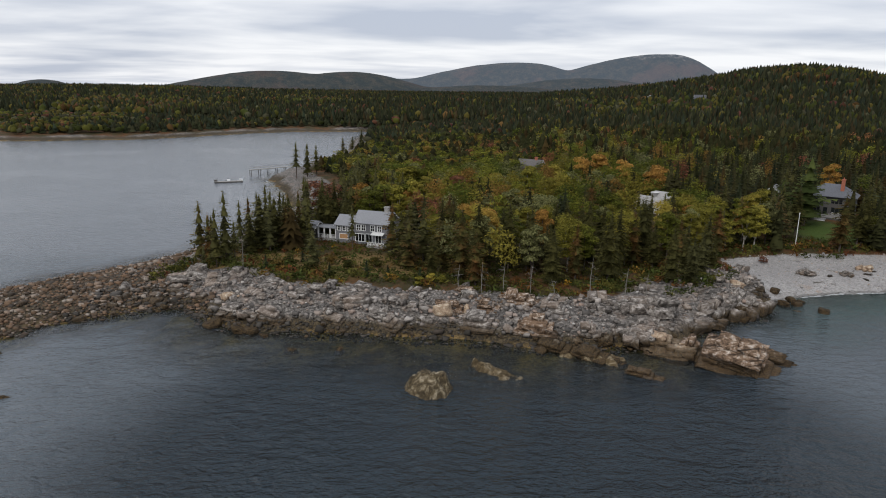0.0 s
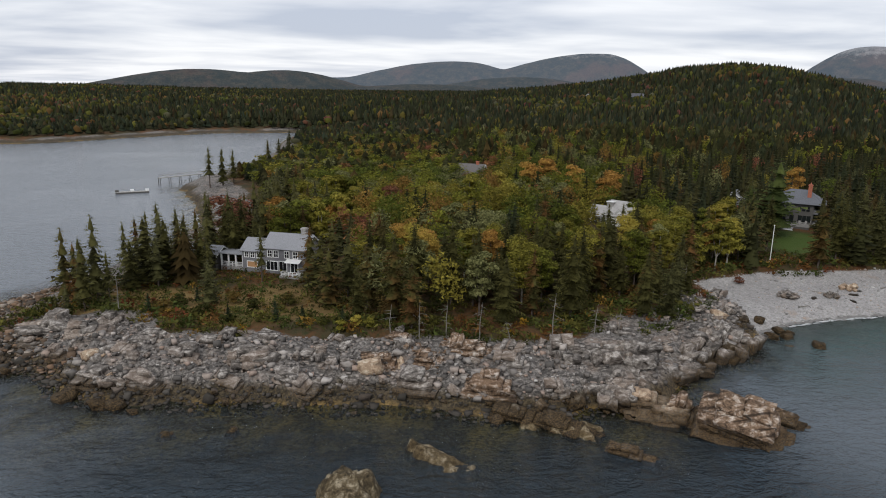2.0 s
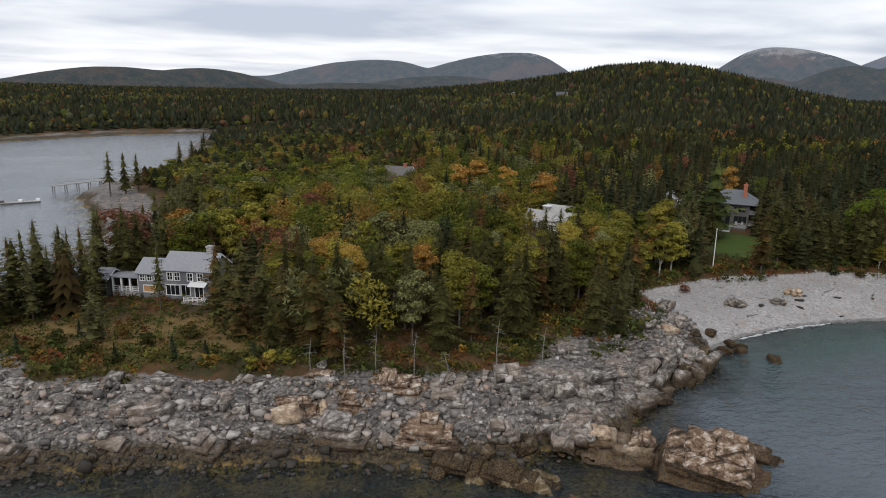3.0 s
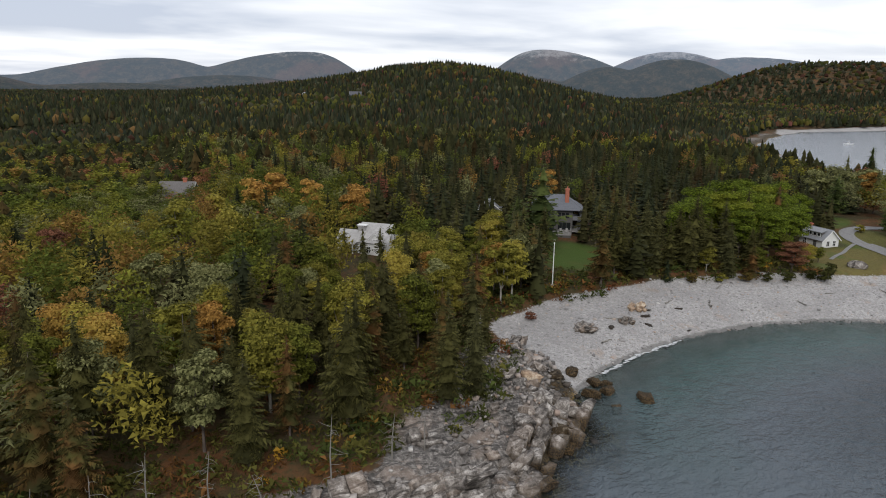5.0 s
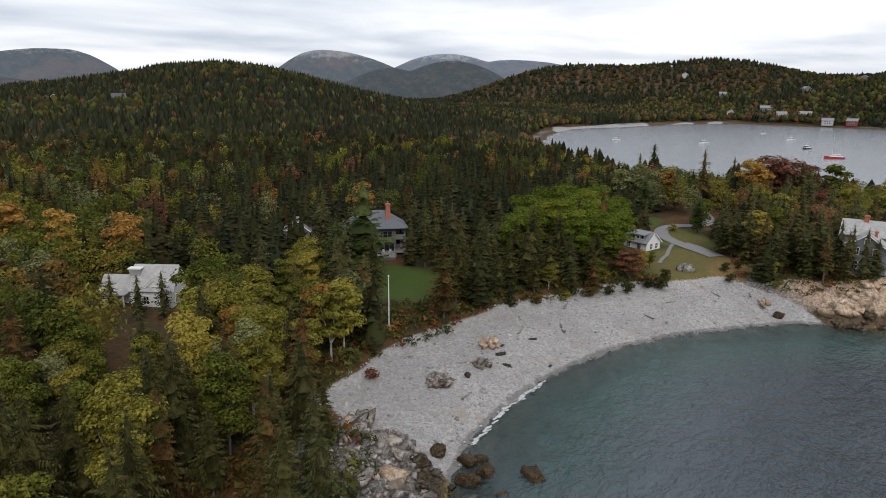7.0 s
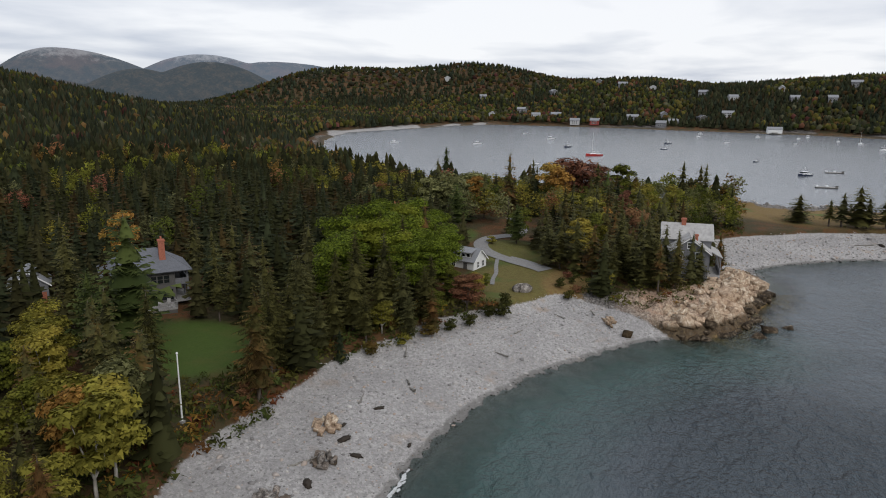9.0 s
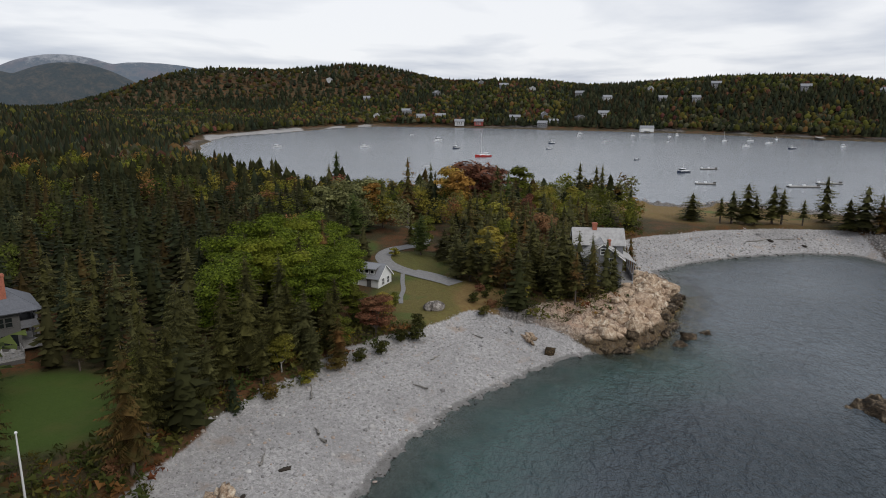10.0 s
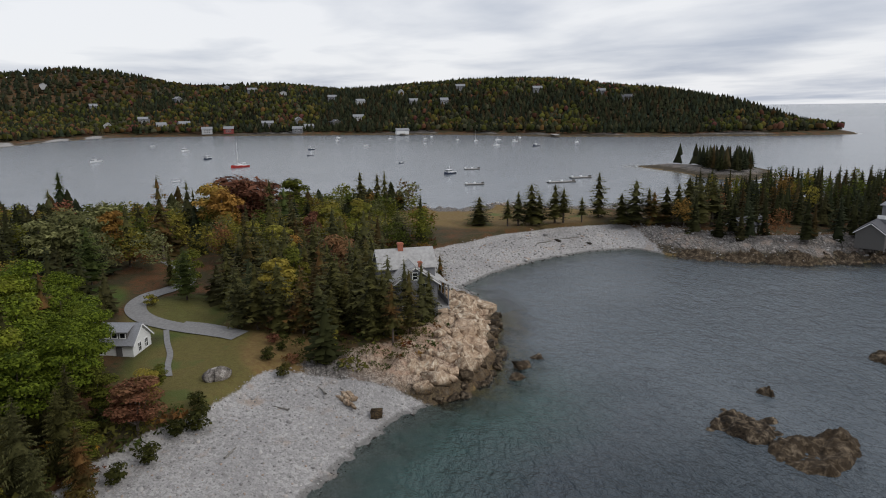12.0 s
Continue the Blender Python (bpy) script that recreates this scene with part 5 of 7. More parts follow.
ux, uy = jittered(-56, 265, 100, 190, 1.55)
h, m = land(ux, uy)
edge = np.where(m["shingle"] > 0.1, 18.6, np.where(ux < 42, 13.0, 8.0)) + 4 * (grain(ux, uy, 7.0) - 0.5)
lawn_here, meadow_here = open_ground(ux, uy)
ok = (m["d"] > edge) & (m["d"] < np.where(ux < 12, 40, 30)) & (lawn_here < 0.3) & (along(ux, uy, PATCHES["drive"]) > 3) & ((ux > -50) | (uy > 126)) & (rng.random(len(ux)) < np.where(meadow_here > 0.4, 0.8, 0.9))
SHRUB_TINTS = np.array([(0.062, 0.068, 0.017), (0.105, 0.098, 0.024), (0.15, 0.072, 0.024), (0.20, 0.12, 0.026), (0.13, 0.045, 0.02), (0.066, 0.084, 0.022), (0.32, 0.18, 0.024)])
thicket("edge_undergrowth", ux[ok], uy[ok], h[ok] - 0.1, rng.uniform(0.5, 1.15, ok.sum()) * np.where((ux[ok] > 60) & (ux[ok] < 152) & (m["d"][ok] < 26), 1.5, np.where((ux[ok] < 60) & (m["d"][ok] < 20), 1.4, 1.0)), SHRUB_TINTS, (5, 5, 1.3, 0.8, 0.6, 4, 0.2), "low heath and shrubs, olive, russet and gold")
for x, y, tall, key in ((-3, 116.5, 1.8, "gold"), (-1, 117.5, 1.7, "gold"), (1, 116.5, 1.5, "gold"), (-24, 124, 2.2, "olive"), (-31, 126.5, 2.4, "olive"), (-29, 129, 2.2, "olive"), (-17, 126, 2.2, "olive"), (-12, 128, 2.4, "olive"), (-21, 130, 2.0, "olive"),
                        (138, 135.3, 2.8, "olive"), (136.3, 137.2, 2.2, "olive"), (140.5, 135.8, 2.0, "olive"), (131, 138.6, 2.2, "olive"), (127.5, 140.6, 2.0, "olive"), (123.5, 142.3, 2.2, "olive"), (118.5, 144.2, 2.0, "gold"), (113, 146.4, 2.2, "olive"), (151.5, 127.5, 1.8, "olive"), (154, 126.5, 1.5, "russet"), (178, 152, 2.0, "gold"), (155, 130, 1.8, "olive"), (72, 143, 1.6, "russet"), (91.5, 150.5, 2.0, "russet"), (160.5, 130, 1.6, "russet"), (158, 128.5, 1.5, "olive"), (75, 186, 2.2, "russet"), (226, 20.5, 3.2, "russet")):
    place_tree("shrub", BUSHES[key][int(rng.integers(2))], x, y, tall / 2.0, rng.uniform(0, 6.28), {"gold": "golden autumn shrub", "olive": "rounded olive green shrub", "russet": "russet red autumn shrub"}[key] + " in rough grass", "shrub", "shrubs", 1.15)

# ---------------------------------------------------------------- rocks


def block_grid(n):
    """A cube's skin with n by n faces a side, as triangles."""
    pts, index, tris = [], {}, []
    for axis in range(3):
        for side in (-1, 1):
            for i in range(n):
                for j in range(n):
                    q = []
                    for di, dj in ((0, 0), (1, 0), (1, 1), (0, 1)):
                        p = [0, 0, 0]
                        p[axis], p[(axis + 1) % 3], p[(axis + 2) % 3] = side, -1 + 2 * (i + di) / n, -1 + 2 * (j + dj) / n
                        key = tuple(round(c, 3) for c in p)
                        if key not in index:
                            index[key] = len(pts)
                            pts.append(p)
                        q.append(index[key])
                    if side < 0:
                        q = q[::-1]
                    tris += [(q[0], q[1], q[2]), (q[0], q[2], q[3])]
    return np.array(pts, float), np.array(tris)


BLOCKS = {n: block_grid(n) for n in (1, 2, 3, 4)}


def stone_arrays(r, size=(1, 1, 0.7), cuts=6, level=4, rough=0.11):
    """An angular block: a rough cube with its corners broken off by flat planes."""
    v, f = BLOCKS[level]
    v = v * 0.82 + r.normal(0, rough, v.shape)
    for _ in range(cuts):
        n = r.normal(size=3)
        n /= np.linalg.norm(n)
        over = np.maximum(v @ n - r.uniform(0.7, 1.0), 0)
        v = v - over[:, None] * n
    return v * size, f


def stone_mesh(name, r, mat, **kw):
    s = Soup()
    s.add(*stone_arrays(r, **kw))
    return s.mesh(name, mat)


r = np.random.default_rng(77)
BOULDERS = {mat.name: [stone_mesh("boulder_block", r, mat, size=(1, r.uniform(0.6, 0.95), r.uniform(0.5, 0.8))) for _ in range(7)] for mat in (STONE_GREY, STONE_PINK, STONE_DARK, STONE_BLACK)}


def boulder(x, y, size, mat, label, turn=None, lift=0.25, tilt=0.0, group="shore boulders"):
    ob = new("boulder", BOULDERS[mat.name][rng.integers(7)])
    ob.matrix_basis = Matrix.LocRotScale((x, y, max(ground_z(x, y), -0.6) + size * lift), Euler((rng.normal(0, 0.25), tilt + rng.normal(0, 0.2), rng.uniform(0, 6.28) if turn is None else turn)),
                                         (size, size * rng.uniform(0.8, 1.1), size * rng.uniform(0.75, 1.1)))
    return tagged(ob, label, "boulder", group)


def ledge(name, x, y, z, length, width, tall, strike, dip, mat, label, blocks=14, seed=0, spread_z=0.5, jag=0.0, sink=0.06, stretch=1.0):
    """Bedrock: long slabs that lie along one strike, tilted alike and broken across."""
    r = np.random.default_rng(900 + seed)
    root = new(name)
    foot = ground_z(x, y)
    root.location = (x, y, foot - sink * tall if foot > 0.4 else z)
    st, dp = radians(strike), radians(dip)
    for k in range(int(blocks * (1.5 + 2.0 * jag))):
        u, w = r.uniform(-1, 1), r.uniform(-1, 1)
        if u * u + w * w > 1.0:
            u, w = u * 0.6, w * 0.6
        q = 1 - 0.55 * (u * u + w * w)
        sz = np.array((length * r.uniform(0.10, 0.26), width * r.uniform(0.08, 0.2), tall * r.uniform(0.25, 0.5) * q)) * (1 - 0.38 * jag) * (stretch, 1, 1)
        v, f = stone_arrays(r, sz, cuts=5, level=3 if jag else 4, rough=0.10 + 0.05 * jag)
        tip = dp + r.normal(0, 0.05 + 0.4 * jag)
        c, sn = math.cos(tip), math.sin(tip)
        v = np.stack([v[:, 0], v[:, 1] * c - v[:, 2] * sn, v[:, 1] * sn + v[:, 2] * c + 0.12 * v[:, 0] * r.normal()], 1)
        v = v + (u * length * 0.40, w * width * 0.40, tall * spread_z * q * r.uniform(0.2, 0.9))
        a = st + r.normal(0, 0.08 + 0.3 * jag)
        v = np.stack([v[:, 0] * math.cos(a) - v[:, 1] * math.sin(a), v[:, 0] * math.sin(a) + v[:, 1] * math.cos(a), v[:, 2]], 1)
        s = Soup()
        s.add(v, f)
        new("slab", s.mesh("slab", mat)).parent = root
    return tagged(root, label, "rock ledge", "shore ledges")


def crag(x, y, length, width, tall, strike, mat, label, seed, base=-0.5, shear=1.6, n=46, hug=False):
    """Jagged bedrock: a broken sheet of tilted beds with sharp crests and clefts, falling under the water at its rim."""
    u = np.linspace(-1, 1, n)
    gu, gv = np.meshgrid(u, u)
    jit = np.random.default_rng(seed).normal(0, 0.35 / n, (2, n, n))
    gu, gv = gu + jit[0], gv + jit[1]
    px_, py_ = gu * length / 2 + 31.7 * seed, gv * width / 2
    beds = grain(px_ * 0.4, py_ * shear, 2.0, 2, True)
    lumps = grain(px_ + 50, py_, 3.2, 3)
    steps = np.floor(4.5 * grain(px_ + 11, py_ + 3, 2.6, 2)) / 4.5
    chips = grain(px_ + 20, py_ + 70, 1.1, 2) - 0.5
    rim = np.hypot(gu, gv) + 1.15 * (grain(px_ + 9, py_ + 5, 0.3 * width + 0.6, 4) - 0.5)
    body = (1 - smooth(rim, 0.42, 1.05)) * (1 - smooth(np.maximum(abs(gu), abs(gv)), 0.8, 1.0))
    z = base - 0.9 + (tall + 0.9) * body * (0.12 + 0.5 * lumps + 0.20 * beds + 0.48 * steps) + 0.8 * chips * body
    st = radians(strike)
    wx_, wy_ = gu * length / 2, gv * width / 2
    ex_, ey_ = wx_ * math.cos(st) - wy_ * math.sin(st), wx_ * math.sin(st) + wy_ * math.cos(st)
    foot = ground_z(x, y)
    if hug:
        z = np.maximum(land(x + ex_, y + ey_)[0], -1.5) - foot - 0.35 + tall * body * (0.1 + 0.5 * lumps + 0.2 * beds + 0.5 * steps) + 0.5 * chips * body
    v = np.stack([ex_, ey_, z], 2).reshape(-1, 3)
    i = (np.arange(n - 1)[:, None] * n + np.arange(n - 1)).ravel()
    s = Soup()
    s.add(v, np.concatenate([np.stack([i, i + 1, i + n + 1], 1), np.stack([i, i + n + 1, i + n], 1)]))
    ob = new("rock_ledge", s.mesh("crag", mat))
    ob.location = (x, y, foot if hug or foot > 0.4 else 0.0)
    return tagged(ob, label, "rock ledge", "shore ledges")


def bedded_slab(x, y, z, length, width, thick, strike, dip, beds, mat, label, seed, plunge=0.0, taper=0.5):
    """A tilted mass of thin beds lying on one another: each bed is a plate, broken back from the one below."""
    r = np.random.default_rng(1500 + seed)
    root = new("rock_ledge")
    root.matrix_basis = pose(x, y, z, dip, plunge, strike)
    t = thick / beds
    for k in range(beds):
        u = k / max(1, beds - 1)
        left = -length / 2 + length * 0.3 * u * r.uniform(0.2, 1.0)
        right = length / 2 - length * taper * u * r.uniform(0.6, 1.1)
        low = -width / 2 + width * (0.05 + 0.55 * u) * r.uniform(0.6, 1.1)
        high = width / 2 - width * 0.08 * r.random()
        cuts = np.sort(r.uniform(left + 0.2 * (right - left), right - 0.15 * (right - left), r.integers(0, 3)))
        ends = [left, *cuts, right]
        for a, b in zip(ends, ends[1:]):
            lo = low + r.uniform(-0.07, 0.07) * width
            v, f = stone_arrays(r, ((b - a) / 2 / 0.82, (high - lo) / 2 / 0.82, t * 0.66), cuts=3, level=4, rough=0.045)
            v = v + ((a + b) / 2, (lo + high) / 2, (k + 0.5) * t + 0.06 * r.normal())
            sp = Soup()
            sp.add(v, f)
            new("slab", sp.mesh("slab", mat)).parent = root
    return tagged(root, label, "rock ledge", "shore ledges")


def jointed_ledge(x, y, cols, rows, size, strike, mat, low_mat, label, seed, drop=0.55, top=2.6):
    """Bedrock split by square joints into standing blocks that step down to the water."""
    r = np.random.default_rng(1700 + seed)
    root = new("rock_ledge")
    root.matrix_basis = pose(x, y, 0, 0, 0, strike)
    for i in range(cols):
        for j in range(rows):
            if r.random() < 0.12:
                continue
            w, d = size * r.uniform(0.85, 1.35), size * r.uniform(0.8, 1.25)
            px_, py_ = (i - (cols - 1) / 2) * size * 1.12 + r.normal(0, 0.14 * size), (j - (rows - 1) / 2) * size * 1.08 + r.normal(0, 0.14 * size)
            crown = max(0.25, top - drop * (rows - 1 - j) * size * 0.5 - 0.16 * abs(i - 0.6 * cols) * size + r.normal(0, 0.3))
            deep = crown + 0.9
            v, f = stone_arrays(r, (w / 2 / 0.86, d / 2 / 0.86, deep / 2 / 0.82), cuts=4, level=3, rough=0.055)
            tilt = radians(r.normal(8, 5))
            v = np.stack([v[:, 0], v[:, 1] * math.cos(tilt) - v[:, 2] * math.sin(tilt), v[:, 1] * math.sin(tilt) + v[:, 2] * math.cos(tilt)], 1)
            sp = Soup()
            sp.add(v + (px_, py_, crown - deep / 2), f)
            new("block", sp.mesh("block", low_mat if crown < 0.9 else mat)).parent = root
    return tagged(root, label, "rock ledge", "shore ledges")


# the long tilted slabs off the tip of the point
bedded_slab(44.2, 90.2, -1.3, 12.6, 7.2, 4.9, -33, 27, 9, STONE_TIP, "large tilted brown and white slab ledge in the sea", 1, plunge=10, taper=0.6)
bedded_slab(49.6, 93.8, -0.8, 9.5, 3.2, 3.0, -37, 30, 6, STONE_TIP, "narrow tilted grey-brown slab beside open water", 2, plunge=9)
bedded_slab(39.2, 95.6, -0.9, 4.4, 4.2, 3.6, -33, 16, 4, STONE_TIP, "brown block of bedded rock behind the tilted ledge", 3)
bedded_slab(35.6, 97.4, -0.6, 7.5, 4.6, 2.8, -22, 14, 5, STONE_PINK, "flat pinkish-brown beds joining the ledge to the point", 4)
bedded_slab(29.6, 87.2, -0.75, 6.4, 2.4, 1.5, -32, 20, 4, STONE_TIP, "low streaked slab awash off the point", 5)
bedded_slab(23.5, 93.6, -0.7, 9.0, 3.6, 2.0, -38, 22, 5, STONE_DARK, "dark bedded ledge awash", 6)
bedded_slab(18.5, 96.6, -0.7, 8.0, 3.4, 2.1, -30, 20, 5, STONE_DARK, "dark bedded ledge awash", 7)
ledge("rock_ledge", 36.5, 96.2, -0.6, 9, 6, 3.4, -20, 22, STONE_PINK, "broken brown ledge joining the point", 16, 3)
ledge("rock_ledge", 31.0, 99.0, -0.3, 8, 5, 3.4, -10, 15, STONE_GREY, "broken grey ledge at the water's edge", 12, 4)
crag(24.0, 94.6, 13.0, 6.5, 1.8, -25, STONE_WEEDY, "low dark weedy ledge awash", 5)
crag(-1.0, 81.5, 9.5, 8, 3.4, 70, STONE_WEEDY, "weedy brown rock standing off the shore", 7)
crag(8.5, 88.0, 11.7, 5.2, 1.6, -35, STONE_WEEDY, "weedy ledge just above the water", 8)
crag(-22.0, 95.5, 3.4, 1.8, 1.3, 20, STONE_DARK, "small weedy rock awash", 9)
crag(-14.5, 96.0, 3.1, 2.0, 1.3, 40, STONE_DARK, "small weedy rock awash", 10)
crag(-64.5, 92.8, 5.2, 2.6, 1.4, 10, STONE_DARK, "dark rock in calm water by the bar", 11)
crag(-54.0, 78.2, 5.5, 2.9, 1.4, 10, STONE_DARK, "dark rock in open water", 12)
# pale blocks on the corner of the point
ledge("rock_ledge", 43.5, 107.5, 1.2, 11, 7, 4.2, 30, 18, STONE_GREY, "pale grey bare ledge on the point's corner", 16, 13, jag=0.3)
ledge("rock_ledge", 35.0, 105.5, 1.4, 12, 6, 4.0, 0, 18, STONE_GREY, "pale grey bare ledge below the wood", 14, 14)
jointed_ledge(55.6, 116.6, 5, 4, 1.75, 38, STONE_GREY, STONE_DARK, "blocky pale ledge split by square joints at the cove's corner", 1, top=3.6)
jointed_ledge(50.2, 112.2, 4, 3, 1.7, 42, STONE_GREY, STONE_DARK, "blocky grey ledge above dark weedy blocks", 2, top=3.2)
jointed_ledge(61.2, 122.6, 3, 2, 1.3, 50, STONE_DARK, STONE_DARK, "dark wet blocks between ledge and beach", 3, top=1.5)
bedded_slab(62.0, 134.6, 2.2, 5.5, 3.2, 1.6, 40, 14, 4, STONE_PINK, "brown bedded rock at the head of the beach", 9)
ledge("rock_ledge", 62.0, 133.0, 2.0, 8, 4, 2.2, 35, 15, STONE_GREY, "grey ledge between wood and beach", 9, 16)
ledge("rock_ledge", -14.5, 109.0, 0.6, 8, 5, 3.0, 15, 20, STONE_GREY, "broad pale ledge above the tide line", 12, 17)
ledge("rock_ledge", -31.5, 106.5, -0.2, 5, 3, 2.8, 10, 20, STONE_GREY, "grey ledge standing at the water's edge", 8, 18)
ledge("rock_ledge", -46.0, 123.5, 1.4, 10, 4, 2.0, 10, 20, STONE_GREY, "long grey ledge below the spruces", 10, 19)
# pink ledges below the gabled house
for k, (lx, ly, ln, wd, hz, base, st) in enumerate(((156, 101.5, 9, 6, 3.2, 0.6, 20), (163, 100.5, 10, 7, 3.6, 0.8, 10), (171, 99.5, 10, 7, 4.0, 0.8, 0), (179, 98, 10, 7, 4.2, 0.7, -5),
                                                    (187, 97.5, 9, 7, 4.4, 0.6, 0), (150.5, 107, 7, 4, 2.6, 0.4, 40), (193, 99, 6, 5, 3.8, 0.6, 20))):
    crag(lx, ly + 0.6, ln * 1.35, wd * 1.3, hz * 0.38, st, STONE_PINK, "pink and cream granite ledge below a house", 30 + k, shear=1.0, n=54, hug=True)
crag(152.5, 100.6, 9, 3.6, 1.4, -30, STONE_BLACK, "dark weedy foot of the granite ledges", 40)
crag(162.5, 96.4, 9, 3.4, 1.3, -15, STONE_BLACK, "dark weedy foot of the granite ledges", 41)
# rocks off the cove
crag(134.6, 71.6, 12.0, 10.0, 2.8, 40, STONE_BLACK, "weedy dark rocks off the cove", 42)
crag(128.6, 67.4, 17, 11, 2.0, -60, STONE_BLACK, "weedy brown rocks off the cove", 43)
crag(121, 59, 10.4, 6.5, 2.2, -50, STONE_BLACK, "low weedy rocks off the cove", 44)
crag(144.0, 64.5, 4.4, 3.1, 2.0, 10, STONE_BLACK, "single dark rock off the cove", 45)
crag(151.5, 41, 6.5, 3.9, 2.2, 10, STONE_BLACK, "dark rock standing in the sea", 46)
# the stony eastern shore
for k, (lx, ly, st) in enumerate(((219, 36, 60), (215, 27, 65), (211, 17, 75), (209, 6, 85), (208.5, -6, 90), (207, -18, 80))):
    crag(lx, ly, 13, 7, 1.8, st, STONE_BLACK, "dark weedy ledge on the eastern shore", 60 + k, n=30, hug=True)

for k in range(34):
    lx = -52 + 94 * (k + 0.5) / 34 + rng.normal(0, 0.8)
    ly = 95.0
    while ly < 125 and signed(np.array([lx]), np.array([ly]), COAST)[0] < (2.0, 6.0, 10.0)[k % 3]:
        ly += 0.5
    warm = 2 < lx < 34 and rng.random() < 0.35
    bedded_slab(lx, ly, ground_z(lx, ly) - 1.1, rng.uniform(4.5, 8), rng.uniform(2.6, 4.4), rng.uniform(1.6, 3.0), rng.uniform(-32, 2), rng.uniform(10, 24), 4, STONE_TIP if warm else STONE_GREY,
                "brownish bedded ledge on the shore" if warm else "grey bedded ledge on the shore", 200 + k, plunge=rng.uniform(-4, 8))
for bx, by, sz, mat, text in ((58.5, 116.8, 1.5, STONE_GREY, "pale block fallen from the ledge"), (50.5, 115.0, 1.6, STONE_GREY, "pale block fallen from the ledge"), (54.5, 113.6, 1.5, STONE_DARK, "dark wet block below the pale ledge"),
                              (66.0, 121.5, 1.6, STONE_DARK, "dark weedy boulder at the cove's corner"), (68.6, 121.2, 1.4, STONE_DARK, "dark weedy boulder in shallow water"),
                              (63.2, 125.4, 1.0, STONE_DARK, "dark weedy boulder in shallow water"), (66.6, 126.2, 1.1, STONE_DARK, "dark weedy boulder at the beach's end"), (68.6, 123.9, 1.2, STONE_DARK, "dark weedy boulder in shallow water"), (70.2, 123.2, 0.9, STONE_DARK, "dark weedy boulder in shallow water"), (66.6, 117.2, 0.8, STONE_DARK, "small weedy rock awash"), (71.4, 117.2, 1.7, STONE_DARK, "flat weedy rock awash"), (60.5, 118.5, 1.4, STONE_DARK, "dark wet boulder below the ledge"),
                              (157.0, 94.0, 1.6, STONE_BLACK, "round black boulder in the sea"), (160.5, 91.2, 1.2, STONE_BLACK, "round black boulder in the sea"), (153, 96, 1.3, STONE_BLACK, "black boulder at the tide line"), (142.8, 115.5, 1.0, STONE_DARK, "dark stone at the beach edge"),
                              (-32, 103.2, 1.4, STONE_DARK, "weedy boulder at the water's edge"), (-37, 105.5, 1.5, STONE_DARK, "weedy boulder at the water's edge")):
    boulder(bx, by, sz, mat, text)

r = np.random.default_rng(41)
lawn_stone = Soup()
lawn_stone.add(BALL2[0] * (1 + r.normal(0, 0.03, (len(BALL2[0]), 1))) * (1.9, 1.25, 1.05) + (0, 0, 0.45), BALL2[1])
ob = new("boulder", lawn_stone.mesh("lawn_boulder", STONE_GREY, True))
ob.matrix_basis = pose(148.6, 135.4, ground_z(148.6, 135.4), 0, 0, -55)
tagged(ob, "large smooth grey boulder on the lawn", "boulder", "shore boulders")
# broken blocks on the pink granite slope
bx, by = jittered(146, 202, 90, 110, 1.9)
_, mb = land(bx, by)
ok = (mb["d"] > -0.5) & (mb["d"] < 9.5) & (mb["shingle"] < 0.3) & (rng.random(len(bx)) < 0.8)
for x, y, dd in zip(bx[ok], by[ok], mb["d"][ok]):
    wet = dd < 1.6
    boulder(x, y, (0.7 if wet else 0.8) + rng.exponential(0.4), STONE_BLACK if wet else STONE_PINK, "black weedy block at the foot of the granite" if wet else "pink and cream granite block on the ledges", lift=0.1)
# the loose stones of the shore: the largest as things, the rest as one drift
bx, by = jittered(-60, 62, 92, 132, 1.55)
hb, mb = land(bx, by)
ok = (mb["d"] > -2.5) & (mb["d"] < 11 + 3 * np.sin(bx * 0.3)) & (mb["shingle"] < 0.4)
bx, by, bd = bx[ok], by[ok], mb["d"][ok]
cand = np.sort(rng.permutation(len(bx))[:240])
for k in cand:
    sz = min(1.8, 0.3 + rng.exponential(0.3))
    warm = rng.random() < (0.4 if 0 < bx[k] < 36 else 0.1) and bd[k] < 6
    low = bd[k] < 1.2
    mat = STONE_DARK if low and rng.random() < 0.6 else STONE_PINK if warm else STONE_GREY
    boulder(bx[k], by[k], sz, mat, "dark wet shore boulder" if mat is STONE_DARK else "rounded pinkish shore boulder" if mat is STONE_PINK else "pale grey angular shore boulder")


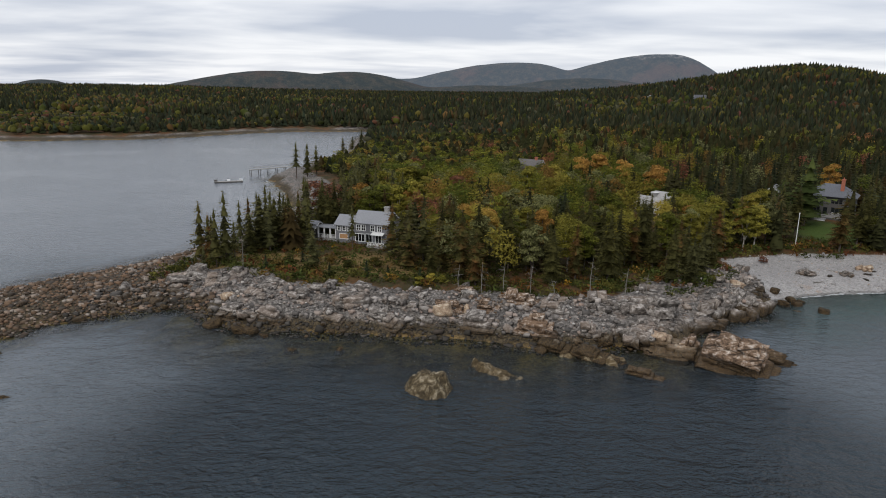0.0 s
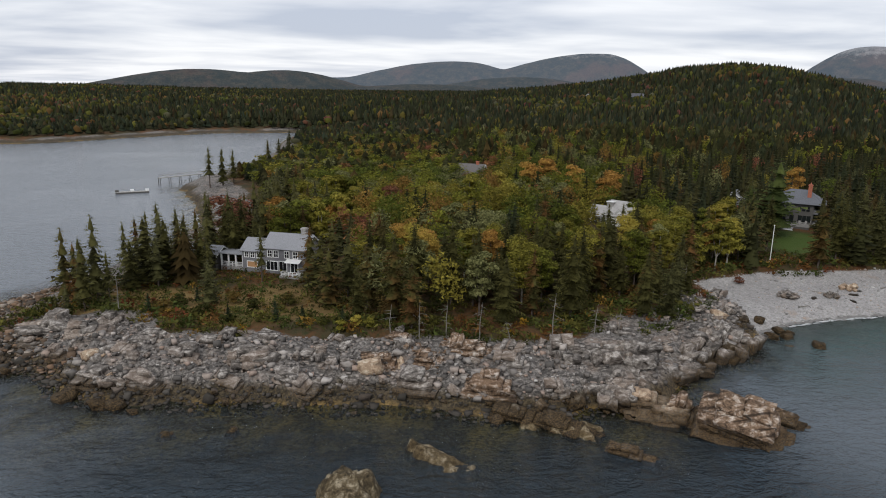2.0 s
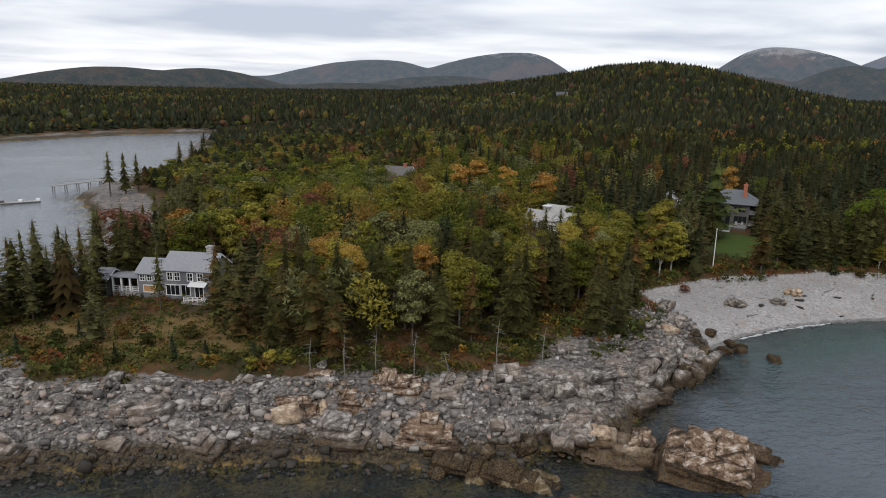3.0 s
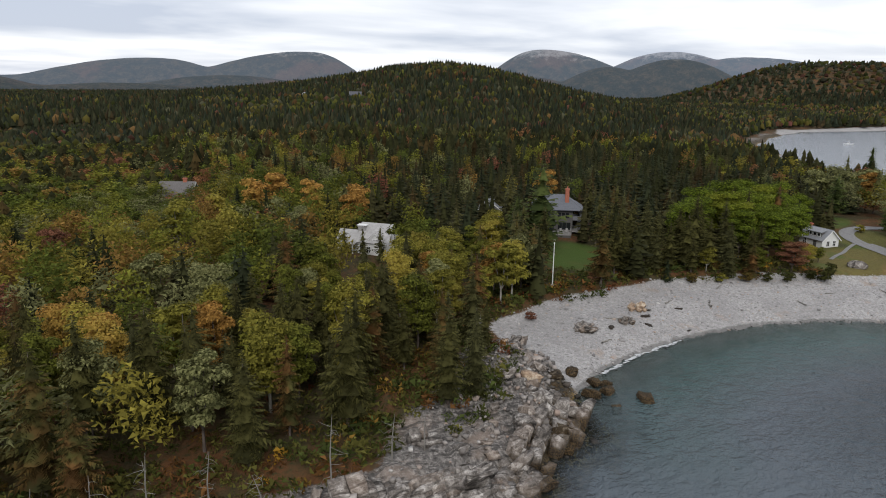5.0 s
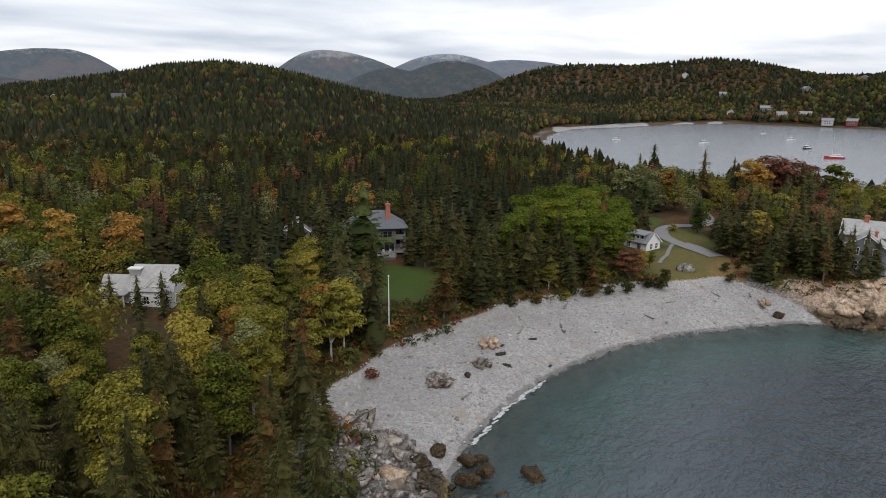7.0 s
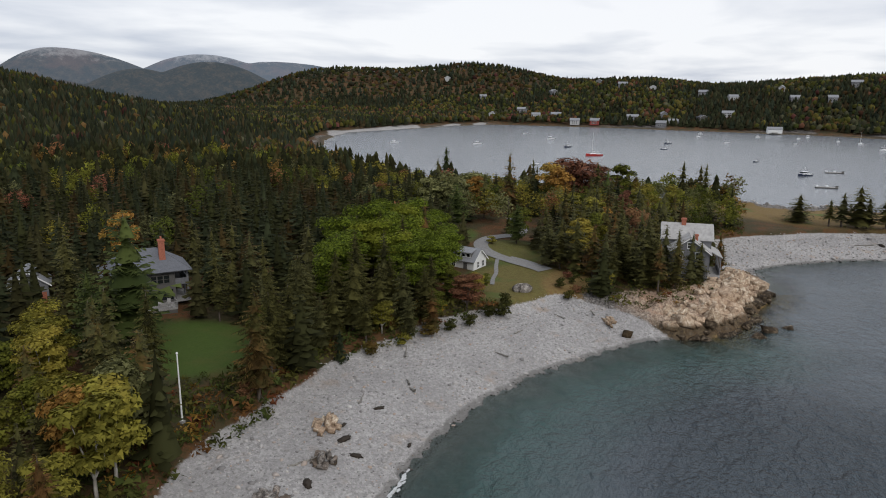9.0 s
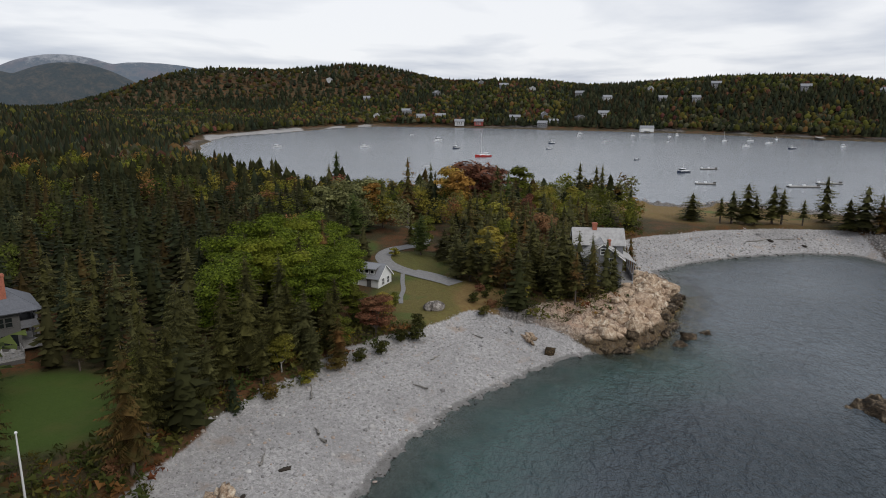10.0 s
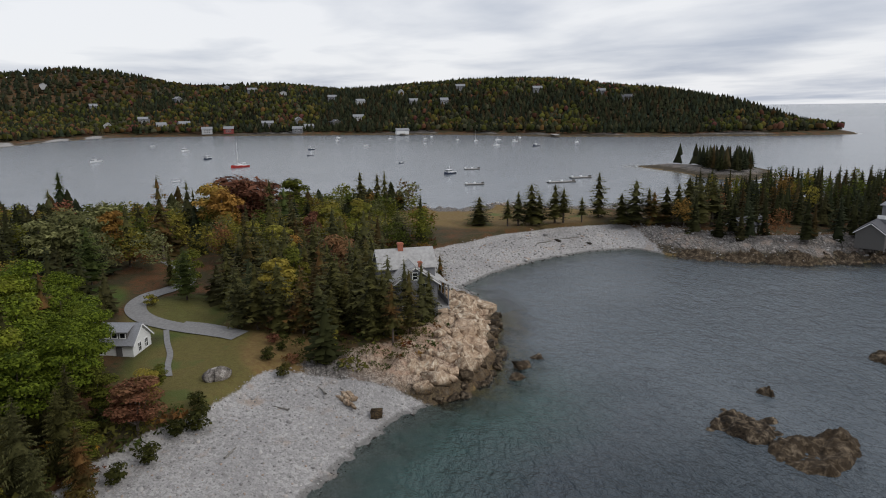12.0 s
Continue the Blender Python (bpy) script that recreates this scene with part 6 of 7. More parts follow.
def drift(name, x, y, z, size, mat, label, category="stones", angular=True):
    """Loose stones, joined."""
    r = np.random.default_rng(len(x))
    protos = []
    for _ in range(10):
        v, f = BLOCKS[1] if angular else BALL0
        v = v * (0.7 if angular else 1) + r.normal(0, 0.16, v.shape)
        n = r.normal(size=3)
        n /= np.linalg.norm(n)
        v = v - np.maximum(v @ n - 0.55, 0)[:, None] * n
        protos.append((v * (1, 0.8, 0.6), f))
    vs, fs, at = [], [], 0
    pick, turn = r.integers(0, 10, len(x)), r.uniform(0, 6.28, len(x))
    for n, (pv, pf) in enumerate(protos):
        k = np.flatnonzero(pick == n)
        c, s = np.cos(turn[k])[:, None], np.sin(turn[k])[:, None]
        v = np.stack([(pv[:, 0] * c - pv[:, 1] * s) * size[k, None] + x[k, None], (pv[:, 0] * s + pv[:, 1] * c) * size[k, None] + y[k, None], pv[:, 2] * size[k, None] + z[k, None]], 2)
        vs.append(v.reshape(-1, 3))
        fs.append((pf[None] + (np.arange(len(k)) * len(pv))[:, None, None] + at).reshape(-1, 3))
        at += len(k) * len(pv)
    me = bulk_mesh(name, np.concatenate(vs), np.concatenate(fs))
    me.materials.append(mat)
    return tagged(new(name, me), label, category, kind="stuff")


def loose_mat(name, stops, wet_to=(0.03, 0.026, 0.02), wet=(0.26, 0.1)):
    m = Mat(name, 0.9, 0, 0.25)
    c = m.ramp(m.island(), stops)
    c = m.mix(m.math("MULTIPLY", m.noise(3.0, 5.0), 0.4), c, (0.12, 0.11, 0.10))
    ragged = m.math("ADD", m.height(), m.math("MULTIPLY", m.math("SUBTRACT", m.noise(0.3, 4.0, kind="World"), 0.5), 1.4 if wet[0] > 0.6 else 0.1))
    return m.base(m.mix(m.math("MULTIPLY", m.step(ragged, wet[0], wet[1]), 0.85), c, wet_to))


TALUS = loose_mat("loose_ledge_stones", [(0.0, (0.07, 0.065, 0.06)), (0.4, (0.20, 0.18, 0.165)), (0.72, (0.37, 0.335, 0.305)), (0.88, (0.38, 0.27, 0.21)), (1.0, (0.55, 0.53, 0.5))], wet=(2.1, 1.2))
COBBLE = loose_mat("beach_cobbles", [(0.0, (0.20, 0.19, 0.185)), (0.35, (0.35, 0.335, 0.325)), (0.8, (0.49, 0.47, 0.45)), (0.93, (0.40, 0.30, 0.23)), (1.0, (0.6, 0.58, 0.56))])
BAR_STONES = loose_mat("rusty_bar_stones", [(0.0, (0.045, 0.035, 0.025)), (0.4, (0.13, 0.08, 0.045)), (0.75, (0.22, 0.13, 0.075)), (1.0, (0.36, 0.31, 0.26))], wet=(0.3, 0.05))

qx, qy = jittered(-62, 66, 92, 136, 0.72)
hq, mq = land(qx, qy)
ok = (mq["d"] > -3) & (mq["d"] < 12) & (mq["shingle"] < 0.5) & ((qx < 30) | (qx > 49) | (rng.random(len(qx)) < 0.25))
sz = 0.16 + rng.exponential(0.15, len(qx))
drift("loose_shore_stones", qx[ok], qy[ok], hq[ok] + 0.1, np.minimum(sz[ok], 1.1), TALUS, "grey and pinkish stones tumbled along the shore")
qx, qy = jittered(-112, -40, 90, 160, 0.8)
hq, mq = land(qx, qy)
ok = (mq["d"] > -2.5) & (hq < 2.2)
sz = 0.2 + rng.exponential(0.16, len(qx))
drift("bar_stones", qx[ok], qy[ok], hq[ok] + 0.08, np.minimum(sz[ok], 1.0), BAR_STONES, "rusty brown weed-stained stones of the bar")
qx, qy = jittered(56, 160, 106, 158, 0.62)
hq, mq = land(qx, qy)
ok = (mq["d"] > -1) & (mq["shingle"] > 0.35)
sz = 0.07 + rng.exponential(0.05, len(qx)) + np.where(rng.random(len(qx)) < 0.02, rng.uniform(0.1, 0.35, len(qx)), 0)
drift("beach_stones", qx[ok], qy[ok], hq[ok] + 0.03, np.minimum(sz[ok], 0.6), COBBLE, "pale grey cobbles of the cove beach", angular=False)
qx, qy = jittered(196, 262, -30, 108, 1.1)
hq, mq = land(qx, qy)
ok = (mq["d"] > -1) & (mq["d"] < 17)
sz = 0.14 + rng.exponential(0.09, len(qx))
drift("far_beach_stones", qx[ok], qy[ok], hq[ok] + 0.04, np.minimum(sz[ok], 0.8), COBBLE, "pale cobbles of the further beach")

qx, qy = jittered(268, 306, 28, 114, 1.2)
hq, mq = land(qx, qy)
ok = (mq["d"] > -2) & (mq["d"] < 9 + 4 * np.sin(qy * 0.2))
sz = 0.25 + rng.exponential(0.22, len(qx))
drift("harbour_shore_stones", qx[ok], qy[ok], hq[ok] + 0.08, np.minimum(sz[ok], 1.5), COBBLE, "pale stones along the harbour side of the spit")

# ---------------------------------------------------------------- broken foam where the swell reaches the beach
r = np.random.default_rng(15)
foam = Soup()
for k in range(85):
    t = r.random()
    fx = 72 + 20 * t ** 1.2
    fy = 126
    while signed(np.array([fx]), np.array([fy]), COAST)[0] < -0.4:
        fy += 0.2
    a, lift, off = r.uniform(0, 6.28), r.uniform(0.04, 0.12), r.normal(0, 0.14)
    ring = [(fx + r.uniform(0.25, 0.6) * math.cos(a + q), fy - 0.15 + off + r.uniform(0.1, 0.22) * math.sin(a + q), lift) for q in np.arange(6) * 1.047]
    foam.add(ring, [(0, 1, 2), (0, 2, 3), (0, 3, 4), (0, 4, 5)])
tagged(new("beach_foam", foam.mesh("beach_foam", plain("white_foam", (0.52, 0.53, 0.53), 0.6, 0.2))), "thin broken white foam along the water's edge", "foam", kind="stuff")

# ---------------------------------------------------------------- houses


def part(name, bm, material, parent, label=""):
    me = bpy.data.meshes.new(name)
    bm.to_mesh(me)
    bm.free()
    me.materials.append(material)
    ob = new(name, me)
    ob.parent = parent
    return tagged(ob, label) if label else ob


def box_bm(sx, sy, sz, x=0, y=0, z=0, bm=None, bevel=0.0):
    """A block from its size and the middle of its foot."""
    bm = bm or bmesh.new()
    got = bmesh.ops.create_cube(bm, size=1.0, matrix=Matrix.Translation((x, y, z + sz / 2)) @ Matrix.Diagonal((sx, sy, sz, 1)))
    if bevel:
        bmesh.ops.bevel(bm, geom=list({e for v in got["verts"] for e in v.link_edges}), offset=bevel, segments=1, affect="EDGES")
    return bm


def gable_bm(length, width, eave, ridge):
    """Walls with gables; the ridge runs along x."""
    bm = bmesh.new()
    a, b = length / 2, width / 2
    ends = [[bm.verts.new(p) for p in ((x, -b, -1.2), (x, b, -1.2), (x, b, eave), (x, 0, ridge), (x, -b, eave))] for x in (-a, a)]
    bm.faces.new(ends[0][::-1])
    bm.faces.new(ends[1])
    for k in range(5):
        j = (k + 1) % 5
        bm.faces.new((ends[0][k], ends[0][j], ends[1][j], ends[1][k]))
    bmesh.ops.recalc_face_normals(bm, faces=bm.faces)
    return bm


def slab_bm(corners, thick=0.18):
    """A roof slope: a sheet with thickness, from corners in order."""
    bm = bmesh.new()
    c = [Vector(p) for p in corners]
    n = (c[1] - c[0]).cross(c[2] - c[0]).normalized()
    if n.z < 0:
        n = -n
    top, low = [bm.verts.new(p + n * thick) for p in c], [bm.verts.new(p + n * 0.01) for p in c]
    bm.faces.new(top)
    bm.faces.new(low[::-1])
    for k in range(len(c)):
        j = (k + 1) % len(c)
        bm.faces.new((top[k], low[k], low[j], top[j]))
    bmesh.ops.recalc_face_normals(bm, faces=bm.faces)
    return bm


def window(parent, x, y, z, w, h, face, panes=(1, 1), frame_mat=None, pane_mat=None, name="window"):
    """A window on an outer wall. face: degrees; 0 looks along -y, 90 along +x. z: the sill."""
    root = new(name)
    root.empty_display_size = 0.2
    root.parent = parent
    root.matrix_basis = pose(x, y, z, 0, 0, face)
    t = 0.13
    bm = box_bm(w + 2 * t, 0.1, t, 0, -0.05, -t)
    box_bm(w + 2 * t, 0.1, t, 0, -0.05, h, bm)
    for s in (-1, 1):
        box_bm(t, 0.1, h, s * (w + t) / 2, -0.05, 0, bm)
    part("window_frame", bm, frame_mat or TRIM, root)
    nx, nz = panes
    bm = bmesh.new()
    for i in range(1, nx):
        box_bm(0.07, 0.05, h, -w / 2 + i * w / nx, -0.045, 0, bm)
    for j in range(1, nz):
        box_bm(w, 0.05, 0.06, 0, -0.045, j * h / nz - 0.03, bm)
    if nx > 1 or nz > 1:
        part("window_bar", bm, frame_mat or TRIM, root)
    else:
        bm.free()
    part("pane", box_bm(w, 0.03, h, 0, -0.02, 0), pane_mat or GLASS, root)
    return root


def house(name, x, y, turn, label, z=None):
    root = new(name)
    root.empty_display_size = 1.0
    root.matrix_basis = pose(x, y, ground_z(x, y) if z is None else z, 0, 0, turn)
    return tagged(root, label, "house")


def block(parent, name, sx, sy, sz, x, y, z, mat, label="", bevel=0.0):
    return part(name, box_bm(sx, sy, sz, x, y, z, None, bevel), mat, parent, label)


def gable_block(parent, length, width, eave, ridge, wall_mat, roof_mat, x=0, y=0, over=0.4, along_y=False, z=0.0):
    """A gabled wing: walls and two roof slopes, its ridge along x (or y)."""
    turn = 90 if along_y else 0
    ob = part("wall", gable_bm(length, width, eave, ridge), wall_mat, parent)
    ob.matrix_basis = pose(x, y, z, 0, 0, turn)
    a, b = length / 2 + over, width / 2 + over
    drop = (ridge - eave) / (width / 2) * over
    for s in (-1, 1):
        ob = part("roof_slope", slab_bm([(-a, 0, ridge), (a, 0, ridge), (a, s * b, eave - drop), (-a, s * b, eave - drop)]), roof_mat, parent)
        ob.matrix_basis = pose(x, y, z, 0, 0, turn)
    for e in (-1, 1):
        for s in (-1, 1):
            rake = slab_bm([(e * a, 0, ridge - 0.2), (e * (a + 0.06), 0, ridge - 0.2), (e * (a + 0.06), s * b, eave - drop - 0.2), (e * a, s * b, eave - drop - 0.2)], 0.2)
            ob = part("rake_board", rake, TRIM, parent)
            ob.matrix_basis = pose(x, y, z, 0, 0, turn)


def hip_roof(parent, length, width, eave, ridge, half_ridge, mat, over=0.7):
    a, b = length / 2 + over, width / 2 + over
    e = eave - 0.25
    part("roof_slope", slab_bm([(-half_ridge, 0, ridge), (half_ridge, 0, ridge), (a, -b, e), (-a, -b, e)]), mat, parent)
    part("roof_slope", slab_bm([(half_ridge, 0, ridge), (-half_ridge, 0, ridge), (-a, b, e), (a, b, e)]), mat, parent)
    part("roof_slope", slab_bm([(half_ridge, 0, ridge), (a, b, e), (a, -b, e)]), mat, parent)
    part("roof_slope", slab_bm([(-half_ridge, 0, ridge), (-a, -b, e), (-a, b, e)]), mat, parent)


def chimney(parent, x, y, z0, z1, w, d, mat, pots=0):
    bm = box_bm(w, d, z1 - z0, x, y, z0)
    box_bm(w + 0.2, d + 0.2, 0.22, x, y, z1 - 0.3, bm)
    ob = part("chimney", bm, mat, parent)
    for k in range(pots):
        part("chimney_pot", box_bm(0.28, 0.28, 0.55, x + (k - (pots - 1) / 2) * 0.5, y, z1 - 0.06), BRICK, ob)
    return ob


def railing(parent, x0, y0, x1, y1, z, high=1.0, posts=5, mat=None):
    """A rail on posts with thin bars."""
    mat = mat or TRIM
    ln, ang = math.hypot(x1 - x0, y1 - y0), math.degrees(math.atan2(y1 - y0, x1 - x0))
    root = new("railing")
    root.empty_display_size = 0.2
    root.parent = parent
    root.matrix_basis = pose(x0, y0, z, 0, 0, ang)
    for k in range(posts):
        part("post", box_bm(0.12, 0.12, high, ln * k / (posts - 1), 0, 0), mat, root)
    for h in (0.2, high - 0.05, high * 0.55):
        part("rail", box_bm(ln, 0.07, 0.08, ln / 2, 0, h), mat, root)
    return root


# ---- the shingled house on the point: wing, main block, porch and low annexe
hA = house("shingled_house", -22.6, 147.8, -19, "grey shingled two-storey house with white trim and grey roof", 5.3)
hA.scale = (0.93, 0.93, 0.93)
gable_block(hA, 5.2, 6.0, 3.9, 5.7, SHINGLE_GREY, ROOF_GREY, 2.6, 3.0)
gable_block(hA, 8.6, 7.0, 4.9, 7.1, SHINGLE_GREY, ROOF_GREY, 9.4, 2.9)
chimney(hA, 12.1, 3.0, 4.5, 8.5, 1.1, 0.9, STONEWORK)
for wx in (0.9, 2.2, 3.5):
    window(hA, wx, 0.0, 2.55, 0.75, 1.0, 0, (2, 2))
window(hA, 2.1, 0.0, 0.55, 2.1, 1.1, 0, (1, 1), TRIM, BLIND)
for wx in (6.3, 7.6, 9.9, 11.7):
    window(hA, wx, -0.6, 3.1, 0.85, 1.25, 0, (2, 2))
window(hA, 6.7, -0.6, 0.45, 2.3, 1.7, 0, (3, 1))
window(hA, 9.0, -0.6, 0.45, 1.5, 1.8, 0, (2, 1))
window(hA, 11.4, -0.6, 0.1, 1.4, 2.0, 0, (2, 1), name="glass_door")
part("awning", slab_bm([(9.9, -0.6, 2.85), (13.0, -0.6, 2.85), (13.0, -1.9, 2.35), (9.9, -1.9, 2.35)], 0.06), CLAPBOARD, hA, "pale striped canvas awning")
block(hA, "terrace", 4.6, 2.4, 1.2, 11.6, -1.75, -1.15, STONEWORK)
railing(hA, 9.6, -2.7, 13.6, -2.7, 0.05, 0.8, 6)
block(hA, "porch_floor", 5.4, 3.4, 1.0, -2.7, 2.4, -0.9, STONEWORK)
block(hA, "porch_roof", 5.8, 3.8, 0.22, -2.75, 2.4, 2.6, ROOF_GREY)
for wx in (-5.2, -3.6, -2.0, -0.4):
    block(hA, "porch_post", 0.3, 0.3, 2.5, wx, 0.85, 0.1, TRIM)
railing(hA, -5.2, 0.8, -0.4, 0.8, 0.1, 0.9, 5)
gable_block(hA, 7.0, 5.0, 2.3, 3.6, SHINGLE_DARK, ROOF_GREY, -9.6, 2.6)
window(hA, -8.2, 0.1, 0.8, 1.0, 1.0, 0, (2, 1))
window(hA, -10.6, 0.1, 0.8, 1.0, 1.0, 0, (2, 1))

# ---- the hip-roofed house by the lawn
hB = house("hip_roofed_house", 110.6, 186.4, -36, "dark grey two-storey house with hip roof and brick chimney", 6.5)
hB.scale = (0.9, 0.9, 0.95)
block(hB, "wall", 10.4, 8.4, 6.7, -0.8, 0, -1.2, SHINGLE_DARK)
hip_roof(hB, 13.0, 8.8, 5.5, 8.5, 2.2, ROOF_SLATE)
chimney(hB, 2.8, -2.3, 5.8, 10.4, 1.0, 0.9, BRICK, 1)
block(hB, "porch_floor", 2.4, 8.0, 0.25, 5.6, 0, -0.2, DECK)
block(hB, "porch_floor", 2.4, 8.0, 0.25, 5.6, 0, 2.75, SHINGLE_GREY)
for py_ in (-3.7, 0, 3.7):
    block(hB, "porch_post", 0.35, 0.35, 5.6, 6.5, py_, -0.2, SHINGLE_GREY)
block(hB, "porch_parapet", 0.15, 7.4, 0.9, 6.6, 0, 2.95, SHINGLE_GREY)
block(hB, "porch_parapet", 2.2, 0.15, 0.9, 5.55, -3.85, 2.95, SHINGLE_GREY)
for wx in (0.9, 1.95, 3.0):
    window(hB, wx, -4.2, 3.35, 0.85, 1.25, 0, (1, 2), SHINGLE_DARK)
for wx in (-5.0, -3.6, -2.2):
    window(hB, wx, -4.2, 3.35, 0.85, 1.25, 0, (1, 2), SHINGLE_DARK)
window(hB, 2.3, -4.2, 0.45, 3.2, 1.75, 0, (3, 1), SHINGLE_DARK)
window(hB, -0.9, -4.2, 0.1, 1.1, 2.0, 0, (1, 1), SHINGLE_DARK, name="glass_door")
window(hB, -3.6, -4.2, 0.6, 2.4, 1.5, 0, (3, 1), SHINGLE_DARK)
block(hB, "deck", 8.4, 3.6, 0.3, -0.2, -6.0, -0.35, DECK)
block(hB, "deck", 4.6, 2.6, 0.25, -2.2, -8.9, -0.8, DECK)
for k in range(4):
    block(hB, "step", 4.4 + 0.25 * k, 0.4, 0.2, -2.2, -10.3 - 0.38 * k, -0.95 - 0.19 * k, TRIM)
block(hB, "deck_skirt", 8.2, 0.15, 1.4, -0.2, -7.75, -1.75, SHINGLE_DARK)
railing(hB, 0.6, -7.7, 4.0, -7.7, -0.05, 0.95, 5, DECK)
railing(hB, 4.0, -7.7, 4.0, -4.4, -0.05, 0.95, 4, DECK)
hB2 = house("shingled_outbuilding", 101.5, 201, -36, "small grey shingled outbuilding among spruces", 6.6)
gable_block(hB2, 5.5, 5.0, 3.4, 5.4, SHINGLE_GREY, ROOF_GREY, along_y=True)
window(hB2, 0, -2.75, 1.2, 1.4, 1.2, 0, (2, 1), SHINGLE_DARK)
part("door", box_bm(1.0, 0.08, 2.0, 1.7, -2.8, 0), BRICK, hB2, "red painted door")


def deck_chair():
    root = new("deck_chair")
    for name, sx, sy, sz, p in (("seat", 0.6, 0.55, 0.06, (0, 0, 0.36, 8, 0, 0)), ("backrest", 0.6, 0.06, 0.85, (0, 0.3, 0.34, -22, 0, 0)), ("armrest", 0.12, 0.7, 0.05, (-0.36, 0, 0.6, 0, 0, 0)),
                                ("armrest", 0.12, 0.7, 0.05, (0.36, 0, 0.6, 0, 0, 0)), ("leg", 0.08, 0.08, 0.6, (-0.33, -0.25, 0, 0, 0, 0)), ("leg", 0.08, 0.08, 0.6, (0.33, -0.25, 0, 0, 0, 0)),
                                ("leg", 0.08, 0.08, 0.4, (-0.3, 0.25, 0, 0, 0, 0)), ("leg", 0.08, 0.08, 0.4, (0.3, 0.25, 0, 0, 0, 0))):
        part(name, box_bm(sx, sy, sz), DECK, root).matrix_basis = pose(*p)
    return tagged(root, "weathered grey wooden chair on the deck", "chair", "deck chairs")


first_chair = deck_chair()
deck_at = pose(110.6, 186.4, 6.5, 0, 0, -36) @ Matrix.Diagonal((0.9, 0.9, 0.95, 1.0))
first_chair.matrix_basis = deck_at @ pose(-3.0, -8.6, -0.55, 0, 0, 10)
for cx, cy, cz, ct in ((-1.7, -8.7, -0.55, -8), (1.5, -6.3, -0.05, 20), (2.8, -6.0, -0.05, -15)):
    copy_thing(first_chair, deck_at @ pose(cx, cy, cz, 0, 0, ct))

# ---- the pale-roofed house in the wood
hC = house("pale_roofed_house", 62.5, 184.5, -48, "white house with pale shingle roof and broad chimney", 5.8)
hC.scale = (0.8, 0.8, 0.9)
gable_block(hC, 8.0, 7.0, 3.2, 6.8, CLAPBOARD, ROOF_PALE, 1.2, 0, 0.35)
gable_block(hC, 6.5, 5.0, 2.7, 4.8, CLAPBOARD, ROOF_PALE, -6.0, 0.4, 0.3)
chimney(hC, -2.4, -1.2, 3.2, 6.3, 2.0, 1.3, STONEWORK)
part("chimney_cap", box_bm(2.5, 1.7, 0.2, -2.4, -1.2, 6.4), TRIM, hC)
gable_block(hC, 2.6, 3.2, 3.9, 5.2, CLAPBOARD, ROOF_PALE, 2.0, -2.0, 0.25, along_y=True)
window(hC, 2.0, -3.32, 2.7, 1.4, 1.0, 0, (2, 1))
for wy in (-1.3, 1.3):
    window(hC, 5.2, wy, 3.3, 0.9, 1.2, 90, (2, 2))
    window(hC, 5.2, wy, 0.6, 1.1, 1.4, 90, (2, 2))
for wx in (-1.6, 0.2, 4.0):
    window(hC, wx, -3.5, 0.7, 1.0, 1.3, 0, (2, 2))
block(hC, "porch", 4.0, 2.6, 0.3, -5.5, -3.4, 0, DECK)
block(hC, "porch_roof", 4.4, 3.0, 0.2, -5.5, -3.3, 2.4, ROOF_PALE)
for wx in (-7.3, -3.7):
    block(hC, "porch_post", 0.2, 0.2, 2.4, wx, -4.6, 0, TRIM)

# ---- the cottage with dormer beside the drive
hD = house("dormer_cottage", 159.2, 150.6, -100, "white cottage with grey roof, long dormer and brick chimney", 4.5)
hD.scale = (0.88, 0.88, 0.88)
gable_block(hD, 7.2, 5.6, 2.5, 4.9, CLAPBOARD, ROOF_GREY, 0, 0, 0.35)
block(hD, "dormer_wall", 4.2, 1.7, 1.15, 0.5, -1.45, 3.05, SHINGLE_DARK)
part("dormer_roof", slab_bm([(-1.9, 0, 4.85), (2.9, 0, 4.85), (2.9, -2.75, 4.2), (-1.9, -2.75, 4.2)], 0.16), ROOF_GREY, hD)
for wx in (-0.7, 0.6, 1.9):
    window(hD, wx, -2.3, 3.3, 0.8, 0.7, 0, (1, 1))
window(hD, 3.6, -0.9, 0.8, 0.9, 1.3, 90, (2, 2))
window(hD, 3.6, 1.2, 0.8, 0.9, 1.3, 90, (2, 2))
window(hD, -1.8, -2.8, 0.8, 1.0, 1.3, 0, (2, 2))
part("door", box_bm(0.95, 0.08, 2.0, 1.4, -2.85, 0), SHINGLE_DARK, hD)
chimney(hD, -3.2, 0.2, 4.0, 5.7, 0.8, 0.6, BRICK)

# ---- the gabled house above the pink ledges
hE = house("gabled_shore_house", 174.6, 109.4, 8, "grey shingled house with pale worn roofs above granite ledges", 5.0)
block(hE, "foundation", 8.0, 7.0, 4.0, 0, 0, -4.0, STONEWORK)
hE.scale = (0.95, 0.95, 1.03)
gable_block(hE, 6.0, 7.6, 4.9, 7.5, SHINGLE_GREY, ROOF_PALE, -2.6, 0, 0.45)
gable_block(hE, 9.6, 6.4, 6.5, 8.9, SHINGLE_GREY, ROOF_PALE, 2.2, 0.3, 0.4, along_y=True)
chimney(hE, 2.0, 1.0, 8.0, 10.0, 0.9, 0.9, BRICK)
chimney(hE, -3.6, -1.3, 6.0, 7.9, 0.55, 0.55, BRICK)
part("porch_roof", slab_bm([(-3.6, -3.7, 4.9), (4.6, -3.7, 4.9), (4.6, -6.6, 3.5), (-3.6, -6.6, 3.5)], 0.14), ROOF_PALE, hE)
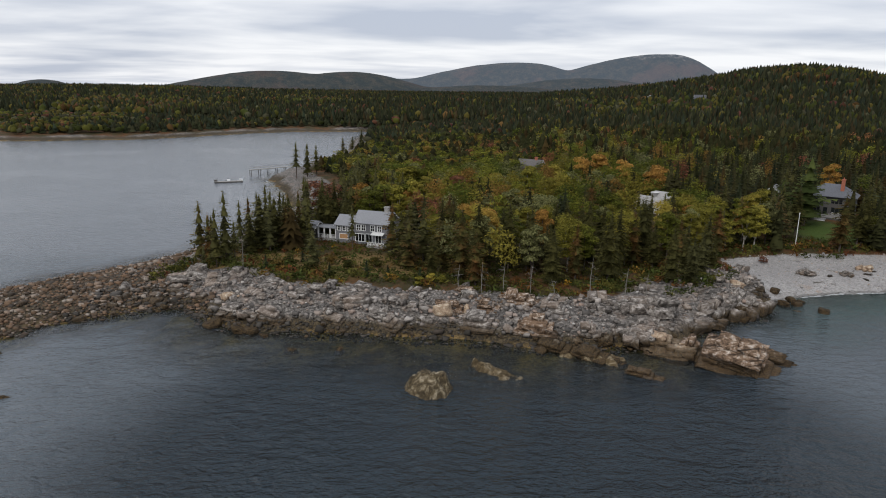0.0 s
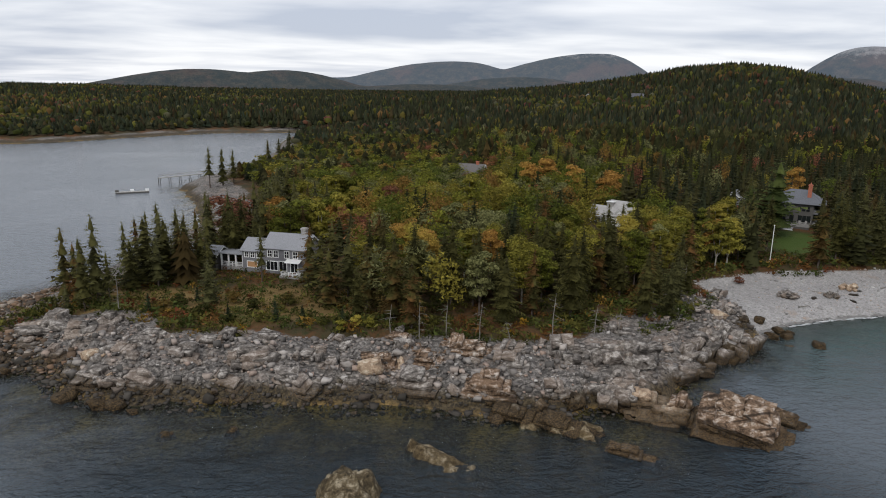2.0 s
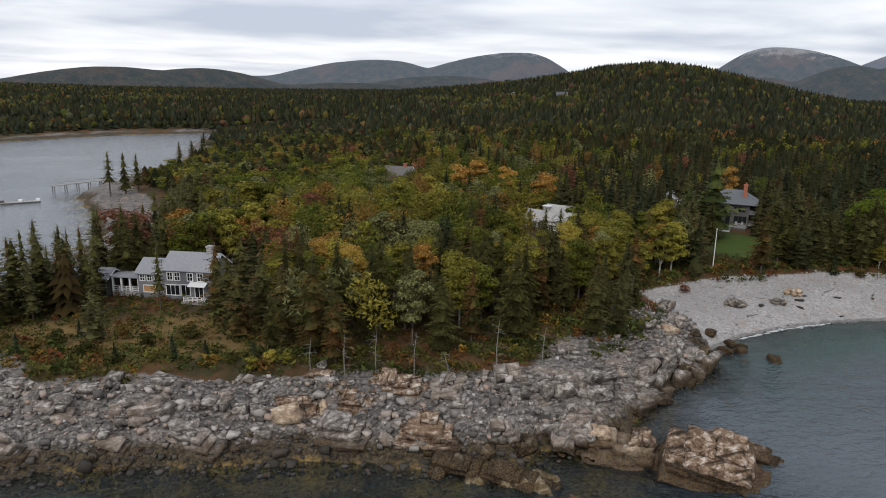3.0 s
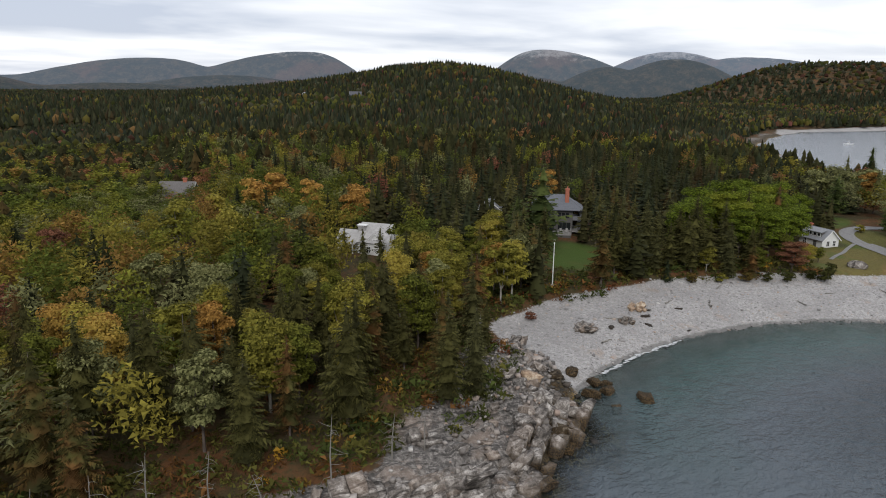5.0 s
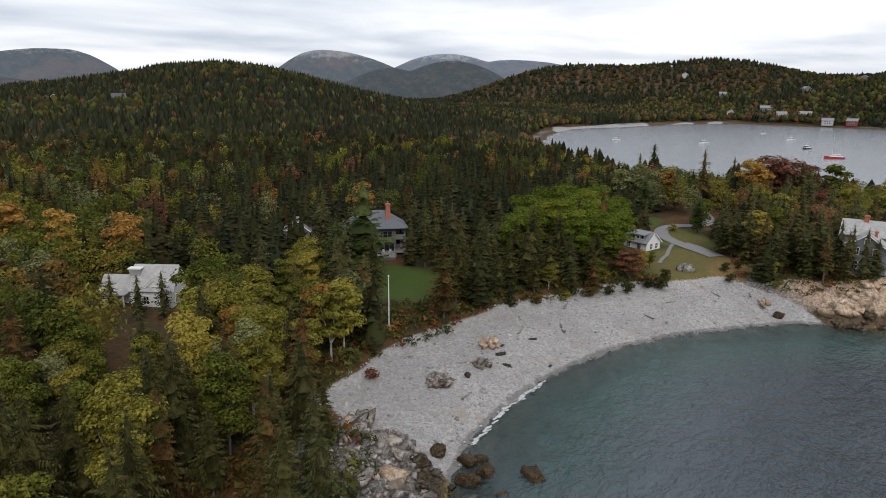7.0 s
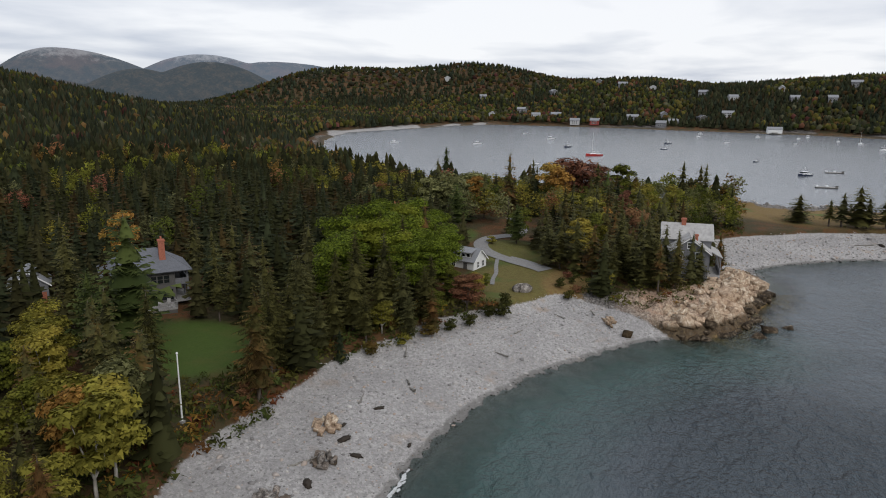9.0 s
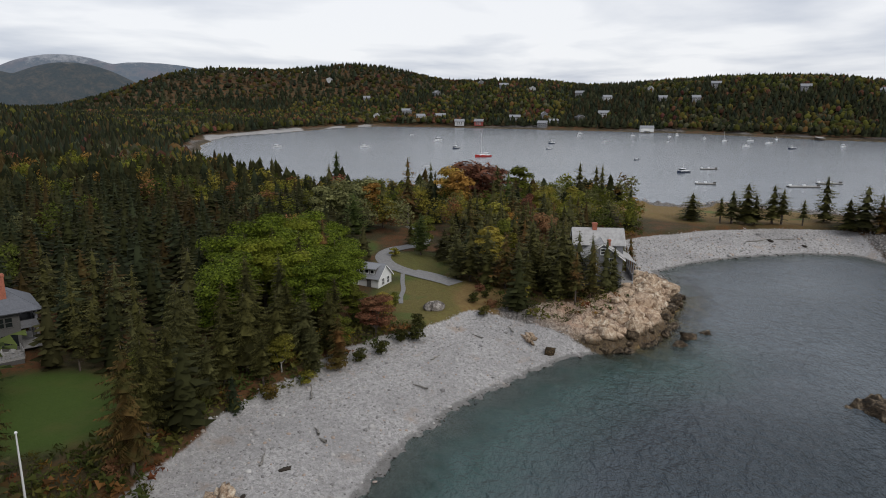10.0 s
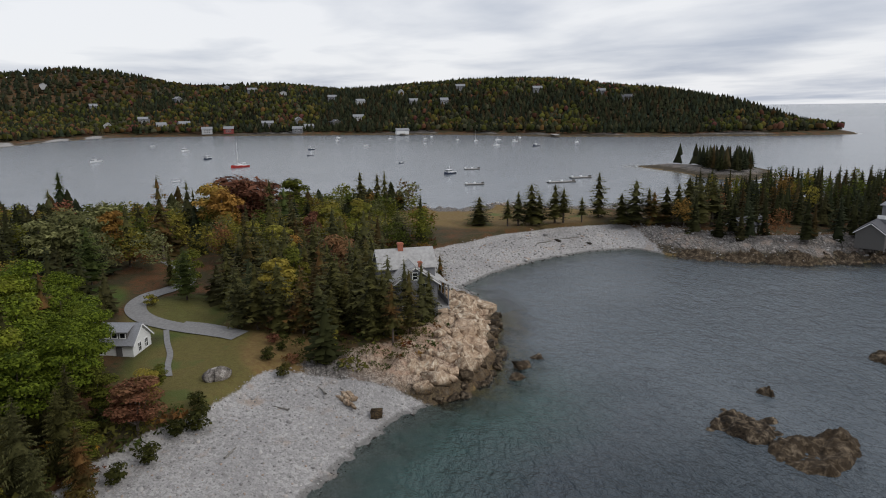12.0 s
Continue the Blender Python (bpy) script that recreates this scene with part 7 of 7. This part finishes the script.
block(hE, "porch_floor", 8.6, 2.6, 1.4, 0, -5.0, -1.2, DECK)
for wx in (-3.3, -0.8, 1.7, 4.1):
    block(hE, "porch_post", 0.2, 0.2, 3.6, wx, -6.3, 0.2, SHINGLE_GREY)
block(hE, "porch_screen", 7.4, 0.06, 1.0, 0.4, -6.3, 0.2, SHINGLE_GREY)
block(hE, "porch_lattice", 7.4, 0.1, 2.2, 0.4, -6.3, -2.2, SHINGLE_DARK)
for wy in (-1.7, 1.7):
    window(hE, -5.6, wy, 3.4, 0.85, 1.3, -90, (2, 2))
    window(hE, -5.6, wy, 0.7, 0.95, 1.4, -90, (2, 2))
window(hE, -5.6, 0, 5.5, 0.8, 1.0, -90, (1, 2))
for wx in (-2.4, 0, 2.4):
    window(hE, wx, -3.7, 0.6, 1.0, 1.5, 0, (2, 2))
window(hE, 2.2, -4.5, 4.6, 1.6, 1.3, 0, (3, 1))

# ---- the terraced house on the eastern rocks, and the low cottage beside it
hF = house("terraced_shore_house", 213.6, -12.6, -48, "large grey house with white trimmed terrace on rocky shore", 4.4)
block(hF, "wall", 10, 9, 5.2, 0, 0, -0.2, SHINGLE_GREY)
block(hF, "terrace_slab", 10.6, 9.6, 0.45, 0, 0, -0.6, TRIM)
block(hF, "upper_wall", 7.4, 6.6, 3.2, 0.6, 0.8, 5.0, SHINGLE_GREY)
block(hF, "parapet", 10.2, 0.25, 0.9, 0, -4.5, 5.0, TRIM)
block(hF, "parapet", 0.25, 9.2, 0.9, -5.0, 0, 5.0, TRIM)
hipF = new("upper_roof")
hipF.parent = hF
hipF.location = (0.6, 0.8, 0)
hip_roof(hipF, 7.4, 6.6, 8.3, 10.4, 1.2, ROOF_GREY, 0.5)
chimney(hF, 2.6, -0.5, 8.5, 11.6, 2.2, 1.0, STONEWORK)
for wx in (-3.4, -1.2, 1.2, 3.4):
    window(hF, wx, -4.5, 1.3, 1.3, 1.9, 0, (2, 2))
    window(hF, -5.0, wx, 1.3, 1.3, 1.9, -90, (2, 2))
for wx in (-1.4, 0.6, 2.6):
    window(hF, wx, -2.5, 5.9, 1.1, 1.4, 0, (2, 2))
for sx in (-4.2, 0, 4.2):
    for sy in (-3.9, 3.6):
        block(hF, "pier", 0.8, 0.8, 4.4, sx, sy, -4.6, STONEWORK)
gable_block(hF, 8, 6, 2.8, 5.0, SHINGLE_DARK, ROOF_DARK, -8.5, 4.5)
hG = house("low_shore_cottage", 230, 17.5, -65, "low dark-roofed cottage behind a stony bank", None)
gable_block(hG, 9, 5, 2.3, 4.0, SHINGLE_DARK, ROOF_DARK)
for wx in (-3, 3):
    window(hG, wx, -2.5, 0.9, 1.3, 1.0, 0, (2, 1))
part("door", box_bm(0.95, 0.08, 2.0, 0.3, -2.55, 0), CLAPBOARD, hG)
hH = house("woodland_house", 36, 260, -25, "house with pale brown roof deep in the wood", None)
gable_block(hH, 9, 8, 4.0, 7.5, SHINGLE_GREY, plain("brown_roof_shingle", (0.13, 0.12, 0.115), 0.85, 0.2, 3.0))
hH.location.z -= 1.6
chimney(hH, 2, 0, 6.5, 8.6, 1, 0.8, BRICK)
window(hH, -2, -4.0, 1.8, 1.2, 1.4, 0, (2, 2))
window(hH, 2, -4.0, 1.8, 1.2, 1.4, 0, (2, 2))

# ---- houses on the far shore and the hill
r = np.random.default_rng(4)
# clapboard in a darker tone than the near houses have
PALE_WALL = plain("toned_down_clapboard", (0.40, 0.40, 0.40), 0.7, 0.15, 2.0)
FAR_LOOK = {1: ("white", PALE_WALL, ROOF_GREY), 2: ("grey shingled", SHINGLE_GREY, ROOF_GREY), 0: ("dark", SHINGLE_DARK, ROOF_DARK), 3: ("red", plain("barn_red_paint", (0.25, 0.06, 0.05), 0.8, 0.2), ROOF_GREY), 4: ("pale", PALE_WALL, ROOF_GREY)}
PICK = [4, 1, 2, 1, 1, 2, 1, 3, 2, 2, 1, 2, 2, 1, 2, 4, 2, 0, 1, 2, 2, 2, 2, 0, 2, 4, 2, 2, 0]
for k, (hx, hy) in enumerate(FAR_HOUSES[:29]):
    word, wall_m, roof_m = FAR_LOOK[PICK[k]]
    big = r.uniform(0.9, 1.35) if hx > 600 else 0.8
    turn = math.degrees(math.atan2(hy - 100, hx - 60)) - 90 + r.uniform(-25, 25)
    ob = house("shore_house" if hx > 600 else "hillside_house", hx, hy, turn, f"{word} two-storey house on the wooded slope")
    ln, wd, ev = 12 * big, 8 * big, r.uniform(4.6, 6.4)
    gable_block(ob, ln, wd, ev, ev + 3.0, wall_m, roof_m, 0, 0, 0.5, along_y=bool(r.random() < 0.35))
    reach = wd / 2
    for wx in (-0.33, 0, 0.33):
        window(ob, wx * ln * 0.6, -reach, 0.9, 1.4, 1.5, 0)
        window(ob, wx * ln * 0.6, -reach, 3.3, 1.3, 1.2, 0)
    ob["group"] = "houses across the harbour" if hx > 600 else "houses on the hill"

# ---------------------------------------------------------------- the drive, paths and lawn things


def ribbon(name, line, width, mat, label, lift=0.06, category="road"):
    """A strip laid on the ground along a line."""
    pts = [Vector((x, y, 0)) for x, y in line]
    dense = []
    for k in range(len(pts) - 1):
        p0, p1, p2, p3 = pts[max(k - 1, 0)], pts[k], pts[k + 1], pts[min(k + 2, len(pts) - 1)]
        for j in range(8):
            t = j / 8
            dense.append(0.5 * ((2 * p1) + (p2 - p0) * t + (2 * p0 - 5 * p1 + 4 * p2 - p3) * t * t + (3 * p1 - p0 - 3 * p2 + p3) * t ** 3))
    dense.append(pts[-1])
    rows = []
    for k, p in enumerate(dense):
        t = (dense[min(k + 1, len(dense) - 1)] - dense[max(k - 1, 0)]).normalized()
        n = Vector((-t.y, t.x, 0))
        rows += [p + n * width * s for s in (-0.5, -0.2, 0.2, 0.5)]
    z = land(np.array([q.x for q in rows]), np.array([q.y for q in rows]))[0]
    v = [(q.x, q.y, zz + lift) for q, zz in zip(rows, z)]
    f = [(4 * k + i, 4 * k + i + 1, 4 * k + i + 5, 4 * k + i + 4) for k in range(len(dense) - 1) for i in range(3)]
    me = bulk_mesh(name, v, f)
    me.materials.append(mat)
    return tagged(new(name, me), label, category, kind="structure")


ribbon("gravel_drive", [(164.2, 136.5), (165.6, 139.8), (167, 143.5), (169.5, 148.5), (173, 152.3), (177.5, 154.3), (182.5, 154), (187, 151.5), (192, 150), (200, 152), (210, 158)], 3.3, GRAVEL, "grey gravel drive curving round a grass island", 0.14)
ribbon("parking_place", [(163.8, 135.2), (165.6, 138.4), (167.2, 141.6), (168.2, 145)], 4.0, GRAVEL, "widened gravel end of the drive", 0.12)
ribbon("garden_path", [(166.5, 146.5), (161.5, 145), (157, 143.4), (153, 142.6), (149.5, 141.5)], 0.8, GRAVEL, "narrow trodden path across the lawn", 0.12, "path")
ribbon("garden_walk", [(68, 176), (69.5, 180), (71, 184), (69, 188)], 1.3, plain("red_brick_path", (0.30, 0.13, 0.07), 0.9, 0.25), "reddish garden path beside the pale-roofed house", 0.12, "path")

pole = new("flagpole")
pole.location = (84.0, 153.0, ground_z(84, 153) - 0.1)
s = Soup()
tube(s, [(0, 0, 0), (0, 0, 4.5), (0, 0, 7.9)], [0.11, 0.09, 0.06], 10)
mast = new("mast", s.mesh("mast", ALU, True))
mast.parent = pole
cap = new("finial", bpy.data.meshes.new("finial"))
bm = bmesh.new()
bmesh.ops.create_uvsphere(bm, u_segments=10, v_segments=6, radius=0.13, matrix=Matrix.Translation((0, 0, 7.98)))
bm.to_mesh(cap.data)
bm.free()
cap.data.materials.append(ALU)
cap.parent = pole
part("base_collar", box_bm(0.5, 0.5, 0.35, 0, 0, 0, None, 0.05), STONEWORK, pole)
tagged(pole, "tall white flagpole without a flag by the lawn", "flagpole")

# ---------------------------------------------------------------- drift along the beach


def log(x, y, length, thick, turn, label="bleached driftwood log on the shingle"):
    r = np.random.default_rng(int(x * 10 + y))
    s = Soup()
    pts = [(length * (t - 0.5), r.normal(0, 0.08), thick * 0.8 + r.normal(0, 0.03)) for t in np.linspace(0, 1, 6)]
    tube(s, pts, list(thick * np.linspace(1, 0.45, 6)), 7)
    ob = new("driftwood_log", s.mesh("driftwood_log", DEADWOOD, True))
    ob.matrix_basis = pose(x, y, ground_z(x, y), 0, 0, turn)
    return tagged(ob, label, "driftwood", "driftwood")


for x, y, ln, th, tn in ((108.4, 138.3, 1.6, 0.16, 40), (107, 137, 1.2, 0.2, 60), (117, 143, 5.0, 0.12, 25), (79, 133, 2.4, 0.16, 10), (124, 131, 3.0, 0.14, 70), (133, 131, 2.2, 0.12, -20), (101, 141, 2.6, 0.12, 15), (86, 139, 3.2, 0.14, -30),
                         (240, 62, 5, 0.2, 100), (236, 70, 6, 0.2, 120), (143, 127, 2.4, 0.12, 60), (148, 122.5, 3.2, 0.14, 30)):
    log(x, y, ln, th, tn)
for k, (x, y, size) in enumerate(((100.4, 138.2, 1.1), (92.2, 138, 1.5), (90.3, 135.4, 1.2), (83.3, 136.6, 1.4), (94.6, 139.6, 0.8), (238, 66, 2.2), (236, 58, 1.8), (96, 131.9, 0.7))):
    r = np.random.default_rng(300 + k)
    s = Soup()
    v = BALL2[0] * (1 + 0.35 * np.abs(r.normal(0, 1, (len(BALL2[0]), 1)))) * (size * 0.5, size * 0.22, size * 0.12)
    s.add(v + (0, 0, 0.05), BALL2[1])
    ob = new("stranded_weed", s.mesh("stranded_weed", KELP))
    ob.matrix_basis = pose(x, y, ground_z(x, y), 0, 0, r.uniform(0, 360))
    tagged(ob, "heap of dark stranded seaweed on the beach", "seaweed", "seaweed heaps")
ledge("rock_ledge", 93.5, 141.0, 1.7, 4.5, 3.4, 1.5, 20, 12, STONE_PINK, "pale pinkish rock bedded in the beach", 8, 80)
ledge("rock_ledge", 87.5, 137.5, 1.2, 4.5, 3.0, 1.2, 30, 12, STONE_GREY, "pale rock bedded in the beach", 8, 81)
ledge("rock_ledge", 78.5, 137.5, 1.4, 6, 4, 1.2, 30, 12, STONE_GREY, "pale broken rock bedded in the beach", 9, 82)
ledge("rock_ledge", 145.5, 119.0, 1.6, 5, 2.5, 1.2, 30, 12, STONE_PINK, "pink rock at the beach end", 7, 83)

# ---------------------------------------------------------------- dead trunks at the edge of the wood


def snag(x, y, tall, seed):
    r = np.random.default_rng(seed)
    s = Soup()
    tube(s, [(0, 0, -0.4), (r.normal(0, 0.1), r.normal(0, 0.1), tall * 0.5), (r.normal(0, 0.25), r.normal(0, 0.25), tall)], [0.09, 0.06, 0.015], 6)
    for _ in range(14):
        a, z, ln = r.uniform(0, 6.28), tall * r.uniform(0.2, 0.9), r.uniform(0.5, 1.6)
        tube(s, [(0, 0, z), (math.cos(a) * ln * 0.6, math.sin(a) * ln * 0.6, z + r.normal(0, 0.15)), (math.cos(a) * ln, math.sin(a) * ln, z + r.normal(-0.1, 0.3))], [0.025, 0.016, 0.006], 4)
    ob = new("dead_tree", s.mesh("dead_tree", DEADWOOD))
    ob.matrix_basis = pose(x, y, ground_z(x, y), 0, 0, r.uniform(0, 360))
    return tagged(ob, "bare grey dead spruce at the wood's edge", "dead tree", "dead trees")


for k, (x, y, tall) in enumerate(((26.5, 110.5, 7.5), (8, 113, 6), (12, 115, 5.5), (4, 114, 5), (16.5, 112.5, 6), (37, 113, 4), (45, 121, 4.5), (20.5, 111, 4), (57, 134.5, 5), (-38, 128, 6.5), (33, 112, 5))):
    snag(x, y, tall, 500 + k)

# ---------------------------------------------------------------- the harbour: boats, floats and piers


def hull_bm(length, beam, deep):
    """A boat's hull: a pointed bow along +x, a flat stern, flared sides."""
    bm = bmesh.new()
    rows = []
    for t in np.linspace(0, 1, 9):
        x = length * (t - 0.5)
        w = beam / 2 * (0.86 + 0.2 * math.sin(t * 2.6)) * (1 - max(0, (t - 0.55) / 0.45) ** 2.2)
        top = deep * (0.75 + 0.5 * t * t)
        rows.append([bm.verts.new(p) for p in ((x, -max(w, 0.02), top), (x, -max(w * 0.8, 0.015), 0.05), (x, 0, -deep * 0.35), (x, max(w * 0.8, 0.015), 0.05), (x, max(w, 0.02), top))])
    for a, b in zip(rows, rows[1:]):
        for k in range(4):
            bm.faces.new((a[k], b[k], b[k + 1], a[k + 1]))
        bm.faces.new((a[4], b[4], b[0], a[0]))
    bm.faces.new(rows[0])
    bmesh.ops.recalc_face_normals(bm, faces=bm.faces)
    return bm


def boat(x, y, length, turn, kind, hull_mat, label):
    root = new("moored_boat" if kind != "sail" else "sailing_boat")
    root.matrix_basis = pose(x, y, 0, 0, 0, turn)
    beam, deep = length * 0.31, length * 0.11
    hull = part("hull", hull_bm(length, beam, deep), hull_mat, root)
    part("rubbing_strake", box_bm(length * 0.8, beam * 1.0, 0.08, -length * 0.08, 0, deep * 0.78), TRIM, hull)
    if kind == "cabin":
        part("cabin", box_bm(length * 0.3, beam * 0.7, length * 0.16, length * 0.1, 0, deep * 0.8, None, 0.06), HULL_WHITE, root)
        part("cabin_roof", box_bm(length * 0.36, beam * 0.78, 0.1, length * 0.08, 0, deep * 0.8 + length * 0.16), HULL_WHITE, root)
        part("windscreen", box_bm(length * 0.31, beam * 0.71, length * 0.06, length * 0.1, 0, deep * 0.8 + length * 0.08), GLASS, root)
        part("aerial", box_bm(0.05, 0.05, length * 0.25, 0, 0, deep * 0.8 + length * 0.16), ALU, root)
    elif kind == "sail":
        part("cabin", box_bm(length * 0.32, beam * 0.55, 0.5, length * 0.05, 0, deep * 0.85, None, 0.08), HULL_WHITE, root)
        s = Soup()
        tube(s, [(length * 0.1, 0, deep * 0.8), (length * 0.1, 0, length * 1.25)], [0.09, 0.05], 6)
        mast_ob = new("mast", s.mesh("mast", ALU))
        mast_ob.parent = root
        s = Soup()
        tube(s, [(length * 0.1, 0, deep + 1.2), (-length * 0.35, 0, deep + 1.1)], [0.12, 0.12], 6)
        new("boom", s.mesh("boom", TRIM)).parent = root
    else:
        part("thwart", box_bm(0.3, beam * 0.8, 0.06, 0, 0, deep * 0.8), FLOAT_WOOD, root)
        part("outboard", box_bm(0.35, 0.3, 0.8, -length * 0.52, 0, deep * 0.4, None, 0.04), HULL_DARK, root)
    return tagged(root, label, "boat", "boats in the harbour")


BOATS = [(581, 311, 9, "cabin", 0), (586, 234, 10, "cabin", 2), (511, 197, 13, "sail", 1), (675, 165, 9, "cabin", 2), (812, 148, 8, "cabin", 0), (437, 71, 9.5, "cabin", 2), (514, 94, 6, "skiff", 2), (686, 275, 11, "cabin", 0), (430, 215, 5, "skiff", 0),
         (718, 117, 7, "skiff", 0), (862, 41, 10, "cabin", 0), (679, -1, 9, "cabin", 0), (760, 5, 9, "sail", 0), (825, 52, 9, "cabin", 0), (660, -33, 10, "cabin", 2), (698, -82, 10, "cabin", 0), (790, 20, 8, "cabin", 0), (770, -20, 9, "cabin", 0),
         (840, 90, 8, "cabin", 0), (730, 60, 7, "skiff", 0), (735, -30, 9, "cabin", 0), (880, 150, 8, "cabin", 0), (800, -50, 9, "cabin", 0), (600, 160, 6, "skiff", 2), (560, 380, 8, "cabin", 0), (780, 330, 7, "skiff", 0)]
for k, (x, y, ln, kind, col) in enumerate(BOATS):
    boat(x, y, ln, 150 + 17 * math.sin(k * 2.1), kind, (HULL_WHITE, HULL_RED, HULL_DARK)[col], ("white", "red", "dark blue")[col] + (" sailing boat with bare mast at its mooring" if kind == "sail" else " motor boat lying at its mooring"))


def raft(x, y, length, width, turn, label="grey planked float moored in the harbour"):
    root = new("float")
    root.matrix_basis = pose(x, y, 0, 0, 0, turn)
    n = int(length / 1.2)
    for k in range(n):
        part("plank", box_bm(length / n - 0.06, width, 0.12, -length / 2 + (k + 0.5) * length / n, 0, 0.42), FLOAT_WOOD, root)
    for s in (-1, 1):
        part("beam", box_bm(length, 0.3, 0.5, 0, s * (width / 2 - 0.2), -0.08), SHINGLE_DARK, root)
    for s in (-0.45, 0, 0.45):
        part("crate", box_bm(1.2, 0.9, 0.7, s * length, 0.3, 0.54, None, 0.04), (SHINGLE_DARK, HULL_WHITE, SHINGLE_DARK)[int(s * 2 + 1)], root)
    return tagged(root, label, "float", "floats")


for x, y, ln, wd, tn in ((384, 65.5, 9, 3, 95), (460, 55, 9, 3, 95), (384, 23, 14, 3.5, 100), (401, 8, 11, 3.5, 98), (328, -84, 16, 4, 110)):
    raft(x, y, ln, wd, tn)
raft(-84.5, 273, 11, 2.2, 22, "long grey float in the western bay")


def pier(x0, y0, x1, y1, wide, high, label):
    root = new("pier")
    ln, ang = math.hypot(x1 - x0, y1 - y0), math.degrees(math.atan2(y1 - y0, x1 - x0))
    root.matrix_basis = pose(x0, y0, 0, 0, 0, ang)
    part("deck", box_bm(ln, wide, 0.25, ln / 2, 0, high), FLOAT_WOOD, root)
    n = max(2, int(ln / 4))
    for k in range(n + 1):
        for s in (-1, 1):
            part("post", box_bm(0.2, 0.2, high + 3.0, ln * k / n, s * wide * 0.42, -3.0), SHINGLE_DARK, root)
    for s in (-1, 1):
        part("rail", box_bm(ln, 0.08, 0.1, ln / 2, s * wide * 0.48, high + 1.0), FLOAT_WOOD, root)
    return tagged(root, label, "pier", "piers")


pier(-66, 309, -81, 293, 1.6, 2.6, "narrow wooden pier reaching into the western bay")
pier(930, 70, 912, 72, 6, 2.5, "wooden pier on the far shore")
pier(830, -95, 800, -92, 6, 2.5, "wooden pier below the far headland")
hP = house("pier_house", 921, 72, 100, "long white building on a pier", 2.7)
gable_block(hP, 16, 7, 3.6, 6.2, CLAPBOARD, ROOF_GREY, along_y=False)
for wx in (-5, -1.7, 1.7, 5):
    window(hP, wx, -3.5, 1.0, 1.4, 1.4, 0)
